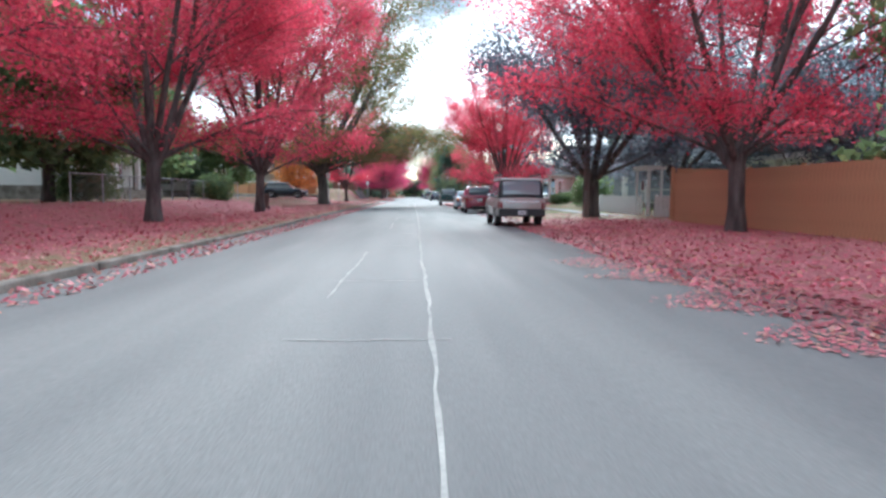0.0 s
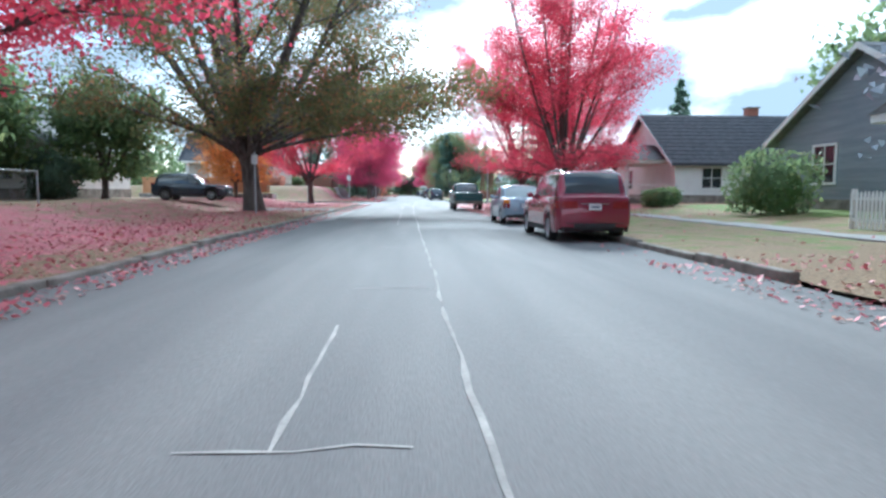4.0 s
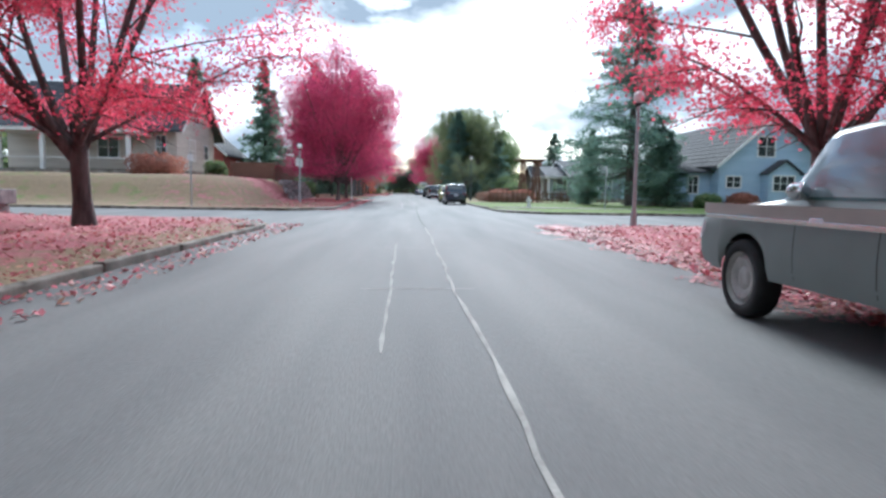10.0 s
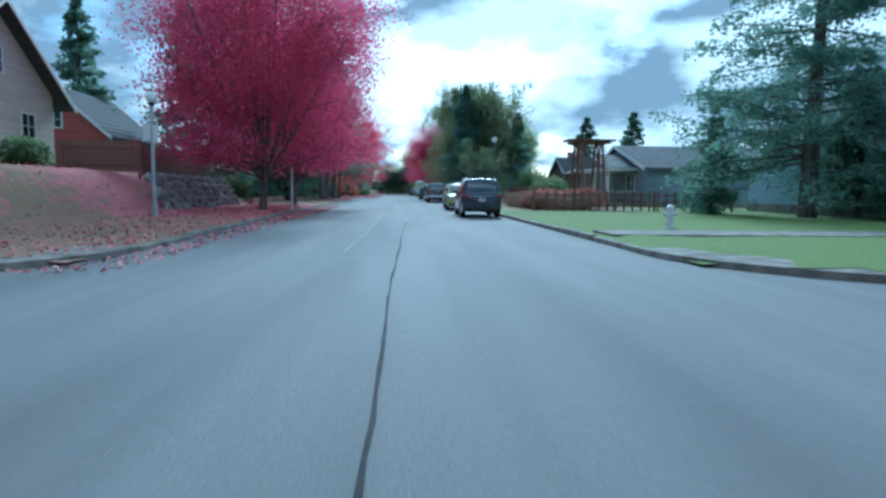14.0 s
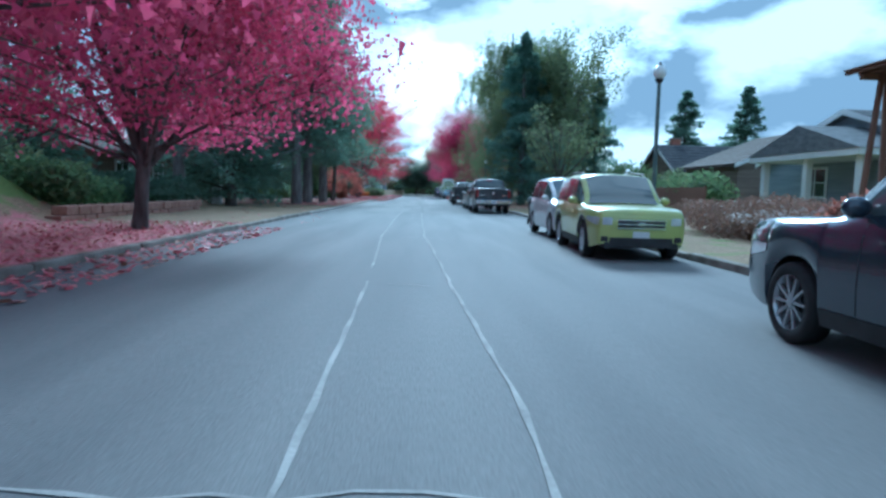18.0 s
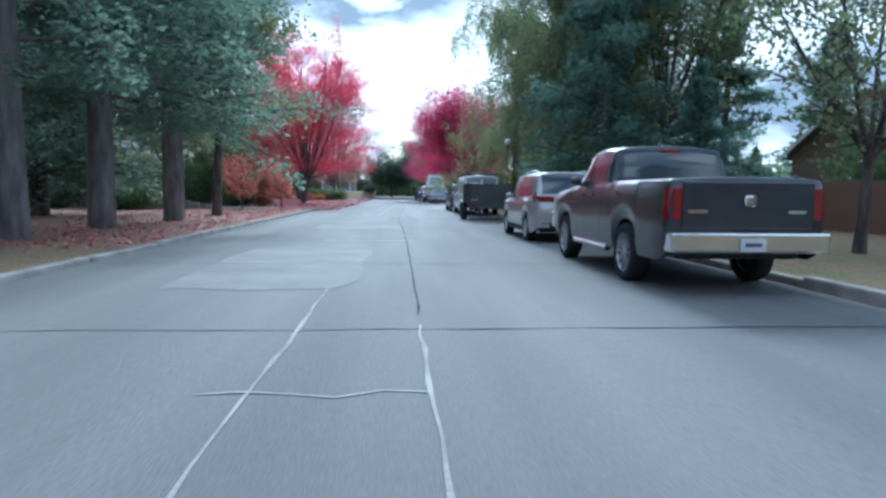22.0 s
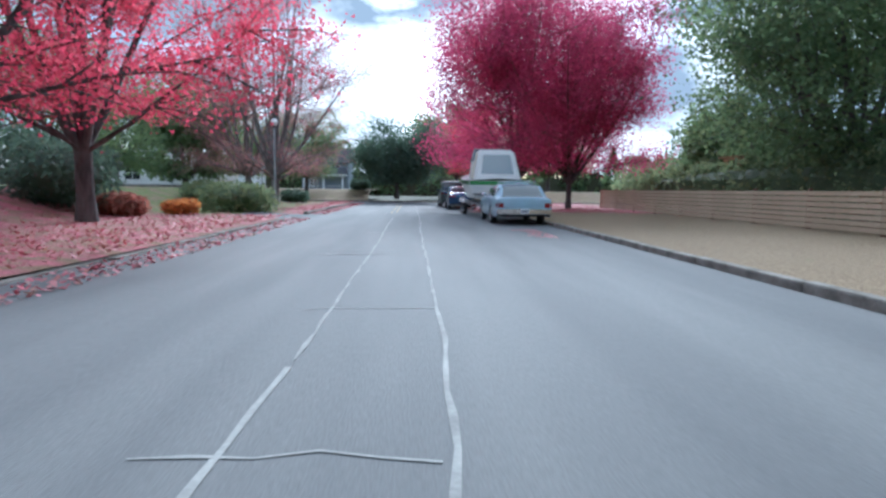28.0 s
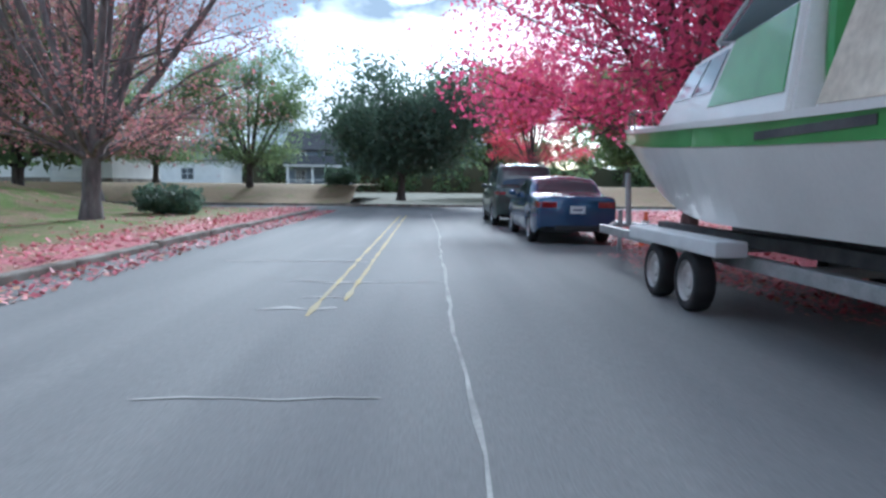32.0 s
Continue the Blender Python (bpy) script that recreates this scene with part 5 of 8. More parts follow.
def car(name, x, y, turn, label, category, L, W, top, cab, paint_mat, wheels, rail=None, lower=None, rim="alloy", glass="glass", tails=None, heads=None, plate_z=0.72,
        panes=2, group="parked cars", bumper=None, sill=0.24, face=None, plan=0.10, arch=None, spokes=10, tumble=0.86, mirror=True, handles=True, blind=(), cab_mat=None, pillar_lamp=False):
    """A car with its rear end at y=0 of its own frame and its nose at +y, skinned over cross sections.
    top: the upper outline of the lower body, rear to front, as (y, z). cab: (y rear foot, y rear top, y front top, y front foot, z foot, z roof).
    wheels: (y rear, y front, radius, width)."""
    e = thing(name, pose(x, y, 0, 0, 0, turn) @ TRUE, label, category, group)
    yr, yf, R, ww = wheels
    hw, ra = W / 2, R * 1.16
    spokes = spokes if rim == "alloy" else 0
    k0 = int(np.argmax([p[1] - p[0] * 0.3 for p in top[:4]]))
    up = [p for p in top[k0:]]
    up[-1] = (L, max(up[-1][1], 0.52))
    zs = smooth_line(up, L, 0.10)
    r0, r1, f1, f0, zb, zt = cab
    roof = [(r0, min(zb, zs(r0))), (r1, zt - 0.02), ((r1 + f1) / 2, zt + 0.015), (f1, zt - 0.03), (f0, zs(f0))]
    hg = smooth_line([(p[0], max(0.0, p[1] - zs(p[0]))) for p in [(r0 - 0.3, 0)] + roof + [(f0 + 0.3, 0)]], L, min(0.22, 0.4 * (r1 - r0) + 0.03))

    def low(yy):
        z = sill
        for c_ in (yr, yf):
            if abs(yy - c_) < ra:
                z = max(z, R + math.sqrt(ra * ra - (yy - c_) ** 2))
        if yy < 0.25:
            z = max(z, sill + 0.14 * (1 - yy / 0.25))
        if yy > L - 0.35:
            z = max(z, sill + 0.08 * (yy - L + 0.35) / 0.35)
        return z

    def half(yy):
        s = 1 - plan * (max(0, (0.5 - yy) / 0.5) ** 2 + 1.5 * max(0, (yy - (L - 0.9)) / 0.9) ** 2)
        for d in (yy, L - yy):
            if d < 0.07:
                s -= 0.05 * (1 - d / 0.07) ** 2
        return hw * s

    def section(yy):
        w, zl, z1, h = half(yy), low(yy), zs(yy), hg(yy)
        for d in (yy, L - yy):
            if d < 0.06:
                z1 -= 0.05 * (1 - d / 0.06) ** 2
        g = min(1.0, h / 0.28)
        g = g * g * (3 - 2 * g)
        zl = min(zl, z1 - 0.08)
        wt = w * 0.93 * tumble
        pts = [(0.95 * w, zl), (0.985 * w, zl + (z1 - zl) * 0.16), (1.0 * w, zl + (z1 - zl) * 0.40), (0.992 * w, zl + (z1 - zl) * 0.68), (0.970 * w, zl + (z1 - zl) * 0.90), (0.935 * w, z1)]
        A = [(0.905 * w, z1 + 0.014), (0.87 * w, z1 + 0.022), (0.85 * w, z1 + 0.026), (0.82 * w, z1 + 0.03), (0.45 * w, z1 + 0.045), (0, z1 + 0.05)]
        B = [(0.925 * w, z1 + 0.03 * h + 0.01), (0.5 * (0.93 * w + wt) + 0.014, z1 + 0.5 * h), (wt + 0.004, z1 + 0.90 * h), (wt - 0.05, z1 + 0.985 * h), (wt * 0.55, z1 + h + 0.030 * g), (0, z1 + h + 0.045 * g)]
        return pts + [(a[0] * (1 - g) + c_[0] * g, a[1] * (1 - g) + c_[1] * g) for a, c_ in zip(A, B)]

    def at(yy, s):
        """A point of the skin at a length and a place s (0 sill ... 11 roof middle) round the section."""
        P = section(yy)
        i = min(10, max(0, int(s)))
        u = s - i
        return (P[i][0] * (1 - u) + P[i + 1][0] * u, P[i][1] * (1 - u) + P[i + 1][1] * u)

    def side_x(yy, z):
        P = section(yy)
        return float(np.interp(z, [p[1] for p in P[:6]], [p[0] for p in P[:6]]))

    st = {0.0, 0.015, 0.035, 0.06, 0.10, L, L - 0.015, L - 0.035, L - 0.06, L - 0.10}
    st |= {float(v) for v in np.arange(0.16, L - 0.1, 0.14)}
    for c_ in (yr, yf):
        st |= {c_ + ra * math.cos(math.pi * k / 12) for k in range(13)} | {c_ - ra - 0.004, c_ + ra + 0.004}
    for a, c_ in ((r0 - 0.12, r1 + 0.15), (f1 - 0.15, f0 + 0.12)):
        st |= {float(v) for v in np.linspace(a, c_, 12)}
    st = sorted(v for v in st if 0 <= v <= L)
    st = [v for i, v in enumerate(st) if i == 0 or v - st[i - 1] > 0.003]

    def skin(y_list):
        rows = []
        for yy in y_list:
            P = section(yy)
            rows.append([(-p[0], yy, p[1]) for p in P] + [(p[0], yy, p[1]) for p in P[-2::-1]])
        return rows

    b = grid_mesh(skin(st))
    b.verts.ensure_lookup_table()
    n = 23
    b.faces.new(list(b.verts)[:n])
    b.faces.new(list(b.verts)[-n:][::-1])
    bmesh.ops.recalc_face_normals(b, faces=b.faces)
    if cab_mat:
        me = part("body", b, paint_mat, e, smooth=True).data
        me.materials.append(M[cab_mat] if cab_mat in M else P_[cab_mat])
        for f in me.polygons:
            c_ = f.center
            if r0 - 0.05 < c_.y < f0 and c_.z > zs(c_.y) + 0.03:
                f.material_index = 1
    else:
        part("body", b, paint_mat, e, smooth=True)
    part("underbody", one_box(-hw * 0.76, hw * 0.76, 0.15, L - 0.2, sill + 0.02, 0.68, bevel=0.05), M["black_plastic"], e)

    def patch(nm, ys_, s0, s1, sx, mat, out=0.007, rows=4, parent=e, lab=""):
        """A pane lying on the skin between two places round the section."""
        rr = []
        for yy in ys_:
            rr.append([(sx * (at(yy, s0 + (s1 - s0) * j / rows)[0] + out), yy, at(yy, s0 + (s1 - s0) * j / rows)[1] + out * 0.3) for j in range(rows + 1)])
        o = part(nm, grid_mesh(rr, sx < 0), mat, parent, lab, smooth="all")
        return o

    def across(nm, ys_, s0, mat, out_y, out_z, k=0.94):
        rr = []
        for yy in ys_:
            P = section(yy)
            row = []
            for j in range(-4, 5):
                u = abs(j) / 4
                xx = u * P[s0][0] * k
                zz = float(np.interp(xx, [P[11][0], P[10][0], P[9][0], P[8][0]], [P[11][1], P[10][1], P[9][1], P[8][1]]))
                row.append((math.copysign(xx, j) if j else 0.0, yy + out_y, zz + out_z))
            rr.append(row)
        b_ = grid_mesh(rr)
        bmesh.ops.recalc_face_normals(b_, faces=b_.faces)
        return part(nm, b_, mat, e, smooth="all")

    g_ = M[glass]
    hm = max(hg(v) for v in np.linspace(r1, f1, 9))
    ys = np.linspace(r0, f0, 200)
    ok = [v for v in ys if hg(v) > 0.16 * hm]
    a, c_ = ok[0], ok[-1]
    across("rear_window", np.linspace(a + 0.01, r1 + 0.02 * (r1 - r0), 9), 9, g_, -0.010, 0.004)
    across("windscreen", np.linspace(f1 + 0.03, c_ + 0.02, 12), 9, g_, 0.006, 0.010)
    ok = [v for v in ys if hg(v) > 0.60 * hm and v < (r1 + f1) / 2]
    ya = ok[0] + 0.10
    ok = [v for v in ys if hg(v) > 0.22 * hm]
    yb = ok[-1] - 0.02
    for sx in (-1, 1):
        cuts = np.linspace(ya, yb, panes + 1)
        for k in range(panes):
            if k not in blind:
                patch("side_window", np.linspace(cuts[k] + 0.022, cuts[k + 1] - 0.022, 8), 6.08, 7.98, sx, g_, 0.006)
            yy = cuts[k + 1] - (0.0 if k < panes - 1 else 0.30)
            zz0, zz1 = max(low(yy) + 0.03, sill + 0.06), zs(yy) - 0.01
            for y2 in ([yy] if k else [yy, cuts[0] + 0.05]) if panes < 4 else [yy]:
                l2 = max(low(y2) + 0.03, sill + 0.06)
                rr = [[(sx * (side_x(y2 + d, z) + 0.0025), y2 + d, z) for d in (-0.005, 0.005)] for z in np.linspace(l2, zz1, 9)]
                part("door_seam", grid_mesh(rr, sx > 0), M["black_plastic"], e)
            if handles and k >= panes - 2:
                zh = zs(yy) - 0.13
                xx = side_x(yy - 0.28, zh)
                part("door_handle", one_box(sx * xx - 0.02, sx * xx + 0.02, yy - 0.36, yy - 0.19, zh - 0.016, zh + 0.016, bevel=0.008), paint_mat if rim == "alloy" else M["chrome"], e)
        if lower:
            ys2 = np.linspace(yr + ra + 0.01, yf - ra - 0.01, 8)
            rr = [[(sx * (side_x(v, z) + 0.008), v, z) for z in (sill - 0.01, sill + 0.06, sill + 0.13)] for v in ys2]
            part("sill_panel", grid_mesh(rr, sx < 0), M[lower], e, smooth="all")
        if arch:
            for c2 in (yr, yf):
                rr = []
                for k in range(15):
                    t = math.pi * (k / 14 * 1.10 - 0.05)
                    row = []
                    for d in (ra - 0.01, ra + 0.035, ra + 0.075):
                        v, z = c2 + d * math.cos(t), max(sill - 0.02, R + d * math.sin(t))
                        row.append((sx * (side_x(min(L - 0.02, max(0.02, v)), z) + (0.012 if d < ra + 0.07 else 0.004)), v, z))
                    rr.append(row)
                part("arch_trim", grid_mesh(rr, sx > 0), M[arch], e, smooth="all")
        if pillar_lamp:
            patch("pillar_lamp", np.linspace(r0 + 0.02, r0 + 0.13, 5), 5.0, 7.4, sx, M["tail_red"], 0.008)
        if mirror:
            b = bmesh.new()
            ball(b, (0, 0, 0), 1.0, 1.0, 12, 8)
            zc = zs(f0 - 0.4) + 0.10
            xc = side_x(f0 - 0.5, zc - 0.1) + 0.09
            for v in b.verts:
                v.co = (sx * xc + v.co.x * 0.105, f0 - 0.52 + v.co.y * 0.07, zc + v.co.z * 0.075)
            box(b, *sorted((sx * (xc - 0.14), sx * (xc - 0.03))), f0 - 0.55, f0 - 0.47, zc - 0.075, zc - 0.04, bevel=0.01)
            part("mirror", b, paint_mat if rim == "alloy" else M["chrome"], e, smooth=True)
        # lamps that wrap round the corners
        for nm, spec in (("taillight", tails), ("headlight", heads)):
            if spec:
                x0, x1, z0, z1, mat = spec[:5]
                wrap = spec[5] if len(spec) > 5 else 0.10
                if nm == "taillight":
                    xa, xb = sorted((sx * x0, sx * min(x1, half(0.0) * 0.985)))
                    yy0 = 0.0
                    lamp = part(nm, one_box(xa, xb, -0.016, 0.07, z0, z1, bevel=0.014), M[mat], e)
                    ys2 = np.linspace(0.012, wrap, 7)
                    rr = [[(sx * (side_x(v, z) + 0.006), v, z) for z in np.linspace(z0 + 0.25 * (z1 - z0) * (i / 6) ** 2, z1, 4)] for i, v in enumerate(ys2)]
                    part("lamp_side", grid_mesh(rr, sx < 0), M[mat], lamp, smooth="all")
                else:
                    ys2 = np.linspace(L - wrap - 0.12, L - 0.03, 8)
                    rr = []
                    for i, v in enumerate(ys2):
                        t = i / 7
                        zt_ = min(z1, zs(v) - 0.03)
                        zb_ = min(z0 + (zt_ - z0) * 0.55 * (1 - t) ** 1.5, zt_ - 0.03)
                        rr.append([(sx * (side_x(v, z) + 0.006), v + 0.004, z) for z in np.linspace(zb_, zt_, 4)])
                    lamp = part(nm, grid_mesh(rr, sx < 0), M[mat], e, smooth="all")
                    zt_ = min(z1, zs(L - 0.02) - 0.06)
                    if zt_ > z0 + 0.03:
                        xa, xb = sorted((sx * x0, sx * half(L) * 0.97))
                        part("lamp_front", one_box(xa, xb, L - 0.05, L + 0.006, z0, zt_, bevel=0.012), M[mat], lamp)
    for yy in (yr, yf):
        for sx in (-1, 1):
            wheel(e, sx * (hw - ww / 2 - 0.015), yy, R, ww, rim, sx, spokes)
    if face:
        for x0, x1, z0, z1, mat, nm, end in face:
            if end == "f":
                z1 = min(z1, zs(L - 0.01) - 0.06)
                if z1 - z0 < 0.03:
                    z0 = z1 - 0.10
            ya, yb = (-0.02, 0.05) if end == "r" else (L - 0.06, L + 0.012)
            part(nm, one_box(x0, x1, ya, yb, z0, z1, bevel=0.01), M[mat], e)
    if bumper:
        for mat, z0, z1, out in bumper:
            for end, nm in ((0, "rear_bumper"), (1, "front_bumper")):
                ya, yb = (-out, 0.10) if end == 0 else (L - 0.10, L + out)
                part(nm, one_box(-hw * 0.95, hw * 0.95, ya, yb, z0, z1, bevel=0.03), M[mat], e)
    if plate_z:
        out = max([0.0] + [bb[3] for bb in (bumper or []) if bb[1] - 0.05 < plate_z < bb[2] + 0.1])
        pl = part("number_plate", one_box(-0.15, 0.15, -0.030 - out, -0.004 - out, plate_z - 0.075, plate_z + 0.075, bevel=0.004), M["plate"], e)
        part("plate_mark", one_box(-0.10, 0.10, -0.033 - out, -0.028 - out, plate_z - 0.022, plate_z + 0.022), M["plate_bar"], pl)
    if rail:
        for sx in (-1, 1):
            wt = hw * 0.93 * tumble
            ys2 = np.linspace(r1 + 0.12, f1 - 0.05, 9)
            pts = [(sx * wt * 0.86, float(v), zs(v) + hg(v) + (0.055 if 0 < i < 8 else -0.02)) for i, v in enumerate(ys2)]
            o = new("roof_rail", tubes("roof_rail", [(pts, [0.02] * 9)], M[rail], 8))
            o.parent = e
    return e


P_ = {
    "beige": paint("beige_silver_paint", (0.42, 0.385, 0.36), 0.35, 0.2, 0.4),
    "red": paint("wine_red_paint", (0.26, 0.02, 0.05), 0.25, 0.3, 0.8),
    "ice": paint("ice_blue_paint", (0.27, 0.34, 0.42), 0.3, 0.3, 0.6),
    "teal": paint("faded_teal_paint", (0.015, 0.10, 0.10), 0.45, 0.0, 0.2),
    "dull": paint("faded_silver_green_paint", (0.24, 0.28, 0.27), 0.45, 0.0, 0.1),
    "faded": paint("faded_beige_paint", (0.50, 0.42, 0.38), 0.5, 0.0, 0.1),
    "navy": paint("dark_navy_paint", (0.022, 0.036, 0.06), 0.22, 0.2, 0.9),
    "lime": paint("yellow_green_paint", (0.50, 0.55, 0.16), 0.3, 0.1, 0.7),
    "white": paint("white_car_paint", (0.72, 0.73, 0.74), 0.3, 0.0, 0.7),
    "dark": paint("dark_graphite_paint", (0.022, 0.026, 0.036), 0.3, 0.0, 0.6),
    "silver": paint("silver_paint", (0.50, 0.49, 0.48), 0.3, 0.5, 0.7),
    "black": paint("black_trailer_paint", (0.04, 0.043, 0.05), 0.4, 0.0, 0.3),
    "babyblue": paint("pale_blue_paint", (0.36, 0.52, 0.62), 0.35, 0.0, 0.5),
    "blue": paint("deep_blue_paint", (0.02, 0.07, 0.17), 0.22, 0.3, 0.9),
    "green": paint("dark_green_paint", (0.03, 0.055, 0.05), 0.3, 0.2, 0.7),
    "cream": paint("cream_paint", (0.66, 0.64, 0.58), 0.4, 0.0, 0.4),
}
# old boxy four-wheel drive
# black bumper is drawn taller, taking in the shade around it
rr_ = car("off_road_car", 3.77, 21.7, 0, "beige boxy off-road car with a pale roof and black pillars", "car", 4.45, 1.86, [(0.02, 0.55), (0.0, 1.06), (3.0, 1.10), (3.15, 1.09), (4.33, 1.05), (4.43, 1.0), (4.45, 0.9)],
        (0.10, 0.30, 2.5, 2.95, 1.04, 1.79), P_["beige"], (0.98, 3.52, 0.37, 0.23), rim="steel_wheel", tails=(0.74, 0.90, 0.70, 0.93, "tail_red", 0.10), heads=(0.55, 0.80, 0.72, 0.92, "head_lens"), cab_mat="black_plastic", panes=3, glass="pale_glass",
        bumper=[("black_plastic", 0.40, 0.69, 0.06)], plate_z=0.55, plan=0.03, tumble=0.93, sill=0.40, face=[(-0.66, 0.66, 0.93, 0.985, "chrome", "tailgate_trim", "r"), (-0.5, 0.5, 0.70, 0.92, "black_plastic", "grille", "f")])
for sx in (-1, 1):
    b = bmesh.new()
    cyl(b, (sx * 0.74, 0.35, 2.0), (sx * 0.74, 2.55, 2.0), 0.035, 0.035, 10)
    part("rack_rail", b, M["black_plastic"], rr_, "black roof rack tube")
    for yy in (0.55, 1.45, 2.35):
        b = bmesh.new()
        cyl(b, (sx * 0.76, yy, 1.82), (sx * 0.74, yy, 2.0), 0.022, 0.022, 8)
        part("rack_foot", b, M["galv"], rr_, "bright rack foot")
    part("side_moulding", one_box(*sorted((sx * 0.925, sx * 0.945)), 0.1, 4.35, 0.72, 0.745, bevel=0.006), M["chrome"], rr_)
part("roof_panel", one_box(-0.80, 0.80, 0.26, 2.62, 1.775, 1.855, bevel=0.035), M["white_paint"], rr_, "pale painted roof")
for sx in (-1, 1):
    for yy in (0.98, 3.52):
        part("arch_trim", grid_mesh([[(sx * (0.935 + d_), yy + q_ * math.cos(math.pi * k / 14), 0.37 + q_ * math.sin(math.pi * k / 14)) for q_, d_ in ((0.425, 0.0), (0.43, 0.012), (0.475, 0.0))] for k in range(15)], sx > 0), M["galv"], rr_, "bright wheel-arch trim")
SUV_TOP = [(0.03, 0.55), (0.0, 0.80), (0.06, 1.06), (2.8, 1.02), (3.35, 1.0), (4.2, 0.97), (4.55, 0.93), (4.65, 0.87)]


def suv(x, y, turn, label, mat, L=4.65, W=1.87, H=1.66, rail="galv", tails=(0.58, 0.90, 0.93, 1.02, "tail_red", 0.26), heads=(0.52, 0.86, 0.66, 0.80, "head_lens", 0.40), rim="alloy", glass="glass", **kw):
    k = L / 4.65
    top = [(a * k, z * H / 1.66) for a, z in SUV_TOP]
    return car("parked_car", x, y, turn, label, "car", L, W, top, (0.16 * k, 0.42 * k, 2.55 * k, 3.45 * k, 1.03 * H / 1.66, H), mat, (0.92 * k, 3.74 * k, 0.34, 0.22), rail=rail, lower="black_plastic", tails=tails, heads=heads,
               face=[(-0.5, 0.5, 0.36, 0.46, "black_plastic", "bumper_trim", "r"), (-0.42, 0.42, 0.62, 0.76, "black_plastic", "grille", "f"), (-0.56, 0.56, 0.26, 0.44, "black_plastic", "lower_grille", "f"), (-0.15, 0.15, 0.43, 0.55, "plate", "front_plate", "f"), (-0.34, 0.34, 0.90 * H / 1.66, 0.925 * H / 1.66, "chrome", "tailgate_trim", "r"), (-0.70, 0.70, 0.47, 0.475, "black_plastic", "bumper_seam", "r")], panes=3, rim=rim, glass=glass, **kw)


suv(3.88, 36.9, 0, "wine-red crossover car with grey roof rails", P_["red"], 4.8, 1.9, 1.70, tails=(0.42, 0.90, 0.82, 1.0, "tail_red", 0.3), plate_z=0.86)
# small sedan
SED = [(0.03, 0.5), (0.0, 0.72), (0.05, 0.95), (0.75, 0.98), (3.1, 0.93), (3.4, 0.92), (4.1, 0.80), (4.26, 0.70), (4.30, 0.60)]


def sedan(x, y, turn, label, mat, L=4.3, W=1.69, H=1.45, tails=(0.50, 0.80, 0.70, 0.96, "tail_red", 0.16), top=None, cab=None, rim="alloy", glass="glass", **kw):
    k = L / 4.3
    return car("parked_car", x, y, turn, label, "car", L, W, [(a * k, z) for a, z in (top or SED)], tuple(v * k for v in (0.62, 1.35, 2.45, 3.35)) + (0.93, H), mat, (0.83 * k, 3.42 * k, 0.31, 0.2), tails=tails,
               heads=(0.45, 0.76, 0.55, 0.70, "head_lens", 0.25), face=[(-0.45, 0.45, 0.30, 0.40, "black_plastic", "bumper_trim", "r"), (-0.35, 0.35, 0.42, 0.58, "black_plastic", "grille", "f")], panes=2, rim=rim, glass=glass, **kw)


s_ = sedan(3.75, 44.0, 0, "ice-blue small four-door sedan with amber lamps", P_["ice"], glass="pale_glass", plate_z=0.72, tails=(0.58, 0.83, 0.62, 0.80, "tail_red", 0.2))
for sx in (-1, 1):
    part("turn_lamp", one_box(*sorted((sx * 0.60, sx * 0.81)), -0.022, 0.12, 0.80, 0.94, bevel=0.02), M["amber"], s_, "amber upper lamp")


def pickup(name, x, y, label, L, W, H, bed_z, cab, mat, wheels, **kw):
    top = [(0.0, 0.55), (0.0, bed_z), (cab[0] - 0.02, bed_z), (cab[0] + 0.02, bed_z - 0.02), (cab[3], cab[4]), (cab[3] + 0.2, cab[4] - 0.03), (L - 0.12, cab[4] - 0.10), (L, cab[4] - 0.22), (L, 0.5)]
    c_ = car(name, x, y, 0, label, "pickup truck", L, W, top, cab, mat, wheels, plan=0.03, **kw)
    hw = W / 2
    part("bed_liner", one_box(-hw + 0.10, hw - 0.10, 0.10, cab[0] - 0.08, bed_z - 0.02, bed_z + 0.006), M["black_plastic"], c_)
    return c_


pk = pickup("pickup_truck", 3.40, 59.7, "old faded teal and silver pickup truck with rusty bumper", 5.1, 1.98, 1.78, 1.16, (2.1, 2.22, 3.2, 3.75, 1.14, 1.78), P_["dull"], (1.05, 4.15, 0.385, 0.24), cab_mat="teal", rim="steel_wheel", glass="pale_glass",
            tails=(0.905, 0.965, 0.74, 1.06, "tail_red", 0.06), heads=(0.6, 0.85, 0.70, 0.92, "head_lens", 0.08), plate_z=0, panes=1, tumble=0.84, sill=0.42,
            face=[(-0.6, 0.6, 0.68, 0.95, "black_plastic", "grille", "f")])
tg = part("tailgate", one_box(-0.90, 0.90, -0.03, 0.03, 0.63, 1.165, bevel=0.012), P_["teal"], pk, "teal tailgate with worn white letters")
for k in range(7):
    part("letter_mark", one_box(-0.40 + k * 0.13, -0.34 + k * 0.13, -0.034, -0.029, 0.872, 0.898), M["kerb"], tg)
part("rear_bumper", one_box(-0.95, 0.95, -0.22, 0.0, 0.44, 0.64, bevel=0.02), M["kerb"], pk, "worn rusty grey bumper")
part("cab_rear", one_box(-0.80, 0.80, 2.07, 2.12, 1.10, 1.20, bevel=0.01), P_["teal"], pk)
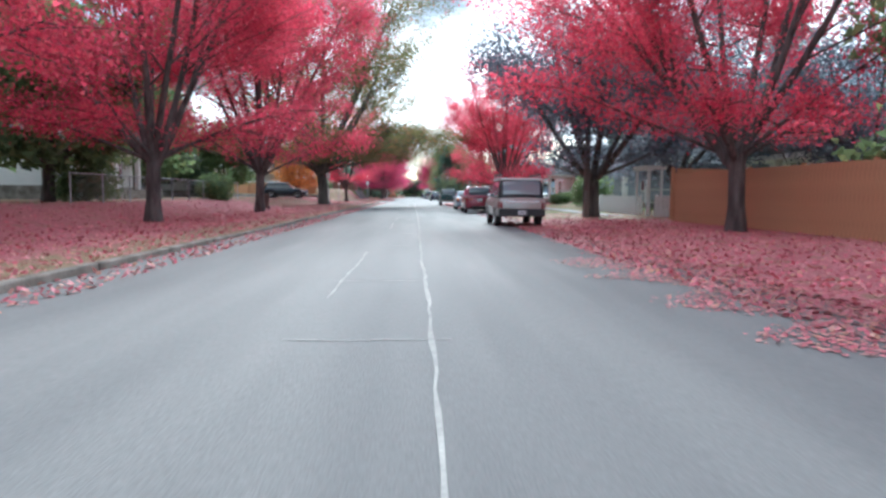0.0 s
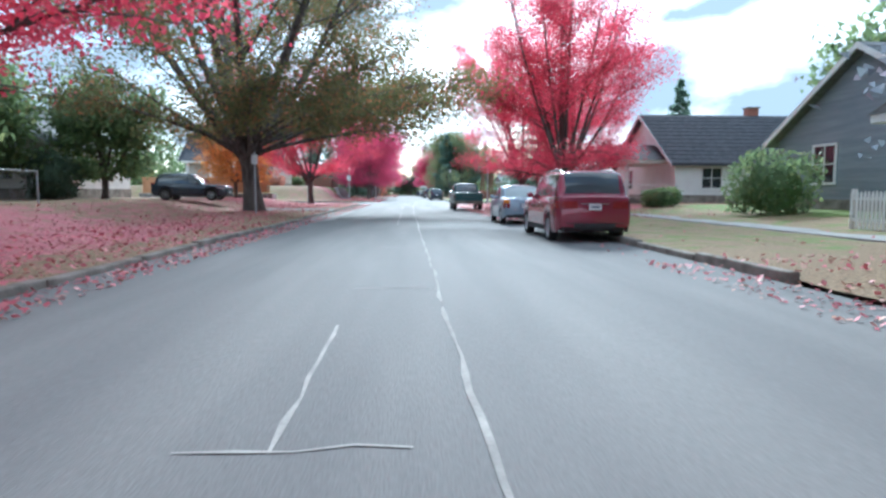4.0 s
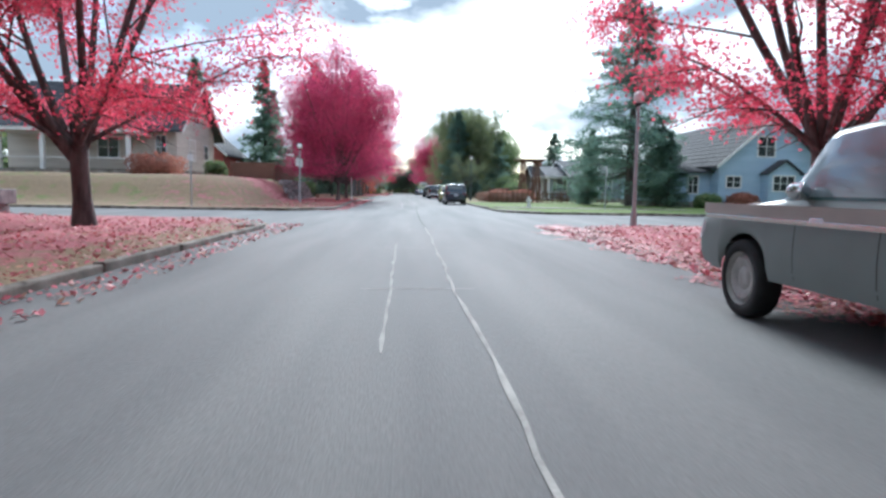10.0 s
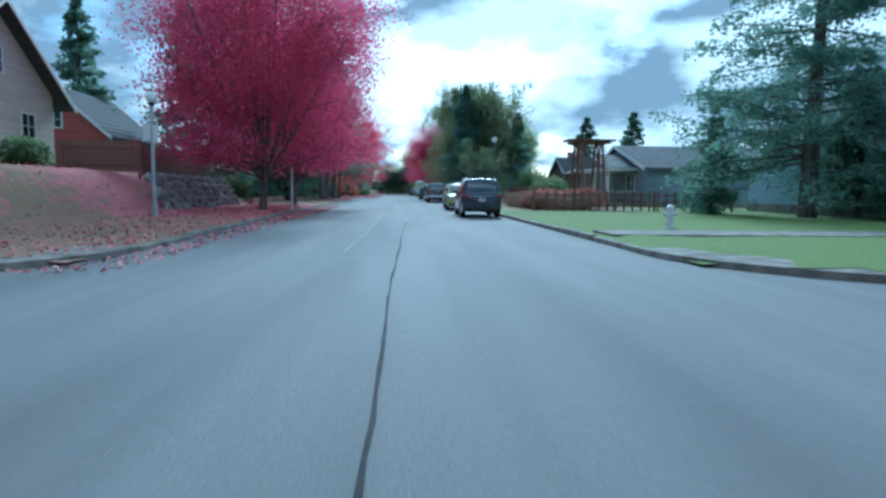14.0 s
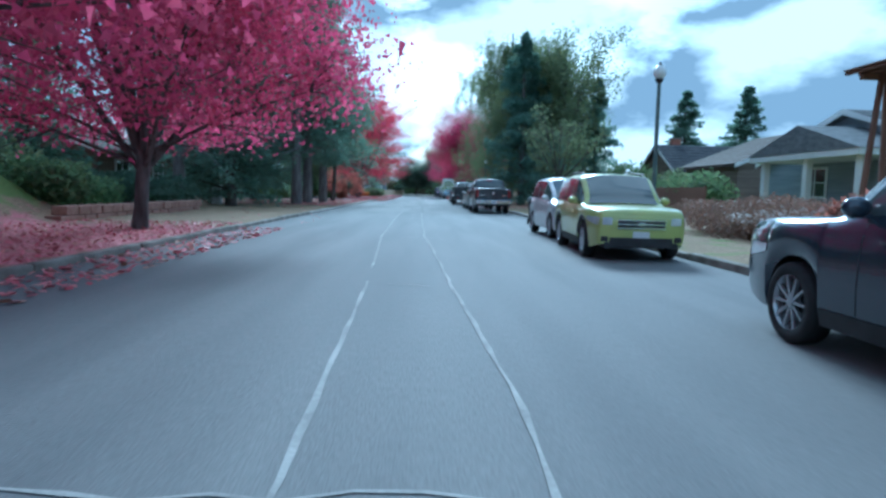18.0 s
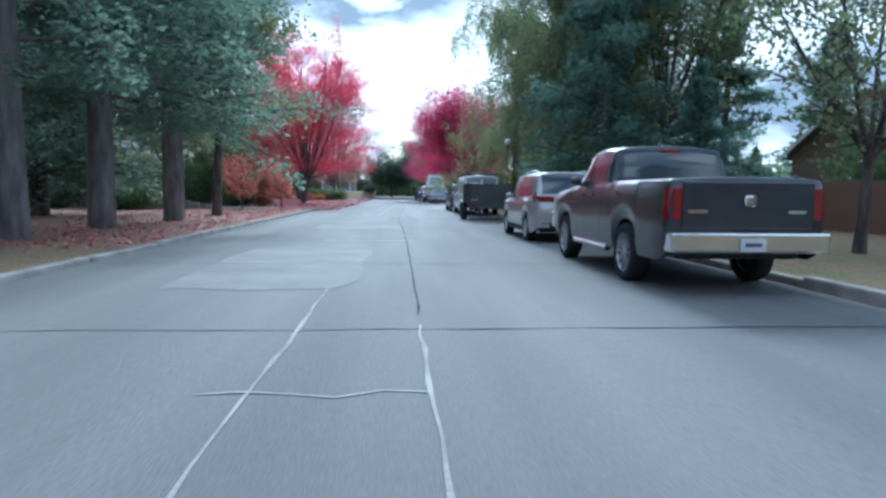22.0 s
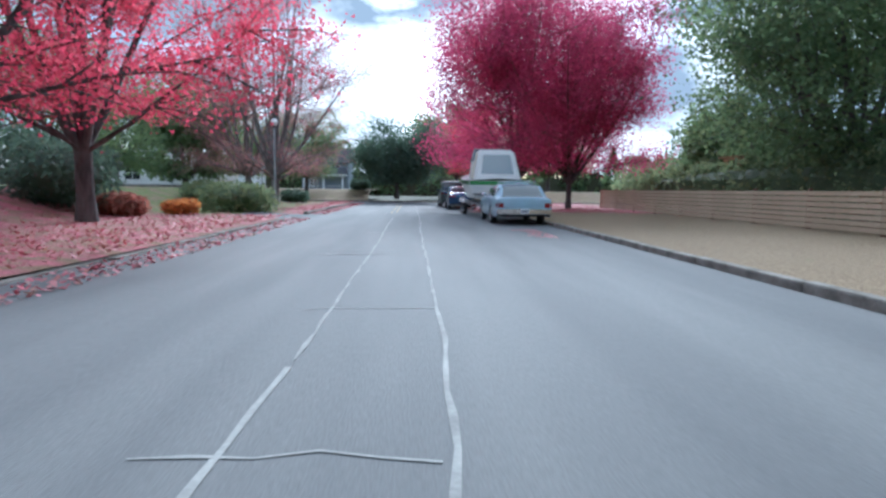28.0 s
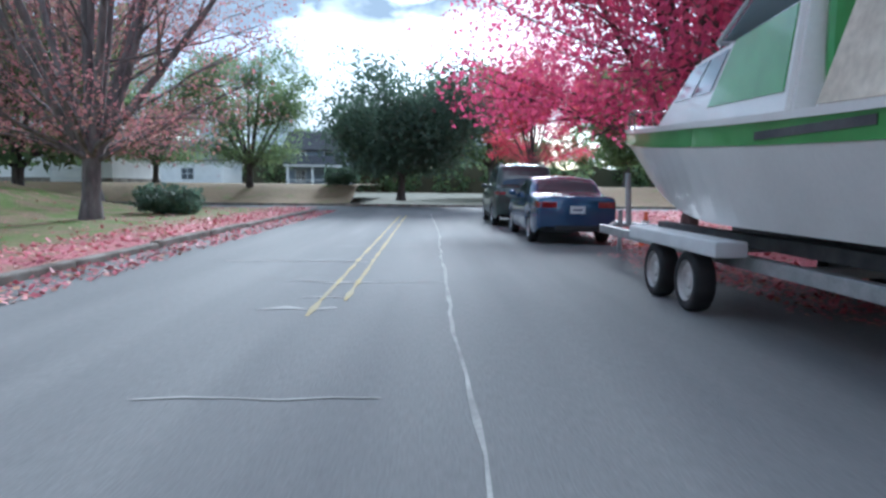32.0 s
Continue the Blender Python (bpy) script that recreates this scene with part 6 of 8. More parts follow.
for sx in (-1, 1):
    ys_ = np.linspace(0.05, 5.0, 26)
    part("shoulder_band", grid_mesh([[(sx * (0.975 + 0.006 - 0.05 * max(0, (v - 4.2) / 0.9) ** 2 * (1 if v > 4.2 else 0)), v, z) for z in (1.0, 1.06, 1.115)] for v in ys_], sx < 0), P_["faded"], pk, "faded pinkish beige upper band", smooth="all")
    part("side_trim", one_box(sx * 0.985 - 0.012, sx * 0.985 + 0.012, 0.1, 4.85, 0.955, 0.998, bevel=0.005), M["chrome"], pk)
for xx in (-0.62, -0.2, 0.2, 0.62):
    part("window_bar", one_box(xx - 0.012, xx + 0.012, 2.095, 2.125, 1.26, 1.62), M["galv"], pk)
suv(3.48, 99.4, 0, "dark navy mid-size SUV with silver roof rails", P_["navy"], 4.65, 1.86, 1.72, plate_z=0.80)
y_ = suv(3.64, 110.15, 177, "yellow-green crossover car with black wheel trims", P_["lime"], 4.45, 1.80, 1.60, rail="black_plastic", plate_z=0.8, arch="black_plastic")
for z_ in (0.60, 0.675, 0.745):
    part("grille_bar", one_box(-0.43, 0.43, 4.455, 4.475, z_ - 0.012, z_ + 0.012, bevel=0.004), M["chrome"], y_, "chrome grille bar")
part("emblem", one_box(-0.07, 0.07, 4.465, 4.485, 0.645, 0.71, bevel=0.015), M["chrome"], y_)
for sx in (-1, 1):
    part("fog_lamp", one_box(*sorted((sx * 0.58, sx * 0.72)), 4.40, 4.456, 0.36, 0.46, bevel=0.02), M["black_plastic"], y_)
    part("bumper_end", one_box(*sorted((sx * 0.50, sx * 0.66)), 4.38, 4.458, 0.24, 0.36, bevel=0.02), M["black_plastic"], y_)
hatch_top = [(0.03, 0.55), (0.0, 0.82), (0.10, 1.04), (2.6, 0.98), (3.3, 0.97), (3.9, 0.88), (4.13, 0.80), (4.20, 0.70)]
w_ = car("parked_car", 3.78, 114.05, 180, "white tall hatchback car facing the street", "car", 4.2, 1.83, hatch_top, (0.12, 0.48, 2.15, 3.4, 0.99, 1.61), P_["white"], (0.64, 3.29, 0.33, 0.21), tails=(0.6, 0.86, 0.85, 1.2, "tail_red", 0.12),
         heads=(0.52, 0.84, 0.62, 0.80, "head_lens", 0.42), face=[(-0.40, 0.40, 0.34, 0.52, "black_plastic", "grille", "f"), (-0.36, 0.36, 0.60, 0.70, "black_plastic", "upper_grille", "f")], panes=3, plate_z=0.8)
rm = pickup("pickup_truck", 3.415, 125.95, "dark graphite full-size pickup truck with chrome bumper", 5.4, 2.02, 1.90, 1.36, (2.1, 2.24, 3.3, 4.1, 1.30, 1.90), P_["dark"], (1.36, 4.46, 0.40, 0.27), tails=(0.80, 0.97, 0.90, 1.28, "tail_red", 0.12),
            heads=(0.6, 0.92, 0.80, 1.0, "head_lens", 0.3), plate_z=0.62, panes=2, sill=0.40, bumper=[("chrome", 0.52, 0.76, 0.14)], face=[(-0.5, 0.5, 0.7, 1.1, "chrome", "grille", "f")])
tg = part("tailgate", one_box(-0.80, 0.80, -0.03, 0.03, 0.80, 1.35, bevel=0.015), P_["dark"], rm)
part("emblem", one_box(-0.07, 0.07, -0.045, -0.028, 1.06, 1.20, bevel=0.03), M["chrome"], tg)
for x0, x1 in ((-0.74, -0.50), (0.48, 0.70)):
    part("letter_mark", one_box(x0, x1, -0.037, -0.029, 0.98, 1.02), M["chrome"], tg)
for k in range(7):
    part("letter_mark", one_box(-1.013, -1.003, 3.75 + k * 0.08, 3.80 + k * 0.08, 1.03, 1.07), M["chrome"], rm)
part("brake_lamp", one_box(-0.16, 0.16, 2.2, 2.25, 1.82, 1.87, bevel=0.01), M["tail_red"], rm)
for sx in (-1, 1):
    b = bmesh.new()
    cyl(b, (sx * 0.98, 2.0, 0.40), (sx * 0.98, 3.7, 0.40), 0.05, 0.05, 10)
    part("side_step", b, M["chrome"], rm, "chrome tubular side step")
suv(3.40, 132.4, 0, "silver compact SUV with red corner lamps", P_["silver"], 4.6, 1.85, 1.68, tails=(0.40, 0.90, 0.98, 1.12, "tail_red", 0.34), plate_z=0.78, pillar_lamp=True)
# utility trailer
tl = thing("utility_trailer", pose(3.28, 143.3, 0) @ TRUE @ Matrix.Diagonal((1, 1, 1.1, 1)), "black high-sided utility trailer with twin axles", "trailer", "")
for sx in (-1, 1):
    part("side_wall", one_box(sx * 0.85 - 0.03, sx * 0.85 + 0.03, 0, 2.7, 0.55, 1.42, bevel=0.01), P_["black"], tl)
    for k in range(5):
        part("wall_stake", one_box(sx * 0.90 - 0.03, sx * 0.90 + 0.03, 0.1 + k * 0.6, 0.17 + k * 0.6, 0.5, 1.43, bevel=0.006), P_["black"], tl)
    for yy in (1.0, 1.75):
        wheel(tl, sx * 1.02, yy, 0.33, 0.2, "black_plastic", sx, 0)
    part("mudguard", one_box(sx * 1.02 - 0.13, sx * 1.02 + 0.13, 0.55, 2.2, 0.69, 0.74, bevel=0.02), P_["black"], tl)
    part("taillight", one_box(*sorted((sx * 0.62, sx * 0.80)), -0.05, 0.0, 0.52, 0.60, bevel=0.008), M["tail_red"], tl)
    part("reflector", one_box(*sorted((sx * 0.55, sx * 0.86)), -0.012, 0.0, 0.78, 0.80), M["white_paint"], tl)
part("rear_gate", one_box(-0.85, 0.85, 0.0, 0.06, 0.55, 1.42, bevel=0.01), P_["black"], tl)
part("front_wall", one_box(-0.85, 0.85, 2.64, 2.70, 0.55, 1.42, bevel=0.01), P_["black"], tl)
part("bed", one_box(-0.9, 0.9, 0.0, 2.7, 0.46, 0.56, bevel=0.01), P_["black"], tl)
part("load_bag", one_box(-0.6, -0.1, 0.6, 1.3, 0.56, 1.30, bevel=0.08), M["white_paint"], tl, "white sack on the bed")
b = bmesh.new()
cyl(b, (-0.6, 2.7, 0.5), (0, 3.7, 0.48), 0.04, 0.04, 8)
cyl(b, (0.6, 2.7, 0.5), (0, 3.7, 0.48), 0.04, 0.04, 8)
cyl(b, (0, 3.5, 0.0), (0, 3.5, 0.6), 0.035, 0.035, 8)
part("drawbar", b, P_["black"], tl)
# white work van
VT = [(0.02, 0.5), (0.0, 1.10), (4.3, 1.06), (4.6, 1.02), (5.45, 0.90), (5.62, 0.7), (5.65, 0.5)]
vn = car("work_van", 3.55, 148.4, 0, "white panel van with a ladder rack on its roof", "van", 5.65, 2.0, VT, (0.02, 0.10, 3.85, 4.65, 1.06, 2.02), P_["white"], (1.10, 4.50, 0.36, 0.23), tails=(0.80, 0.94, 1.02, 1.42, "tail_red", 0.08), heads=(0.6, 0.88, 0.7, 0.86, "head_lens", 0.2),
         plate_z=0.70, panes=3, blind=(0, 1), tumble=0.93, rim="steel_wheel", plan=0.03, sill=0.34, bumper=[("black_plastic", 0.40, 0.56, 0.08)])
b = bmesh.new()
for sx in (-0.75, 0.75):
    cyl(b, (sx, 0.3, 2.14), (sx, 3.8, 2.14), 0.025, 0.025, 8)
for yy in (0.4, 2.0, 3.6):
    cyl(b, (-0.85, yy, 2.12), (0.85, yy, 2.12), 0.025, 0.025, 8)
    for sx in (-0.85, 0.85):
        cyl(b, (sx, yy, 1.95), (sx, yy, 2.14), 0.025, 0.025, 8)
part("ladder_rack", b, M["black_plastic"], vn, "dark steel roof rack")
part("door_pillar", one_box(-0.07, 0.07, -0.025, 0.14, 1.08, 1.90, bevel=0.02), P_["white"], vn)
suv(3.45, 154.6, 0, "dark grey parked crossover car", P_["dark"], 4.5, 1.85, 1.62)
suv(5.8, 161.8, 180, "cream and black off-road car on the driveway edge", P_["cream"], 4.4, 1.8, 1.75, rim="steel_wheel", rail="black_plastic")
# 1970s wagon
WT = [(0.04, 0.5), (0.0, 0.62), (0.02, 0.86), (0.10, 0.92), (1.6, 0.98), (3.5, 0.95), (3.9, 0.93), (5.15, 0.84), (5.38, 0.74), (5.40, 0.5)]
bw = car("station_wagon", 3.64, 177.5, 0, "pale blue 1970s station wagon with chrome bumpers", "car", 5.4, 2.02, WT, (0.22, 0.95, 3.0, 3.75, 0.93, 1.42), P_["babyblue"], (1.55, 4.42, 0.34, 0.20), rim="steel_wheel", glass="glass", tails=(0.72, 0.96, 0.62, 0.78, "tail_red", 0.06),
         heads=(0.6, 0.9, 0.6, 0.76, "head_lens", 0.06), bumper=[("chrome", 0.38, 0.58, 0.10)], plate_z=0.49, panes=3, tumble=0.80, plan=0.04, sill=0.28, face=[(-0.68, 0.68, 0.575, 0.60, "chrome", "tailgate_trim", "r")])
b = bmesh.new()
for sx in (-0.6, 0.6):
    cyl(b, (sx, 1.05, 1.52), (sx, 2.6, 1.53), 0.015, 0.015, 8)
for yy in (1.1, 1.6, 2.1, 2.55):
    cyl(b, (-0.6, yy, 1.52), (0.6, yy, 1.52), 0.012, 0.012, 8)
    for sx in (-0.6, 0.6):
        cyl(b, (sx, yy, 1.42), (sx, yy, 1.52), 0.012, 0.012, 6)
part("roof_rack", b, M["chrome"], bw)
bs = sedan(2.9, 192.6, 0, "deep blue four-door sedan among fallen leaves", P_["blue"], 4.7, 1.74, 1.38, tails=(0.42, 0.88, 0.76, 0.88, "tail_red", 0.25))
suv(2.7, 197.3, 0, "dark green tall car with black rear", P_["green"], 4.6, 1.8, 1.78, rail="black_plastic")
sd = suv(-13.6, 57.0, -90, "dark blue hatchback in the driveway", P_["navy"], 4.3, 1.75, 1.52)
sd.location.z = float(gz(-13, 57))
sedan(18.9, 78.0, 90, "white older sedan parked on the side street", P_["cream"], 4.9, 1.85, 1.4)
suv(23.4, 78.0, 90, "dark red hatchback parked on the side street", P_["red"], 4.3, 1.75, 1.5)

# boat on its trailer
bt = thing("motor_boat", pose(3.62, 183.3, 0, 0, 0, 1.3) @ Matrix.Diagonal((1.0, 0.93, 0.91, 1)), "white and green cabin motor boat on a trailer", "boat")


def loft(sections):
    """Skin between equal rings of points."""
    b_ = bmesh.new()
    rows = [[b_.verts.new(p) for p in s] for s in sections]
    for a, c_ in zip(rows[:-1], rows[1:]):
        for i in range(len(a) - 1):
            b_.faces.new((a[i], a[i + 1], c_[i + 1], c_[i]))
    return b_, rows


BOAT_L = 8.84
secs, stripes = [], []
for t in np.linspace(0, 1, 22):
    y = t * BOAT_L
    beam = 1.18 * (1 - max(0, (t - 0.35) / 0.65) ** 1.45) + 0.02
    sheer = 1.62 + 0.54 * t ** 1.6
    chine = min(0.85 + 1.2 * max(0, (t - 0.4) / 0.6) ** 2.0, sheer - 0.24)
    keel = min(0.72 + 1.42 * max(0, (t - 0.5) / 0.5) ** 1.9, sheer - 0.06)
    cb = beam * (0.80 - 0.36 * max(0, (t - 0.35) / 0.65))
    secs.append([(-beam, y, sheer), (-beam * 1.0, y, sheer - 0.20), (-cb, y, chine), (0, y, keel), (cb, y, chine), (beam, y, sheer - 0.20), (beam, y, sheer)])
    stripes.append((y, beam, sheer))
b, rows = loft(secs)
b.faces.new(rows[0])
bmesh.ops.recalc_face_normals(b, faces=b.faces)
part("hull", b, M["gel"], bt, "white hull", smooth=False)
for sx in (-1, 1):
    b, _ = loft([[(sx * (bb_ + 0.012), y, sh - 0.02), (sx * (bb_ + 0.012), y, sh - 0.19)] for y, bb_, sh in stripes])
    part("hull_stripe", b, M["boat_green"], bt, "green band below the gunwale")
    b, _ = loft([[(sx * (bb_ + 0.035), y, sh + 0.03), (sx * (bb_ + 0.035), y, sh - 0.025), (sx * (bb_ - 0.04), y, sh - 0.02), (sx * (bb_ - 0.04), y, sh + 0.03), (sx * (bb_ + 0.035), y, sh + 0.03)] for y, bb_, sh in stripes])
    part("rub_rail", b, M["gel"], bt)
    part("name_bar", one_box(sx * 1.216 - 0.004, sx * 1.216 + 0.004, 1.1, 2.3, 1.53, 1.59), M["antifoul"], bt)
part("transom_band", one_box(-1.17, 1.17, -0.014, 0.002, 1.43, 1.60), M["boat_green"], bt, "green band across the transom")
b, _ = loft([[(-bb_ + 0.03, y, sh + 0.02), (0, y, sh + 0.10), (bb_ - 0.03, y, sh + 0.02)] for y, bb_, sh in stripes])
part("deck", b, M["gel"], bt)
# cabin
cq = {}
for sx in (-1, 1):
    cq["a", sx], cq["b", sx], cq["c", sx], cq["d", sx] = Vector((sx * 0.98, 2.35, 1.70)), Vector((sx * 0.84, 2.45, 2.62)), Vector((sx * 0.64, 4.7, 2.56)), Vector((sx * 0.62, 5.9, 1.92))
b = bmesh.new()
V = {k: b.verts.new(p) for k, p in cq.items()}
for q in ((("a", -1), ("b", -1), ("c", -1), ("d", -1)), (("d", 1), ("c", 1), ("b", 1), ("a", 1)), (("b", -1), ("b", 1), ("c", 1), ("c", -1)), (("c", -1), ("c", 1), ("d", 1), ("d", -1)), (("a", -1), ("a", 1), ("b", 1), ("b", -1))):
    b.faces.new([V[k] for k in q])
bmesh.ops.recalc_face_normals(b, faces=b.faces)
bmesh.ops.bevel(b, geom=list(b.edges), offset=0.04, segments=2, affect="EDGES")
part("cabin", b, M["gel"], bt)
for sx in (-1, 1):
    q = (cq["d", -1], cq["a", -1], cq["b", -1], cq["c", -1]) if sx < 0 else (cq["a", 1], cq["d", 1], cq["c", 1], cq["b", 1])
    for u0, u1 in ((0.06, 0.26), (0.285, 0.45)) if sx < 0 else ((0.55, 0.715), (0.74, 0.94)):
        part("cabin_window", panel(q, u0, u1, 0.42, 0.88, 0.012), M["pale_glass"], bt)
    part("cabin_band", panel(q, 0.49 if sx < 0 else 0.03, 0.97 if sx < 0 else 0.51, 0.22, 0.95, 0.010), M["boat_green"], bt)
part("windscreen", panel((cq["d", 1], cq["d", -1], cq["c", -1], cq["c", 1]), 0.1, 0.9, 0.2, 0.85, 0.012), M["pale_glass"], bt)
# raked windscreen over the cabin roof
wq = (Vector((-0.74, 4.0, 2.60)), Vector((0.74, 4.0, 2.60)), Vector((0.66, 3.1, 3.18)), Vector((-0.66, 3.1, 3.18)))
part("raked_screen", panel(wq[::-1], 0.03, 0.97, 0.03, 0.97, 0.012), M["pale_glass"], bt)
b = bmesh.new()
for p, q in ((wq[0], wq[3]), (wq[3], wq[2]), (wq[1], wq[2]), (wq[0], wq[1]), ((wq[0] + wq[1]) / 2, (wq[2] + wq[3]) / 2), (wq[3], Vector((-0.80, 2.4, 2.64))), (wq[2], Vector((0.80, 2.4, 2.64)))):
    cyl(b, tuple(p), tuple(q), 0.022, 0.022, 6)
part("screen_frame", b, M["galv"], bt)
for sx in (-1, 1):
    part("seat_back", one_box(sx * 0.48 - 0.24, sx * 0.48 + 0.24, 2.30, 2.42, 1.9, 2.72, bevel=0.06), M["boat_green"], bt, "green seat back")
# aft shelter
sq = {}
for sx in (-1, 1):
    sq["a", sx], sq["b", sx], sq["c", sx], sq["d", sx] = Vector((sx * 0.98, 0.35, 1.62)), Vector((sx * 0.72, 0.85, 3.0)), Vector((sx * 0.72, 1.8, 3.08)), Vector((sx * 0.94, 2.2, 1.70))
b = bmesh.new()
V = {k: b.verts.new(p) for k, p in sq.items()}
for q in ((("a", -1), ("b", -1), ("c", -1), ("d", -1)), (("d", 1), ("c", 1), ("b", 1), ("a", 1)), (("b", -1), ("b", 1), ("c", 1), ("c", -1)), (("c", -1), ("c", 1), ("d", 1), ("d", -1)), (("a", -1), ("a", 1), ("b", 1), ("b", -1))):
    b.faces.new([V[k] for k in q])
bmesh.ops.recalc_face_normals(b, faces=b.faces)
bmesh.ops.bevel(b, geom=list(b.edges), offset=0.09, segments=3, affect="EDGES")
part("shelter", b, M["gel"], bt, "white moulded shelter over the cockpit")
part("shelter_rear_pane", panel((sq["a", -1], sq["a", 1], sq["b", 1], sq["b", -1]), 0.14, 0.86, 0.22, 0.84, 0.012), M["pale_glass"], bt)
for sx in (-1, 1):
    q = (sq["d", -1], sq["a", -1], sq["b", -1], sq["c", -1]) if sx < 0 else (sq["a", 1], sq["d", 1], sq["c", 1], sq["b", 1])
    part("shelter_curtain", panel(q, 0.06 if sx < 0 else 0.12, 0.88 if sx < 0 else 0.94, 0.05, 0.9, 0.014), M["canvas"], bt, "pale canvas side curtain")
b = bmesh.new()
for sx in (-1, 1):
    prev = None
    for t in np.linspace(0.84, 0.985, 6):
        bb_ = 1.18 * (1 - max(0, (t - 0.35) / 0.65) ** 1.45)
        p = (sx * bb_ * 0.92, t * BOAT_L, 1.62 + 0.54 * t ** 1.6 + 0.34)
        if prev:
            cyl(b, prev, p, 0.014, 0.014, 6)
        if t < 0.85 or 0.90 < t < 0.93 or t > 0.97:
            cyl(b, (p[0], p[1], p[2] - 0.36), p, 0.012, 0.012, 6)
        prev = p
part("bow_rail", b, M["chrome"], bt)
for x0 in (-0.75, 0.55):
    part("trim_tab", one_box(x0 - 0.3, x0 + 0.3, -0.16, 0.0, 1.02, 1.05, bevel=0.005), M["antifoul"], bt)
b = bmesh.new()
box(b, -0.16, 0.16, -0.42, 0.0, 0.55, 1.15, bevel=0.05)
cyl(b, (0, -0.30, 0.50), (0, -0.62, 0.50), 0.07, 0.03, 10)
cyl(b, (0, -0.50, 0.50), (0, -0.53, 0.50), 0.16, 0.16, 12)
part("outdrive", b, M["antifoul"], bt, "grey stern drive with propeller")
tr_ = thing("boat_trailer", pose(3.5, 183.9, 0, 0, 0, 1.0) @ Matrix.Diagonal((0.93, 0.84, 0.92, 1)), "galvanised twin-axle boat trailer", "trailer")
for sx in (-1, 1):
    part("frame_rail", one_box(sx * 0.72 - 0.05, sx * 0.72 + 0.05, 0.1, 7.6, 0.46, 0.58, bevel=0.01), M["galv"], tr_)
    part("bunk", one_box(sx * 0.48 - 0.07, sx * 0.48 + 0.07, 0.3, 5.6, 0.62, 0.74, bevel=0.01), M["antifoul"], tr_)
    part("mudguard", one_box(sx * 0.98 - 0.14, sx * 0.98 + 0.14, 2.55, 4.95, 0.58, 0.72, bevel=0.02), M["sign_back"], tr_, "pale flat mudguard")
    for yy in (3.29, 4.2):
        wheel(tr_, sx * 0.98, yy, 0.29, 0.2, "steel_wheel", sx, 0)
    part("tail_board", one_box(*sorted((sx * 0.5, sx * 0.95)), 0.02, 0.08, 0.42, 0.58, bevel=0.01), M["sign_back"], tr_)
    part("taillight", one_box(*sorted((sx * 0.78, sx * 0.94)), -0.01, 0.03, 0.46, 0.55, bevel=0.008), M["tail_red"], tr_)
for yy in (0.3, 2.1, 4.2, 6.4):
    part("cross_member", one_box(-0.75, 0.75, yy - 0.04, yy + 0.04, 0.48, 0.56, bevel=0.008), M["galv"], tr_)
b = bmesh.new()
cyl(b, (-0.7, 7.5, 0.5), (0, 9.4, 0.5), 0.05, 0.05, 8)
cyl(b, (0.7, 7.5, 0.5), (0, 9.4, 0.5), 0.05, 0.05, 8)
cyl(b, (0, 9.1, 0.0), (0, 9.1, 0.75), 0.04, 0.04, 8)
cyl(b, (0, 8.6, 0.5), (0, 8.75, 1.4), 0.05, 0.05, 8)
part("drawbar", b, M["galv"], tr_)
cn = thing("traffic_cone", pose(4.15, 192.6, 0) @ TRUE, "orange traffic cone with white band at the drawbar", "cone")
b = bmesh.new()
box(b, -0.18, 0.18, -0.18, 0.18, 0.0, 0.04, bevel=0.01)
cyl(b, (0, 0, 0.03), (0, 0, 0.70), 0.13, 0.03, 14)
part("cone", b, M["orange_plastic"], cn)
b = bmesh.new()
cyl(b, (0, 0, 0.38), (0, 0, 0.52), 0.088, 0.068, 14)
part("band", b, M["white_paint"], cn)


# ---- bins, lamps, signs, poles ----
def wheelie_bin(x, y, turn, mat, label, lid_open=0.0, lid_mat=None, size=1.0):
    e = thing("wheelie_bin", pose(x, y, float(gz(x, y)) if x < ROAD_L or x > ROAD_R else 0, 0, 0, turn) @ TRUE @ Matrix.Scale(size, 4), label, "bin")
    b = bmesh.new()
    box(b, -0.29, 0.29, -0.32, 0.32, 0.08, 0.98, bevel=0.03)
    for v in b.verts:
        k = 0.80 + 0.20 * (v.co.z - 0.08) / 0.9
        v.co.x *= k
        v.co.y *= k
    part("body", b, mat, e)
    b = bmesh.new()
    box(b, -0.31, 0.31, -0.02, 0.70, -0.02, 0.05, bevel=0.02)
    ld = part("lid", b, lid_mat or mat, e)
    ld.matrix_basis = pose(0, -0.34, 0.99, lid_open, 0, 0)
    b = bmesh.new()
    cyl(b, (-0.25, -0.38, 0.94), (0.25, -0.38, 0.94), 0.016, 0.016, 8)
    part("handle", b, mat, e)
    for sx in (-1, 1):
        b = bmesh.new()
        cyl(b, (sx * 0.24, -0.28, 0.12), (sx * 0.30, -0.28, 0.12), 0.12, 0.12, 14)
        part("wheel", b, M["rubber"], e)
    part("label_patch", one_box(0.02, 0.22, 0.318, 0.326, 0.66, 0.86), M["white_paint"], e, "white sticker")
    return e


wheelie_bin(3.84, 117.5, 178, M["black_plastic"], "black wheeled refuse bin with raised pale lid", 12, M["sign_back"], 0.9)
wheelie_bin(-8.5, 36.4, 30, M["brown_bin"], "brown wheeled refuse bin on the grass")


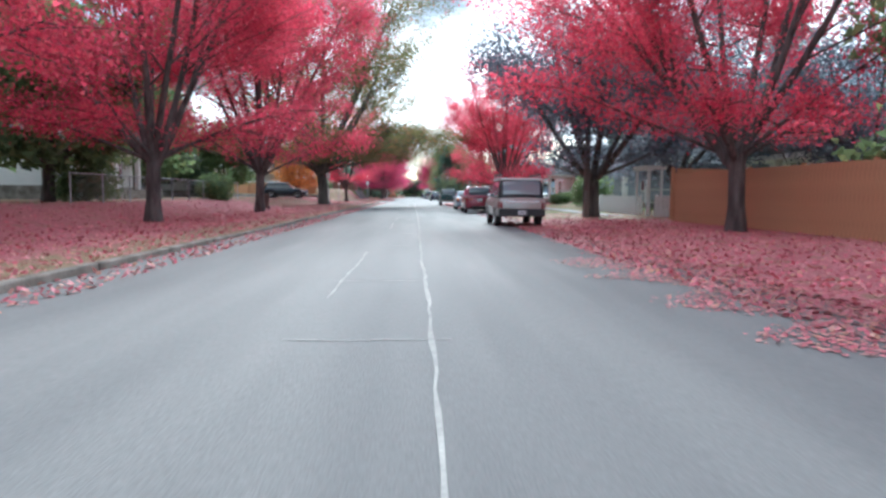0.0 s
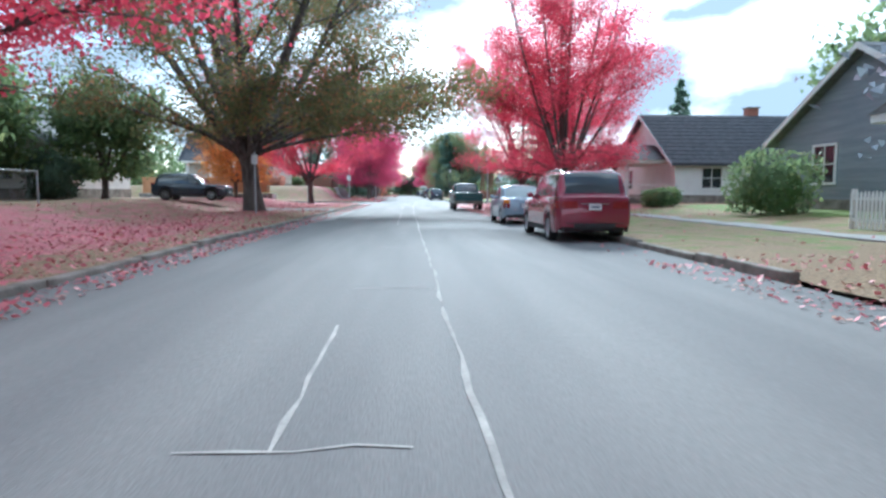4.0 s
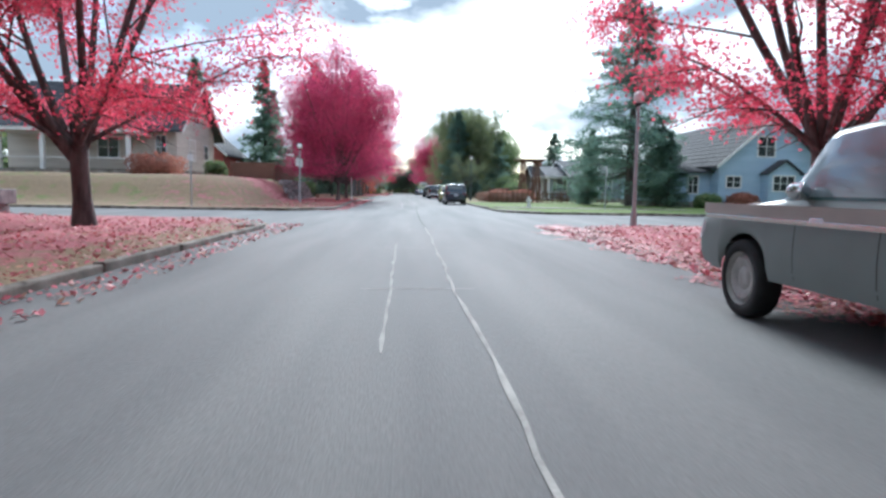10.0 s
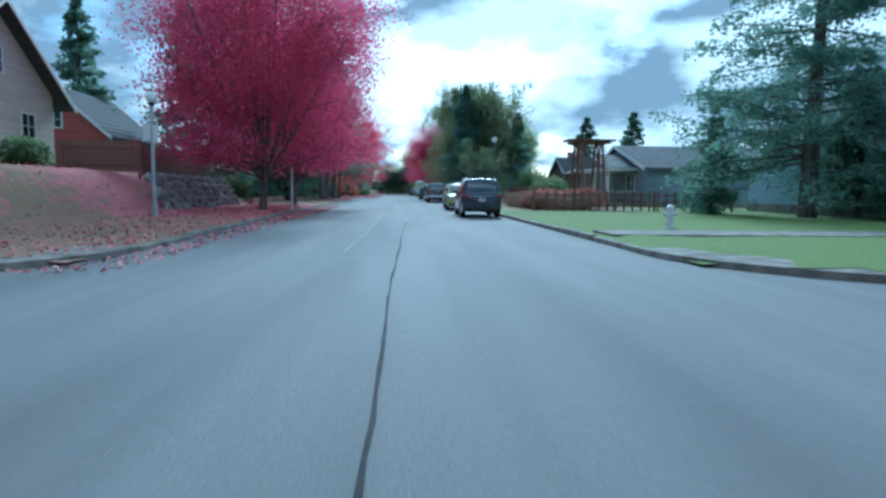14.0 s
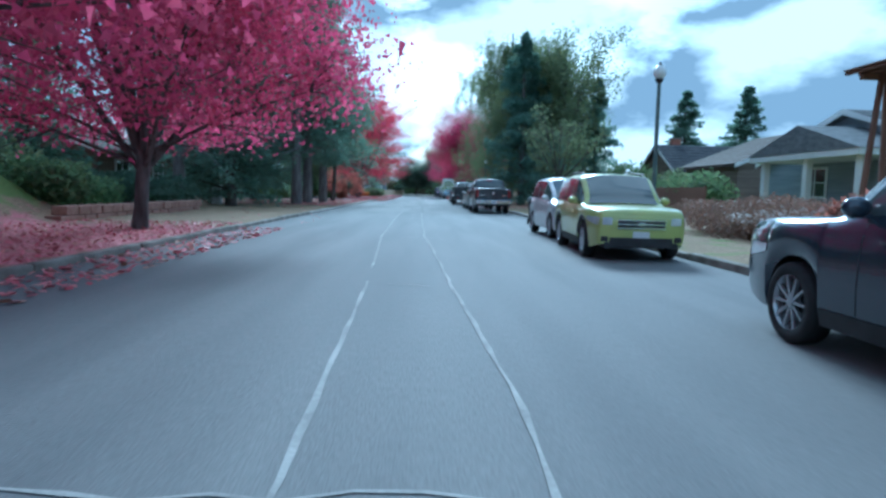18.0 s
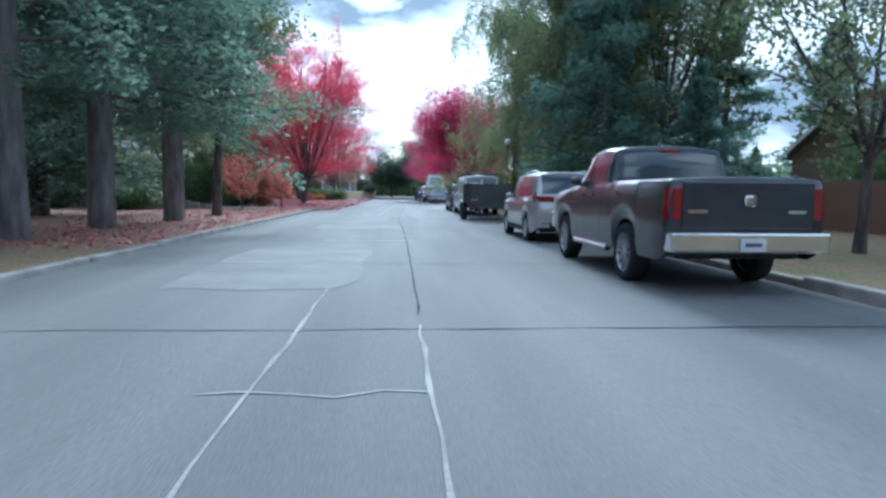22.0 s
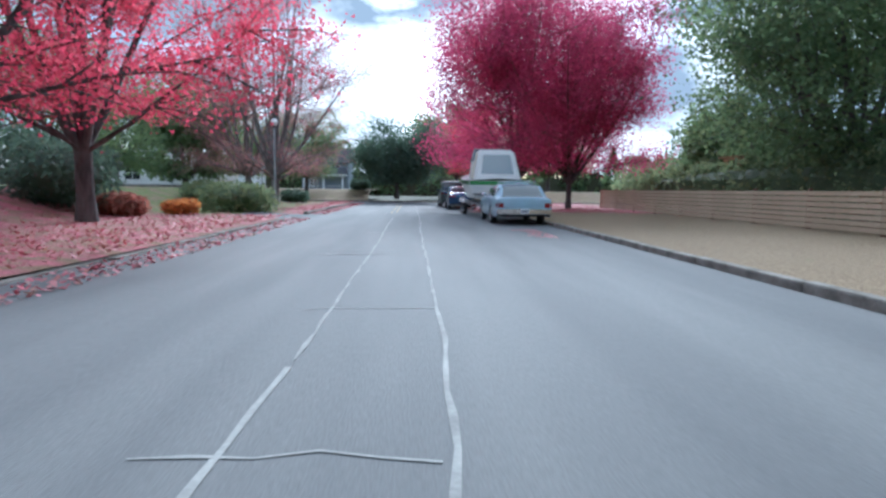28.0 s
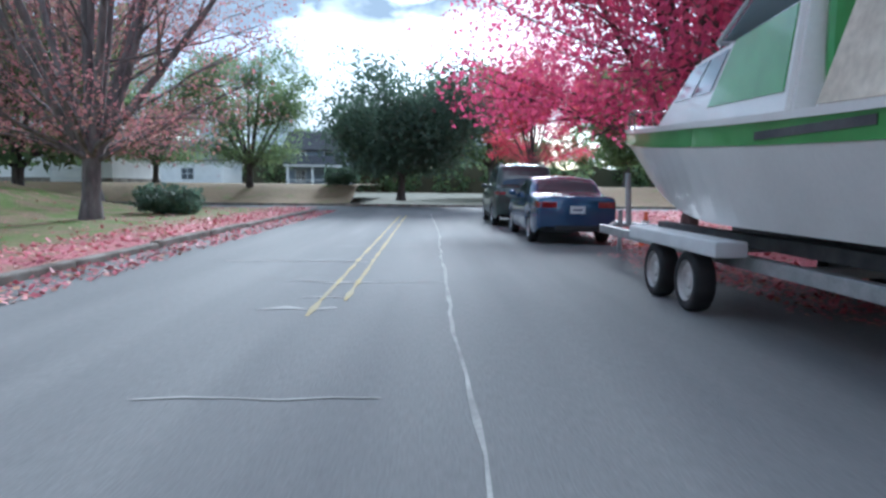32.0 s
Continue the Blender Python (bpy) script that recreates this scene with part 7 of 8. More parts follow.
def street_lamp(x, y, h, label, mat="galv", boards=0):
    e = thing("street_lamp", pose(x, y, float(gz(x, y))), label, "street lamp", "street lamps")
    b = bmesh.new()
    cyl(b, (0, 0, -0.1), (0, 0, 0.5), 0.11, 0.09, 12)
    cyl(b, (0, 0, 0.5), (0, 0, h - 0.42), 0.065, 0.05, 12)
    part("post", b, M[mat], e)
    b = bmesh.new()
    cyl(b, (0, 0, h - 0.46), (0, 0, h - 0.36), 0.07, 0.12, 12)
    part("collar", b, M["black_plastic"], e)
    b = bmesh.new()
    ball(b, (0, 0, h - 0.18), 0.17, 1.15)
    part("globe", b, M["globe"], e, "milky glass globe", smooth=True)
    b = bmesh.new()
    cyl(b, (0, 0, h - 0.01), (0, 0, h + 0.10), 0.07, 0.015, 10)
    part("finial", b, M["black_plastic"], e)
    if boards:
        for k, (w_, z0, z1) in enumerate(((0.24, h - 1.55, h - 1.0), (0.18, h - 1.62, h - 1.05))[:boards]):
            part("sign_plate", one_box(-w_ / 2 - 0.14 + 0.26 * k, w_ / 2 - 0.14 + 0.26 * k, -0.085, -0.065, z0, z1, bevel=0.006), M["sign_back"], e)
    return e


street_lamp(-7.7, 96.0, 4.0, "grey street lamp with globe and pale sign plates", boards=2)
street_lamp(6.25, 113.2, 4.45, "dark green street lamp with a globe head", "green_post")
street_lamp(6.65, 75.5, 4.15, "grey street lamp with globe at the corner", "galv")
street_lamp(-6.75, 190.4, 4.4, "grey street lamp with globe on the verge", "galv")
street_lamp(5.9, 155.5, 4.0, "dark street lamp with a globe head", "green_post")


def sign_post(x, y, h, label, plates, r=0.03, octagon=False, turn=0):
    e = thing("sign_post", pose(x, y, float(gz(x, y)), 0, 0, turn), label, "sign")
    b = bmesh.new()
    cyl(b, (0, 0, -0.1), (0, 0, h), r, r, 8)
    part("post", b, M["galv"] if plates else M["white_paint"], e)
    for w_, z0, z1, mat in plates:
        if octagon:
            b = bmesh.new()
            cyl(b, (0, -0.05, (z0 + z1) / 2), (0, -0.035, (z0 + z1) / 2), (z1 - z0) / 2, (z1 - z0) / 2, 8)
        else:
            b = one_box(-w_ / 2, w_ / 2, -0.05, -0.035, z0, z1, bevel=0.006)
        part("plate", b, M[mat], e)
    return e


sign_post(-7.06, 51.9, 2.75, "grey metal post with small sign plates", [(0.28, 2.2, 2.62, "sign_back")], 0.045)
sign_post(11.1, 89.3, 2.5, "pale-backed octagonal traffic sign turned to the side street", [(0.6, 1.82, 2.46, "sign_back")], 0.03, True, 68)
sign_post(-4.95, 103.7, 2.0, "thin white marker post", [], 0.05)
sign_post(-10.8, 83.0 + 2.6, 2.6, "thin pole at the side street", [(0.3, 2.2, 2.5, "sign_back")], 0.035)
sign_post(-9.8, 200.5, 2.2, "grey metal post with small sign plate", [(0.3, 1.7, 2.1, "sign_back")], 0.03)


def utility_pole(x, y, h, label, arm=True):
    e = thing("utility_pole", pose(x, y, float(gz(x, y))), label, "utility pole")
    b = bmesh.new()
    cyl(b, (0, 0, -0.2), (0, 0, h), 0.15, 0.10, 12)
    part("pole", b, M["pole_wood"], e)
    if arm:
        part("crossarm", one_box(-1.1, 1.1, -0.06, 0.06, h - 0.9, h - 0.76, bevel=0.01), M["pole_wood"], e)
        for k in (-1.0, -0.5, 0.5, 1.0):
            b = bmesh.new()
            cyl(b, (k, 0, h - 0.76), (k, 0, h - 0.62), 0.04, 0.025, 8)
            part("insulator", b, M["stone"], e)
    return e


utility_pole(7.75, 28.3, 9.0, "grey wooden utility pole beside the dark tree")
utility_pole(-6.85, 138.8, 9.0, "grey wooden utility pole before the conifers", False)
hy = thing("fire_hydrant", pose(7.4, 92.4, 0.12), "pale fire hydrant on the green lawn", "hydrant")
b = bmesh.new()
cyl(b, (0, 0, 0), (0, 0, 0.05), 0.16, 0.16, 12)
cyl(b, (0, 0, 0.05), (0, 0, 0.55), 0.11, 0.10, 12)
ball(b, (0, 0, 0.56), 0.11, 0.8, 12, 6)
part("barrel", b, M["sign_back"], hy)
b = bmesh.new()
cyl(b, (-0.19, 0, 0.40), (0.19, 0, 0.40), 0.055, 0.055, 10)
part("outlet", b, M["sign_back"], hy)


# ---- fences and walls ----
def picket(w, h, point=0.08, t=0.02):
    b = bmesh.new()
    pts = [(-w / 2, 0), (w / 2, 0), (w / 2, h - point), (0, h), (-w / 2, h - point)]
    f = b.faces.new([b.verts.new((x, -t / 2, z)) for x, z in pts])
    ex = bmesh.ops.extrude_face_region(b, geom=[f])
    for g in ex["geom"]:
        if isinstance(g, bmesh.types.BMVert):
            g.co.y = t / 2
    bmesh.ops.recalc_face_normals(b, faces=b.faces)
    return b


def fence(name, p0, p1, h, mat, label, board_w=0.14, gap=0.004, post_every=2.4, point=0.0, rails=(0.25, 0.8), horizontal=False, post_mat=None, base=None):
    """Boards on rails between posts, from p0 to p1 on the ground."""
    d = Vector((p1[0] - p0[0], p1[1] - p0[1]))
    ln = d.length
    a = math.degrees(math.atan2(d.y, d.x))
    z = base if base is not None else float(gz((p0[0] + p1[0]) / 2, (p0[1] + p1[1]) / 2))
    e = thing(name, pose(p0[0], p0[1], z, 0, 0, a), label, "fence", "", "structure")
    np_ = max(1, round(ln / post_every))
    pme = None
    for i in range(np_ + 1):
        if pme is None:
            o = part("post", one_box(-0.05, 0.05, 0.02, 0.12, -0.15, h + 0.05, bevel=0.012), M[post_mat or mat], e)
            pme = o.data
        else:
            o = new("post", pme)
            o.parent = e
        o.location = (ln * i / np_, 0, 0)
    if horizontal:
        n = int(h / (board_w + gap))
        bme = None
        for i in range(np_):
            for k in range(n):
                if bme is None:
                    o = part("slat", one_box(0.01, ln / np_ - 0.01, -0.015, 0.015, 0, board_w, bevel=0.005), M[mat], e)
                    bme = o.data
                else:
                    o = new("slat", bme)
                    o.parent = e
                o.location = (ln * i / np_, 0, 0.06 + k * (board_w + gap))
        return e
    for k in rails:
        part("rail", one_box(0, ln, 0.012, 0.05, h * k - 0.035, h * k + 0.035, bevel=0.006), M[mat], e)
    n = int(ln / (board_w + gap))
    bme = part("board", picket(board_w, h, point or 0.004), M[mat], e).data
    first = e.children[-1]
    first.location = (board_w / 2, 0, 0)
    for i in range(1, n):
        o = new("board", bme)
        o.parent = e
        o.location = ((i + 0.5) * (board_w + gap), 0, float(rng.normal(0, 0.006)))
    return e


fence("board_fence", (10.0, 24.2), (10.6, 4.0), 1.8, "cedar", "tall orange-tan cedar board fence")
fence("board_fence", (10.0, 24.3), (17.0, 24.6), 1.8, "cedar", "tall orange-tan cedar board fence")
fence("picket_fence", (11.0, 38.8), (11.0, 30.2), 0.95, "white_paint", "white painted picket fence with pointed tops", 0.07, 0.06, 2.2, 0.07)
fence("picket_fence", (11.0, 28.6), (11.2, 24.6), 0.95, "white_paint", "white painted picket fence with pointed tops", 0.07, 0.06, 2.2, 0.07)
ab = thing("garden_arbour", pose(11.0, 29.4, 0.2), "white timber garden arbour over the gate", "arbour")
for yy in (-0.75, 0.75):
    for xx in (-0.3, 0.3):
        part("post", one_box(xx - 0.05, xx + 0.05, yy - 0.05, yy + 0.05, 0, 2.1, bevel=0.01), M["white_paint"], ab)
    part("beam", one_box(-0.5, 0.5, yy - 0.04, yy + 0.04, 2.1, 2.22, bevel=0.01), M["white_paint"], ab)
for k in range(6):
    part("slat", one_box(-0.5 + k * 0.18, -0.44 + k * 0.18, -0.95, 0.95, 2.22, 2.28, bevel=0.006), M["white_paint"], ab)
cf = fence("timber_fence", (-11.8, 74.2), (-22.0, 74.2), 1.25, "cedar", "new orange timber panel fence on a low stone wall", 0.13, 0.004, 2.0, base=1.0)
b = bmesh.new()
for i in range(26):
    for k in range(2):
        x0 = -22.2 + i * 0.41 + (0.2 if k else 0)
        box(b, x0, x0 + 0.40, 73.4, 74.9, 0.10 + k * 0.42, 0.51 + k * 0.42, bevel=0.03)
tagged(part("stone_wall", b, M["stone"]), "low dark stone retaining wall", "wall", kind="structure")
# chain-link fence
cl = thing("chain_link_fence", pose(-12.4, 24.0, float(gz(-12.4, 30)), 0, 0, 90), "grey chain-link fence along the front gardens", "fence", "", "structure")
for k in range(10):
    b = bmesh.new()
    cyl(b, (k * 2.4, 0, -0.2), (k * 2.4, 0, 1.15), 0.03, 0.03, 8)
    part("post", b, M["galv"], cl)
b = bmesh.new()
cyl(b, (0, 0, 1.12), (21.6, 0, 1.12), 0.022, 0.022, 8)
part("top_rail", b, M["galv"], cl)
vs, fs = [], []
for i in range(int(21.6 / 0.12)):
    for s0, s1 in ((0, 1), (1, 0)):
        x0 = i * 0.12
        a0, a1 = (x0, 0, 0.05 + 1.05 * s0), (x0 + 0.9, 0, 0.05 + 1.05 * s1)
        if a1[0] > 21.6:
            continue
        k = len(vs)
        vs += [(a0[0], -0.003, a0[2]), (a0[0] + 0.008, -0.003, a0[2]), (a1[0] + 0.008, -0.003, a1[2]), (a1[0], -0.003, a1[2])]
        fs.append((k, k + 1, k + 2, k + 3))
put("wire_mesh", vs, fs, M["galv"], cl)
fence("board_fence", (-10.8, 101.5), (-10.8, 110.5), 1.3, "old_wood", "weathered brown board fence above the stone wall", base=1.6)
fence("board_fence", (-10.8, 101.5), (-14.2, 101.6), 1.3, "old_wood", "weathered brown board fence", base=1.75)
b = bmesh.new()
rr = random.Random(5)
for i in range(18):
    for k in range(5):
        x_ = -8.8 + rr.uniform(-0.08, 0.08) - k * 0.16
        y_0 = 100.6 + i * 0.52 + (0.26 if k % 2 else 0)
        s0 = len(b.verts)
        bmesh.ops.create_icosphere(b, subdivisions=1, radius=0.3, matrix=pose(x_, y_0, 0.25 + k * 0.31, rr.uniform(0, 90), rr.uniform(0, 90), rr.uniform(0, 90)) @ Matrix.Diagonal((rr.uniform(0.7, 1.1), rr.uniform(0.8, 1.15), rr.uniform(0.55, 0.75), 1)))
tagged(part("rock_wall", b, M["stone"]), "dry-laid wall of rough grey boulders", "wall", kind="structure")
fence("board_fence", (11.6, 137.5), (11.6, 120.5), 1.35, "old_wood", "weathered reddish-brown board fence")
fence("board_fence", (11.6, 137.5), (20.0, 137.5), 1.35, "old_wood", "weathered reddish-brown board fence")
fence("slat_fence", (11.3, 195), (10.9, 163.5), 1.08, "pale_wood", "pale horizontal-slat timber fence", 0.12, 0.025, 3.0, horizontal=True, post_mat="old_wood")
# timber arbour and rail fence on the corner garden
ar = thing("timber_arbour", pose(11.8, 111.0, 0.1) @ Matrix.Scale(0.9, 4), "tall brown timber arbour with splayed legs and a flat top", "arbour")
for yy in (-0.6, 0.6):
    for sx in (-1, 1):
        for foot, head in ((1.12, 0.78), (0.42, 0.62)):
            b = bmesh.new()
            cyl(b, (sx * foot, yy * 1.1, 0), (sx * head, yy, 4.35), 0.10, 0.085, 6)
            part("post", b, M["old_wood"], ar)
    part("beam", one_box(-1.35, 1.35, yy - 0.07, yy + 0.07, 4.35, 4.52, bevel=0.02), M["old_wood"], ar)
for k in range(9):
    part("slat", one_box(-1.55 + k * 0.38, -1.43 + k * 0.38, -1.0, 1.0, 4.52, 4.60, bevel=0.01), M["old_wood"], ar)
part("top_board", one_box(-1.62, 1.62, -0.95, 0.95, 4.60, 4.65, bevel=0.015), M["old_wood"], ar)
for sx in (-1, 1):
    for k in range(9):
        part("lattice", one_box(*sorted((sx * 0.45, sx * (1.25 - 0.03 * k))), -0.72, -0.68, 2.2 + k * 0.23, 2.27 + k * 0.23), M["old_wood"], ar)
fence("rail_fence", (6.9, 104.6), (17.5, 105.0), 1.0, "old_wood", "brown timber rail fence round the garden", 0.10, 0.35, 2.2)


# ---- houses ----
def window(parent, face, u, z, w, h, at_, frame_mat="white_paint", mullion=1):
    """face: 'x' or 'y' wall at coordinate at_, outward sign in its sign; u the place along the wall."""
    ax, sgn = face
    e = new("window")
    e.parent = parent

    def bx(u0, u1, d0, d1, z0, z1):
        d0, d1 = sorted((at_ + sgn * d0, at_ + sgn * d1))
        return one_box(u0, u1, d0, d1, z0, z1) if ax == "y" else one_box(d0, d1, u0, u1, z0, z1)

    g = part("pane", bx(u - w / 2, u + w / 2, 0.0, 0.02, z, z + h), M["house_glass"], e)
    for u0, u1, z0, z1 in ((u - w / 2 - 0.09, u - w / 2, z - 0.09, z + h + 0.09), (u + w / 2, u + w / 2 + 0.09, z - 0.09, z + h + 0.09), (u - w / 2, u + w / 2, z + h, z + h + 0.09), (u - w / 2, u + w / 2, z - 0.09, z)):
        part("frame", bx(u0, u1, 0.0, 0.055, z0, z1), M[frame_mat], e)
    for k in range(mullion):
        uu = u - w / 2 + w * (k + 1) / (mullion + 1)
        part("mullion", bx(uu - 0.025, uu + 0.025, 0.0, 0.04, z, z + h), M[frame_mat], e)
    part("rail", bx(u - w / 2, u + w / 2, 0.0, 0.04, z + h / 2 - 0.02, z + h / 2 + 0.02), M[frame_mat], e)


def house(x0, x1, y0, y1, z0, eave, ridge, along, wall, roof, label, wins=(), chimney=None, over=0.45, porch=None, door=None, trim="white_paint"):
    """A gabled house; along: the axis of its ridge."""
    e = thing("house", pose(0, 0, 0), label, "house", "houses along the street")
    b = bmesh.new()
    if along == "x":
        prof = [(y0, z0 - 0.6), (y1, z0 - 0.6), (y1, eave), ((y0 + y1) / 2, ridge), (y0, eave)]
        f = b.faces.new([b.verts.new((x0, p, q)) for p, q in prof])
    else:
        prof = [(x0, z0 - 0.6), (x1, z0 - 0.6), (x1, eave), ((x0 + x1) / 2, ridge), (x0, eave)]
        f = b.faces.new([b.verts.new((p, y0, q)) for p, q in prof])
    ex = bmesh.ops.extrude_face_region(b, geom=[f])
    for g in ex["geom"]:
        if isinstance(g, bmesh.types.BMVert):
            if along == "x":
                g.co.x = x1
            else:
                g.co.y = y1
    bmesh.ops.recalc_face_normals(b, faces=b.faces)
    part("wall", b, M[wall], e)
    part("foundation", one_box(x0 - 0.04, x1 + 0.04, y0 - 0.04, y1 + 0.04, z0 - 0.6, z0 + 0.25), M["kerb"], e)
    for s in (-1, 1):
        # a slab for each roof pitch, with overhang
        if along == "x":
            half = (y1 - y0) / 2
            sl = (ridge - eave) / half
            c_ = (y0 + y1) / 2
            pts = [(x0 - over, c_, ridge), (x1 + over, c_, ridge), (x1 + over, c_ + s * (half + over), eave - sl * over), (x0 - over, c_ + s * (half + over), eave - sl * over)]
        else:
            half = (x1 - x0) / 2
            sl = (ridge - eave) / half
            c_ = (x0 + x1) / 2
            pts = [(c_, y0 - over, ridge), (c_, y1 + over, ridge), (c_ + s * (half + over), y1 + over, eave - sl * over), (c_ + s * (half + over), y0 - over, eave - sl * over)]
        b = bmesh.new()
        lo = [b.verts.new((p[0], p[1], p[2] + 0.03)) for p in pts]
        hi = [b.verts.new((p[0], p[1], p[2] + 0.17)) for p in pts]
        b.faces.new(hi)
        b.faces.new(lo[::-1])
        for i in range(4):
            b.faces.new((lo[i], lo[(i + 1) % 4], hi[(i + 1) % 4], hi[i]))
        bmesh.ops.recalc_face_normals(b, faces=b.faces)
        rf = part("roof", b, M[roof], e)
        # courses of shingles as raised strips
        n = max(4, int(math.hypot(half, ridge - eave) / 0.45))
        P4 = [Vector(p) + Vector((0, 0, 0.17)) for p in pts]
        b = bmesh.new()
        for k in range(n):
            v0, v1 = k / n, (k + 1) / n
            q = [P4[0].lerp(P4[3], v0), P4[1].lerp(P4[2], v0), P4[1].lerp(P4[2], v1), P4[0].lerp(P4[3], v1)]
            q[2] = q[2] + Vector((0, 0, 0.035))
            q[3] = q[3] + Vector((0, 0, 0.035))
            vv = [b.verts.new(p) for p in q]
            lowp = [b.verts.new(P4[0].lerp(P4[3], v1)), b.verts.new(P4[1].lerp(P4[2], v1))]
            b.faces.new(vv)
            b.faces.new((vv[3], vv[2], lowp[1], lowp[0]))
        part("shingle_layer", b, M[roof], rf)
        # barge boards on both gables
        for gsign in (0, 1):
            a_, c2 = (P4[0], P4[3]) if gsign == 0 else (P4[1], P4[2])
            b = bmesh.new()
            w_ = Vector((0.04, 0, 0)) if along == "x" else Vector((0, 0.04, 0))
            w_ = w_ * (-1 if gsign == 0 else 1)
            vs_ = [a_ + w_, c2 + w_, c2 + w_ - Vector((0, 0, 0.22)), a_ + w_ - Vector((0, 0, 0.22))]
            vb = [v - w_ * 1.6 for v in vs_]
            A = [b.verts.new(v) for v in vs_]
            B = [b.verts.new(v) for v in vb]
            b.faces.new(A)
            b.faces.new(B[::-1])
            for i in range(4):
                b.faces.new((A[i], A[(i + 1) % 4], B[(i + 1) % 4], B[i]))
            bmesh.ops.recalc_face_normals(b, faces=b.faces)
            part("barge_board", b, M[trim], e)
    for wn_ in wins:
        window(e, *wn_)
    if chimney:
        cx, cy, cz, mat = chimney
        b = one_box(cx - 0.35, cx + 0.35, cy - 0.35, cy + 0.35, eave, cz, bevel=0.02)
        ch = part("chimney", b, M[mat], e)
        part("chimney_cap", one_box(cx - 0.42, cx + 0.42, cy - 0.42, cy + 0.42, cz, cz + 0.1), M["kerb"], ch)
    if door:
        ax, sgn, u, z, at_ = door
        d0, d1 = sorted((at_, at_ + sgn * 0.05))
        dd = part("door", one_box(d0, d1, u - 0.45, u + 0.45, z, z + 2.05, bevel=0.01) if ax == "x" else one_box(u - 0.45, u + 0.45, d0, d1, z, z + 2.05, bevel=0.01), M["brown_siding"], e)
    if porch:
        px0, px1, py0, py1, pz, ph, cols, rmat = porch
        part("porch_floor", one_box(px0, px1, py0, py1, pz - 0.9, pz, bevel=0.01), M["kerb"], e)
        pr = part("porch_roof", one_box(px0 - 0.3, px1 + 0.3, py0 - 0.3, py1 + 0.3, pz + ph, pz + ph + 0.25, bevel=0.03), M[rmat], e)
        b = bmesh.new()
        mx_, my_ = (px0 + px1) / 2, (py0 + py1) / 2
        vs_ = [b.verts.new(p) for p in ((px0 - 0.35, py0 - 0.35, pz + ph + 0.25), (px1 + 0.35, py0 - 0.35, pz + ph + 0.25), (px1 + 0.35, py1 + 0.35, pz + ph + 0.25), (px0 - 0.35, py1 + 0.35, pz + ph + 0.25), (px0 - 0.35, my_, pz + ph + 1.35), (px1 + 0.35, my_, pz + ph + 1.35))]
        for q in ((0, 1, 5, 4), (2, 3, 4, 5), (3, 0, 4), (1, 2, 5), (3, 2, 1, 0)):
            b.faces.new([vs_[i] for i in q])
        bmesh.ops.recalc_face_normals(b, faces=b.faces)
        part("porch_gable", b, M[roof], e)
        for cx, cy in cols:
            part("porch_column", one_box(cx - 0.13, cx + 0.13, cy - 0.13, cy + 0.13, pz, pz + ph, bevel=0.02), M["white_paint"], e)
        part("porch_rail", one_box(px0, px1, py0, py0 + 0.06, pz + 0.75, pz + 0.82), M["white_paint"], e)
    return e


# west side, before the crossing
house(-27, -19, 33.5, 43.5, 1.1, 4.2, 7.2, "x", "white_paint", "roof_grey", "white wooden house with a columned front porch",
      [(("x", 1), 35.5, 1.9, 1.0, 1.4, -19), (("x", 1), 41.5, 1.9, 1.0, 1.4, -19)], porch=(-19, -16.8, 34, 43, 1.2, 2.4, [(-17, 34.4), (-17, 37), (-17, 39.8), (-17, 42.6)], "white_paint"), door=("x", 1, 38.5, 1.2, -19))
house(-30, -21, 60, 70, 1.0, 3.9, 6.6, "y", "white_paint", "roof_grey", "white wooden house among trees", [(("y", -1), -27.5, 1.8, 1.2, 1.3, 60), (("y", -1), -23.5, 1.8, 1.2, 1.3, 60), (("x", 1), 63, 1.8, 1.2, 1.3, -21), (("x", 1), 67, 1.8, 1.2, 1.3, -21)])
house(-27, -18, 10, 20, 0.8, 3.8, 6.8, "x", "grey_siding", "roof_grey", "grey wooden house behind the maples", [(("x", 1), 13, 1.6, 1.2, 1.4, -18), (("x", 1), 17, 1.6, 1.2, 1.4, -18)])
# east side, before the crossing
house(16, 26, 40, 50, 0.6, 3.3, 6.2, "x", "grey_siding", "roof_grey", "grey-blue house with a white-columned porch", [(("y", -1), 17.5, 1.6, 1.0, 1.2, 40), (("x", -1), 43, 1.5, 1.2, 1.4, 16), (("x", -1), 47, 1.5, 1.2, 1.4, 16)],
      porch=(13.6, 16, 36.5, 41, 0.7, 2.4, [(13.8, 36.8), (13.8, 40.7), (15.8, 36.8)], "white_paint"))
house(16.2, 28, 60.5, 70.5, 0.7, 3.0, 6.3, "x", "white_paint", "roof_dark", "white bungalow with a big dark shingle roof", [(("y", -1), 18.5, 1.4, 1.2, 1.2, 60.5), (("x", -1), 68, 1.4, 1.2, 1.3, 16.2), (("y", -1), 23, 1.4, 1.2, 1.2, 60.5)],
      porch=(13.4, 16.2, 61.5, 66.0, 0.8, 2.1, [(13.6, 61.8), (13.6, 65.7)], "cream_siding"), chimney=(24, 66, 7.0, "brick"))
house(17, 27, 8, 20, 0.5, 3.6, 6.6, "y", "cream_siding", "roof_grey", "pale house behind the cedar fence", [(("x", -1), 12, 1.6, 1.2, 1.3, 17), (("x", -1), 16, 1.6, 1.2, 1.3, 17)])
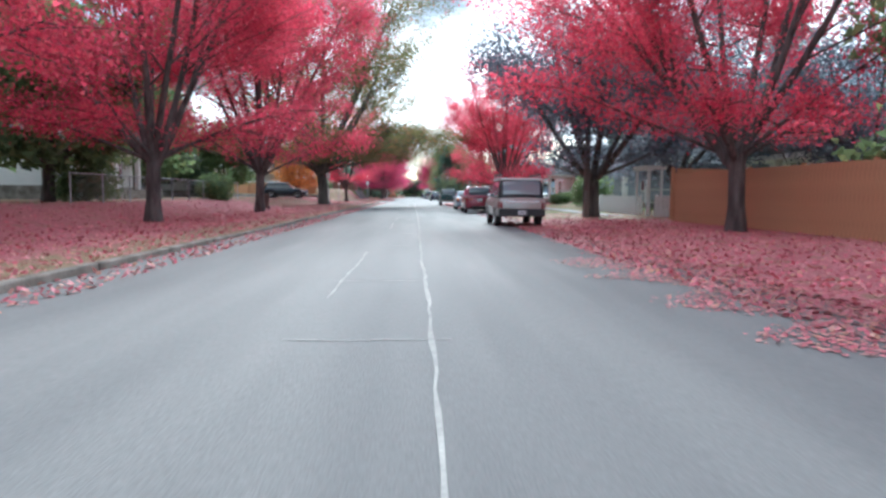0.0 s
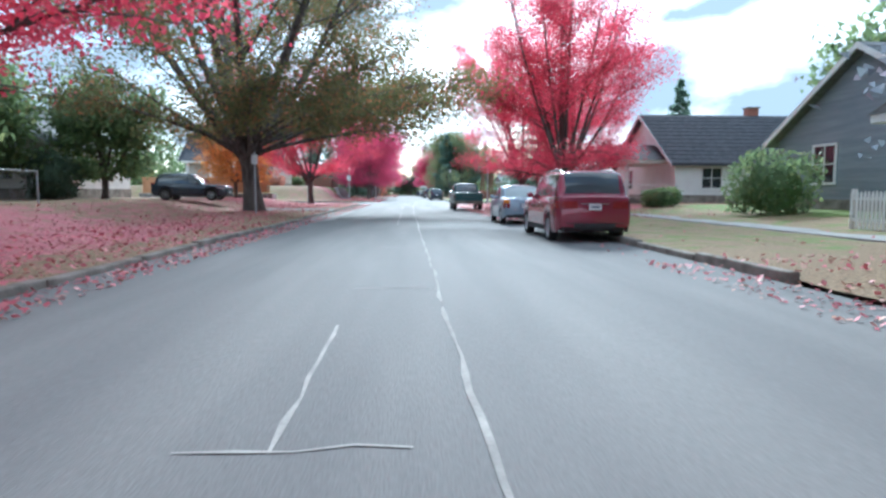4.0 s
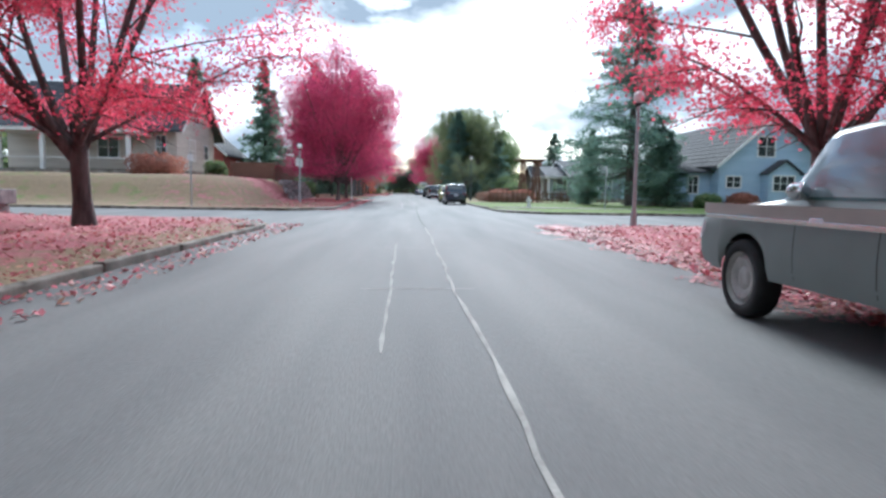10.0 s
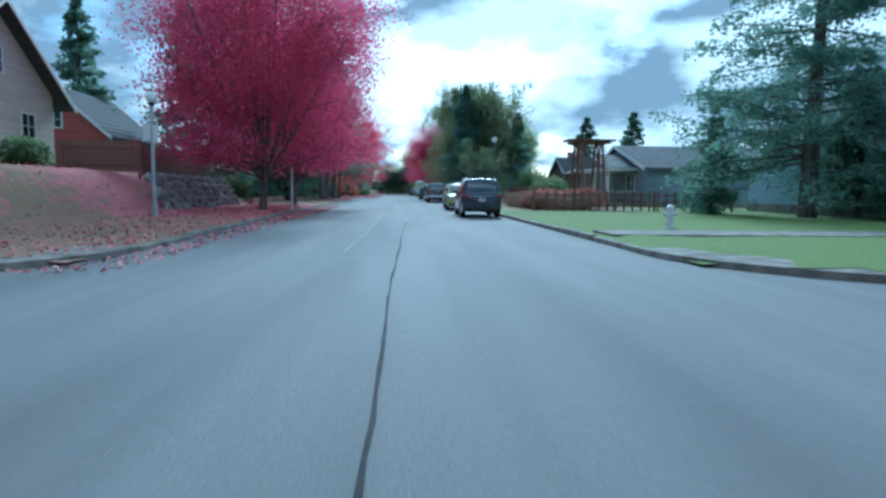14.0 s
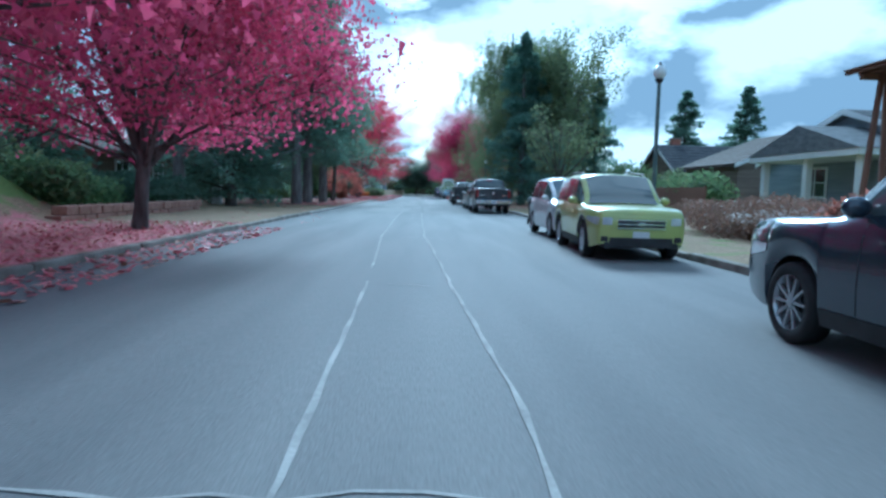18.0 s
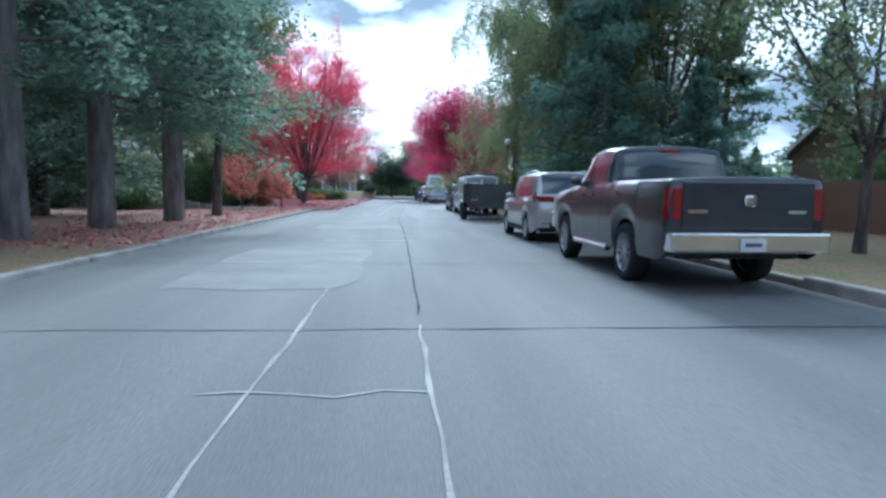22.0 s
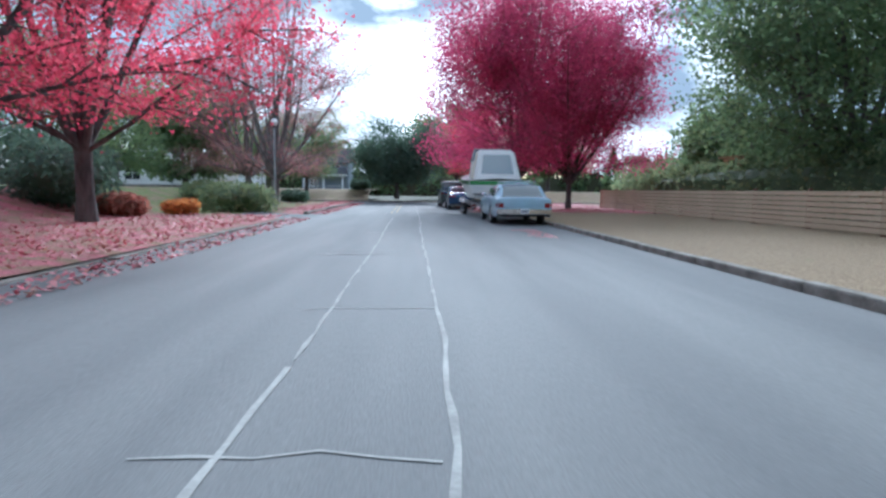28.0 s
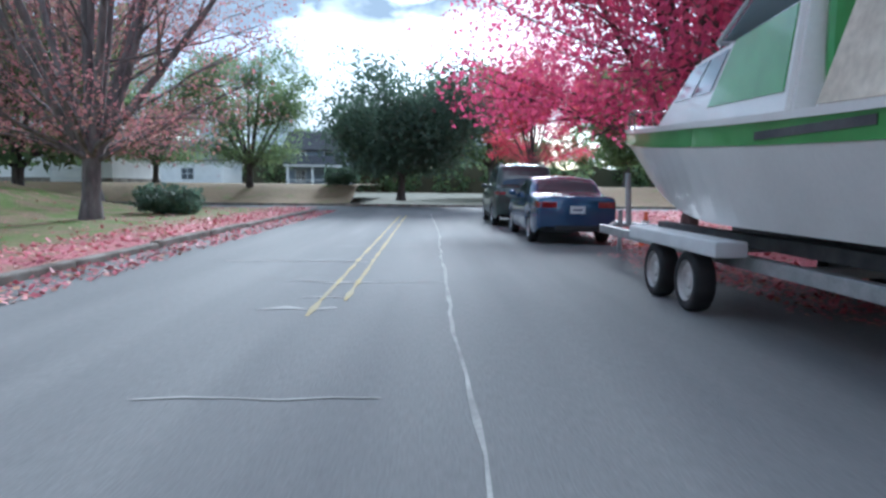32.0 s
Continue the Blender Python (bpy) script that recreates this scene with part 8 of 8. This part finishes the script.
house(20, 29, 26, 35, 0.5, 3.4, 6.2, "x", "white_paint", "roof_grey", "white house behind the picket fence", [(("x", -1), 28, 1.5, 1.2, 1.4, 20), (("x", -1), 32.5, 1.5, 1.2, 1.4, 20), (("y", -1), 23, 1.5, 1.0, 1.3, 26)],
      porch=(17.6, 20, 27.5, 33.5, 0.6, 2.3, [(17.8, 27.8), (17.8, 30.5), (17.8, 33.2)], "white_paint"))
# blue house on the corner
bh = house(22.0, 29.8, 96.0, 109.5, 0.3, 3.35, 6.75, "y", "blue_siding", "roof_dark", "pale blue gabled corner house with white windows",
           [(("y", -1), 25.4, 3.9, 1.2, 1.35, 96.0), (("y", -1), 23.1, 1.65, 1.0, 0.75, 96.0), (("y", -1), 26.3, 1.45, 1.5, 1.0, 95.3, "white_paint", 2), (("x", -1), 99, 1.4, 1.1, 1.3, 22.0)], chimney=(26.3, 99.5, 7.5, "brick"))
house(19.4, 22.0, 97.0, 106.5, 0.3, 2.7, 3.6, "x", "blue_siding", "roof_dark", "low blue side wing of the corner house", [(("y", -1), 20.7, 1.2, 0.7, 1.2, 97.0)])
bay = part("bay", one_box(25.2, 27.5, 95.3, 96.0, 0.5, 2.7, bevel=0.01), M["blue_siding"], bh, "small gabled bay with a white window")
b = bmesh.new()
ga, gc = [[b.verts.new(p) for p in ((25.0, yy, 2.65), (26.35, yy, 3.65), (27.7, yy, 2.65), (27.7, yy, 2.55), (26.35, yy, 3.52), (25.0, yy, 2.55))] for yy in (95.1, 96.0)]
for k in range(6):
    b.faces.new((ga[k], ga[(k + 1) % 6], gc[(k + 1) % 6], gc[k]))
b.faces.new(ga)
bmesh.ops.recalc_face_normals(b, faces=b.faces)
part("bay_roof", b, M["roof_dark"], bay, "small dark gable roof")
put("bay_gable", [(25.15, 95.28, 2.69), (27.55, 95.28, 2.69), (26.35, 95.28, 3.5)], [(0, 1, 2)], M["blue_siding"], bay)
# west side, past the crossing
house(-28.3, -16.5, 98.4, 105.8, 2.0, 5.5, 8.9, "x", "cream_siding", "roof_dark", "cream bungalow with a steep gable and a white-posted porch", [(("x", 1), 101.2, 3.1, 1.0, 1.5, -16.5), (("x", 1), 104.0, 3.3, 0.8, 1.1, -16.5), (("x", 1), 102.1, 6.0, 0.9, 1.0, -16.5), (("y", -1), -17.6, 3.1, 0.7, 1.6, 98.4), (("y", -1), -21.3, 3.1, 1.4, 1.4, 98.4)],
      porch=(-27.3, -18.5, 95.7, 98.4, 2.1, 2.5, [(-27.1, 95.9), (-24.3, 95.9), (-21.5, 95.9), (-18.7, 95.9)], "white_paint"), over=0.7, chimney=(-20.8, 103.5, 9.6, "brick"))
house(-25.5, -18.6, 115.5, 123, 1.6, 4.6, 7.6, "y", "red_siding", "roof_dark", "dark red gabled house above the street", [(("y", -1), -22, 5.0, 0.9, 1.0, 115.5), (("x", 1), 120.5, 2.6, 1.0, 1.3, -18.6)])
house(-27, -16, 127.5, 137.5, 0.4, 2.8, 4.6, "y", "brown_siding", "roof_brown", "low brown house behind conifers", [(("x", 1), 130, 1.2, 1.4, 1.1, -16), (("x", 1), 134.5, 1.2, 1.4, 1.1, -16)])
house(-28, -17, 153.5, 159.5, 0.5, 3.0, 5.2, "y", "brown_siding", "roof_brown", "brown house behind garden trees", [(("x", 1), 156.5, 1.3, 1.4, 1.2, -17)])
gh = house(-27.5, -22.0, 217.5, 225.0, 1.0, 3.3, 4.9, "y", "white_paint", "roof_grey", "white gabled house across the end street", [(("y", -1), -25.5, 1.7, 1.4, 1.2, 217.5)])
gg = house(-21.6, -17.4, 216.8, 223.0, 1.0, 3.0, 4.3, "y", "white_paint", "roof_grey", "white garage with a panelled door")
gd = part("garage_door", one_box(-20.8, -18.2, 216.74, 216.79, 0.7, 2.7, bevel=0.01), M["sign_back"], gg, "pale panelled door")
for k in range(4):
    part("door_panel", one_box(-20.7, -18.3, 216.72, 216.745, 0.76 + k * 0.49, 1.18 + k * 0.49, bevel=0.008), M["white_paint"], gd)
house(-30, -22, 175.5, 185.5, 1.0, 3.6, 6.0, "y", "cream_siding", "roof_grey", "pale house behind trees", [(("x", 1), 178.5, 1.8, 1.2, 1.3, -22)])
# east side, past the crossing
house(17.5, 30, 115.5, 126.5, 0.3, 2.8, 4.6, "x", "grey_siding", "roof_grey", "low grey house with a broad roof", [(("x", -1), 118.5, 1.2, 1.4, 1.2, 17.5), (("x", -1), 123, 1.2, 1.4, 1.2, 17.5), (("y", -1), 21, 1.2, 1.4, 1.2, 115.5)],
      porch=(15.2, 17.5, 117.5, 123.5, 0.35, 2.3, [(15.4, 117.7), (15.4, 120.5), (15.4, 123.3)], "white_paint"))
house(18, 28, 130.5, 137.5, 0.3, 3.0, 5.0, "y", "brown_siding", "roof_brown", "brown gabled house behind the fence", [(("y", -1), 21, 1.4, 1.2, 1.2, 130.5), (("y", -1), 25, 1.4, 1.2, 1.2, 130.5)])
house(19, 29, 141.5, 149.5, 0.3, 3.0, 5.0, "x", "brown_siding", "roof_dark", "dark brown house behind trees", [(("x", -1), 144.5, 1.3, 1.2, 1.2, 19)], chimney=(20.6, 146.5, 5.7, "brick"))
# end of the street
house(-17.0, -9.8, 258, 266, 0.6, 5.2, 7.4, "x", "grey_siding", "roof_dark", "two-storey grey house at the end of the street", [(("y", -1), -15.2, 3.6, 1.1, 1.2, 258), (("y", -1), -11.8, 3.6, 1.1, 1.2, 258), (("y", -1), -15.2, 1.3, 1.1, 1.3, 258)],
      porch=(-16.5, -10.3, 255.6, 258, 0.7, 2.3, [(-16.3, 255.8), (-13.4, 255.8), (-10.5, 255.8)], "white_paint"))
house(-33, -24, 256, 264, 0.6, 3.8, 6.0, "x", "white_paint", "roof_grey", "white house at the end of the street", [(("y", -1), -28, 1.4, 1.4, 1.3, 256)])

# ---- shrubs ----
SHRUBS_SOUTH = [(-12.2, 39.5, 1.0, 1.5, "green_leaf", "green garden shrub by the fence"),
      (-14.5, 29.0, 1.3, 1.8, "green_leaf", "green garden shrub by the porch"),
      (-19.5, 58.0, 1.2, 2.4, "dark_hedge", "rounded dark green shrub"),
      (13.0, 45.5, 1.4, 2.2, "green_leaf", "large green shrub before the grey house"),
      (13.2, 55.5, 0.9, 1.0, "green_leaf", "low green shrub on the lawn"),
      (13.6, 67.8, 0.6, 0.9, "dark_hedge", "clipped green shrub by the porch"),
      (13.6, 70.0, 0.6, 0.9, "dark_hedge", "clipped green shrub by the porch"),
      (20.8, 95.2, 0.8, 1.0, "green_leaf", "low shrub along the blue wall"),
      (23.3, 95.2, 0.9, 1.1, "brown_shrub", "brown shrub along the blue wall"),
      (28.2, 94.8, 1.2, 1.3, "green_leaf", "low shrub along the blue wall"),
      (8.2, 107, 1.2, 1.0, "brown_shrub", "reddish-brown shrub in the corner garden")]
SHRUBS_MIDDLE = [(10.5, 108, 1.2, 1.1, "brown_shrub", "reddish-brown shrub in the corner garden"),
      (-17.0, 96.2, 1.7, 1.5, "brown_shrub", "broad dark red shrub on the raised lawn"),
      (-14.6, 101.0, 0.8, 1.3, "green_leaf", "green shrub by the bungalow"),
      (-10.0, 114, 1.0, 1.2, "green_leaf", "green shrub on the stony bank"),
      (-10.5, 122, 1.4, 1.3, "dark_hedge", "dark green shrub under the trees"),
      (-12.0, 149.5, 1.3, 1.2, "green_leaf", "green shrub in the garden"),
      (-11.4, 156.8, 1.6, 2.5, "green_leaf", "tall dense green garden shrub"),
      (-8.6, 155.5, 1.1, 1.7, "green_leaf", "low green shrub beside a taller one"),
      (-13.5, 153.0, 1.5, 2.6, "birch_leaf", "tall yellow-green shrub above the drive"),
      (-12.0, 114.5, 1.3, 1.5, "birch_leaf", "pale green shrub on the grassy slope"),
      (-14.5, 117.0, 1.5, 2.2, "green_leaf", "tall green shrub on the grassy slope")]
SHRUBS_NORTH = [(-11.4, 118.3, 1.1, 1.3, "green_leaf", "green shrub on the grassy slope"),
      (-9.9, 189.5, 1.1, 1.0, "birch_leaf", "low green shrub on the lawn"),
      (-7.9, 180.5, 0.55, 0.5, "orange_leaf", "small yellow autumn shrub by the drive"),
      (-10.4, 177.6, 1.5, 1.9, "dark_hedge", "dark green shrub beside the drive"),
      (-12.2, 180.4, 1.4, 2.1, "dark_hedge", "dark green shrub beside the drive"),
      (-8.9, 178.2, 0.7, 0.7, "brown_shrub", "dry brown shrub beside the drive"),
      (-7.3, 155.9, 0.5, 1.9, "brown_shrub", "slim upright russet autumn shrub"),
      (-10.5, 163.5, 1.3, 1.0, "green_leaf", "pale green shrub on the bank"),
      (-6.9, 184.2, 1.45, 1.15, "birch_leaf", "spreading grey-green juniper shrub"),
      (-7.6, 200.3, 0.9, 0.8, "dark_hedge", "small clipped dark shrub"),
      (-4.5, 215.5, 0.9, 0.9, "dark_hedge", "small clipped dark shrub"),
      (12.8, 157.5, 1.0, 0.7, "brown_shrub", "dry grey shrub on the verge"),
      (13.0, 124.5, 1.4, 2.0, "green_leaf", "green shrub rising over the fence"),
      (13.3, 129, 1.2, 1.8, "green_leaf", "green shrub rising over the fence"),
      (13.7, 136, 1.6, 2.9, "green_leaf", "tall green shrub rising over the fence"),
      (14.6, 132.2, 1.3, 2.4, "birch_leaf", "yellow-green shrub rising over the fence")]
for i, (x, y, r_, h, mat, lab) in enumerate(SHRUBS_SOUTH + SHRUBS_MIDDLE + SHRUBS_NORTH):
    shrub(x, y, r_, h, M[mat], lab, 100 + i, int(700 + 500 * r_ * h), 0.075)
leaf_box("hedge", 12.4, 15.6, 156.1, 157.7, 0.3, 1.5, 4500, 0.07, M["green_leaf"], "clipped green hedge by a white trellis", seed=61, rounded=True)
tq = thing("garden_trellis", pose(16.2, 156.7, 0.3), "white lattice garden trellis beside the hedge", "trellis")
for k in range(6):
    part("slat", one_box(-0.45 + k * 0.17, -0.41 + k * 0.17, -0.02, 0.0, 0, 1.7), M["white_paint"], tq)
    part("cross_slat", one_box(-0.47, 0.47, 0.0, 0.02, 0.2 + k * 0.28, 0.24 + k * 0.28), M["white_paint"], tq)
leaf_box("hedge", -14.5, -12.2, 116.5, 127, 0.2, 1.4, 6000, 0.08, M["dark_hedge"], "dark green hedge along the garden", seed=62)
leaf_box("hedge", 14.5, 17.0, 165.5, 203.5, 0.3, 3.0, 16000, 0.10, M["green_leaf"], "tall green hedge behind the slat fence", seed=63)
leaf_box("hedge", -17.5, -14.8, 141.5, 153.5, 0.2, 2.4, 7000, 0.09, M["dark_hedge"], "dark hedge under the trees", seed=64)
leaf_box("shrub_bank", 6.7, 11.0, 104.8, 114.5, 0.1, 0.95, 30000, 0.03, M["dry_shrub"], "spreading reddish-brown shrubs in the corner garden", "shrubs", seed=66)
pg = thing("timber_pergola", pose(15.2, 186, 0.2), "orange-brown timber pergola behind the slat fence", "pergola")
for xx in (-0.6, 0.6):
    for yy in (-0.5, 0.5):
        part("post", one_box(xx - 0.06, xx + 0.06, yy - 0.06, yy + 0.06, 0, 2.3, bevel=0.01), M["cedar"], pg)
    part("beam", one_box(xx - 0.05, xx + 0.05, -0.9, 0.9, 2.3, 2.46, bevel=0.01), M["cedar"], pg)
for k in range(5):
    part("slat", one_box(-0.95, 0.95, -0.75 + k * 0.36, -0.68 + k * 0.36, 2.46, 2.54, bevel=0.008), M["cedar"], pg)
# low walls and a meter box
b = bmesh.new()
for i in range(16):
    for k in range(2):
        y_0 = 111.8 + i * 0.56 + (0.28 if k else 0)
        box(b, -8.75 + rr.uniform(-0.02, 0.02), -8.35 + rr.uniform(-0.02, 0.02), y_0, y_0 + 0.53, 0.02 + k * 0.24, 0.25 + k * 0.24, bevel=0.025)
tagged(part("low_wall", b, M["low_brick"]), "low reddish-brown block wall below the slope", "wall", kind="structure")
mb = thing("meter_box", pose(-10.9, 128.4, float(gz(-10.9, 128.4))), "pale utility box beside the garden wall", "utility box")
part("cabinet", one_box(-0.22, 0.22, -0.2, 0.2, 0, 0.95, bevel=0.03), M["sign_back"], mb)
part("lid", one_box(-0.25, 0.25, -0.23, 0.23, 0.95, 1.01, bevel=0.015), M["sign_back"], mb)
b = bmesh.new()
for i in range(9):
    x_0 = -8.8 - i * 0.55
    box(b, x_0 - 0.53, x_0, 151.2, 151.5, -0.1, 0.35 + i * 0.09, bevel=0.02)
tagged(part("drive_wall", b, M["stone"]), "dark stepped retaining wall beside the drive", "wall", kind="structure")
tagged(part("driveway_slope", one_box(-15.0, -6.0, 151.6, 154.6, 0.05, 0.165, bevel=0.01), M["concrete_road"]), "pale concrete drive to the garden", "driveway", kind="structure")
leaf_box("hedge", 13.2, 15.2, 166, 200, 0.3, 2.2, 9000, 0.09, M["birch_leaf"], "yellow-green hedge over the slat fence", seed=65)


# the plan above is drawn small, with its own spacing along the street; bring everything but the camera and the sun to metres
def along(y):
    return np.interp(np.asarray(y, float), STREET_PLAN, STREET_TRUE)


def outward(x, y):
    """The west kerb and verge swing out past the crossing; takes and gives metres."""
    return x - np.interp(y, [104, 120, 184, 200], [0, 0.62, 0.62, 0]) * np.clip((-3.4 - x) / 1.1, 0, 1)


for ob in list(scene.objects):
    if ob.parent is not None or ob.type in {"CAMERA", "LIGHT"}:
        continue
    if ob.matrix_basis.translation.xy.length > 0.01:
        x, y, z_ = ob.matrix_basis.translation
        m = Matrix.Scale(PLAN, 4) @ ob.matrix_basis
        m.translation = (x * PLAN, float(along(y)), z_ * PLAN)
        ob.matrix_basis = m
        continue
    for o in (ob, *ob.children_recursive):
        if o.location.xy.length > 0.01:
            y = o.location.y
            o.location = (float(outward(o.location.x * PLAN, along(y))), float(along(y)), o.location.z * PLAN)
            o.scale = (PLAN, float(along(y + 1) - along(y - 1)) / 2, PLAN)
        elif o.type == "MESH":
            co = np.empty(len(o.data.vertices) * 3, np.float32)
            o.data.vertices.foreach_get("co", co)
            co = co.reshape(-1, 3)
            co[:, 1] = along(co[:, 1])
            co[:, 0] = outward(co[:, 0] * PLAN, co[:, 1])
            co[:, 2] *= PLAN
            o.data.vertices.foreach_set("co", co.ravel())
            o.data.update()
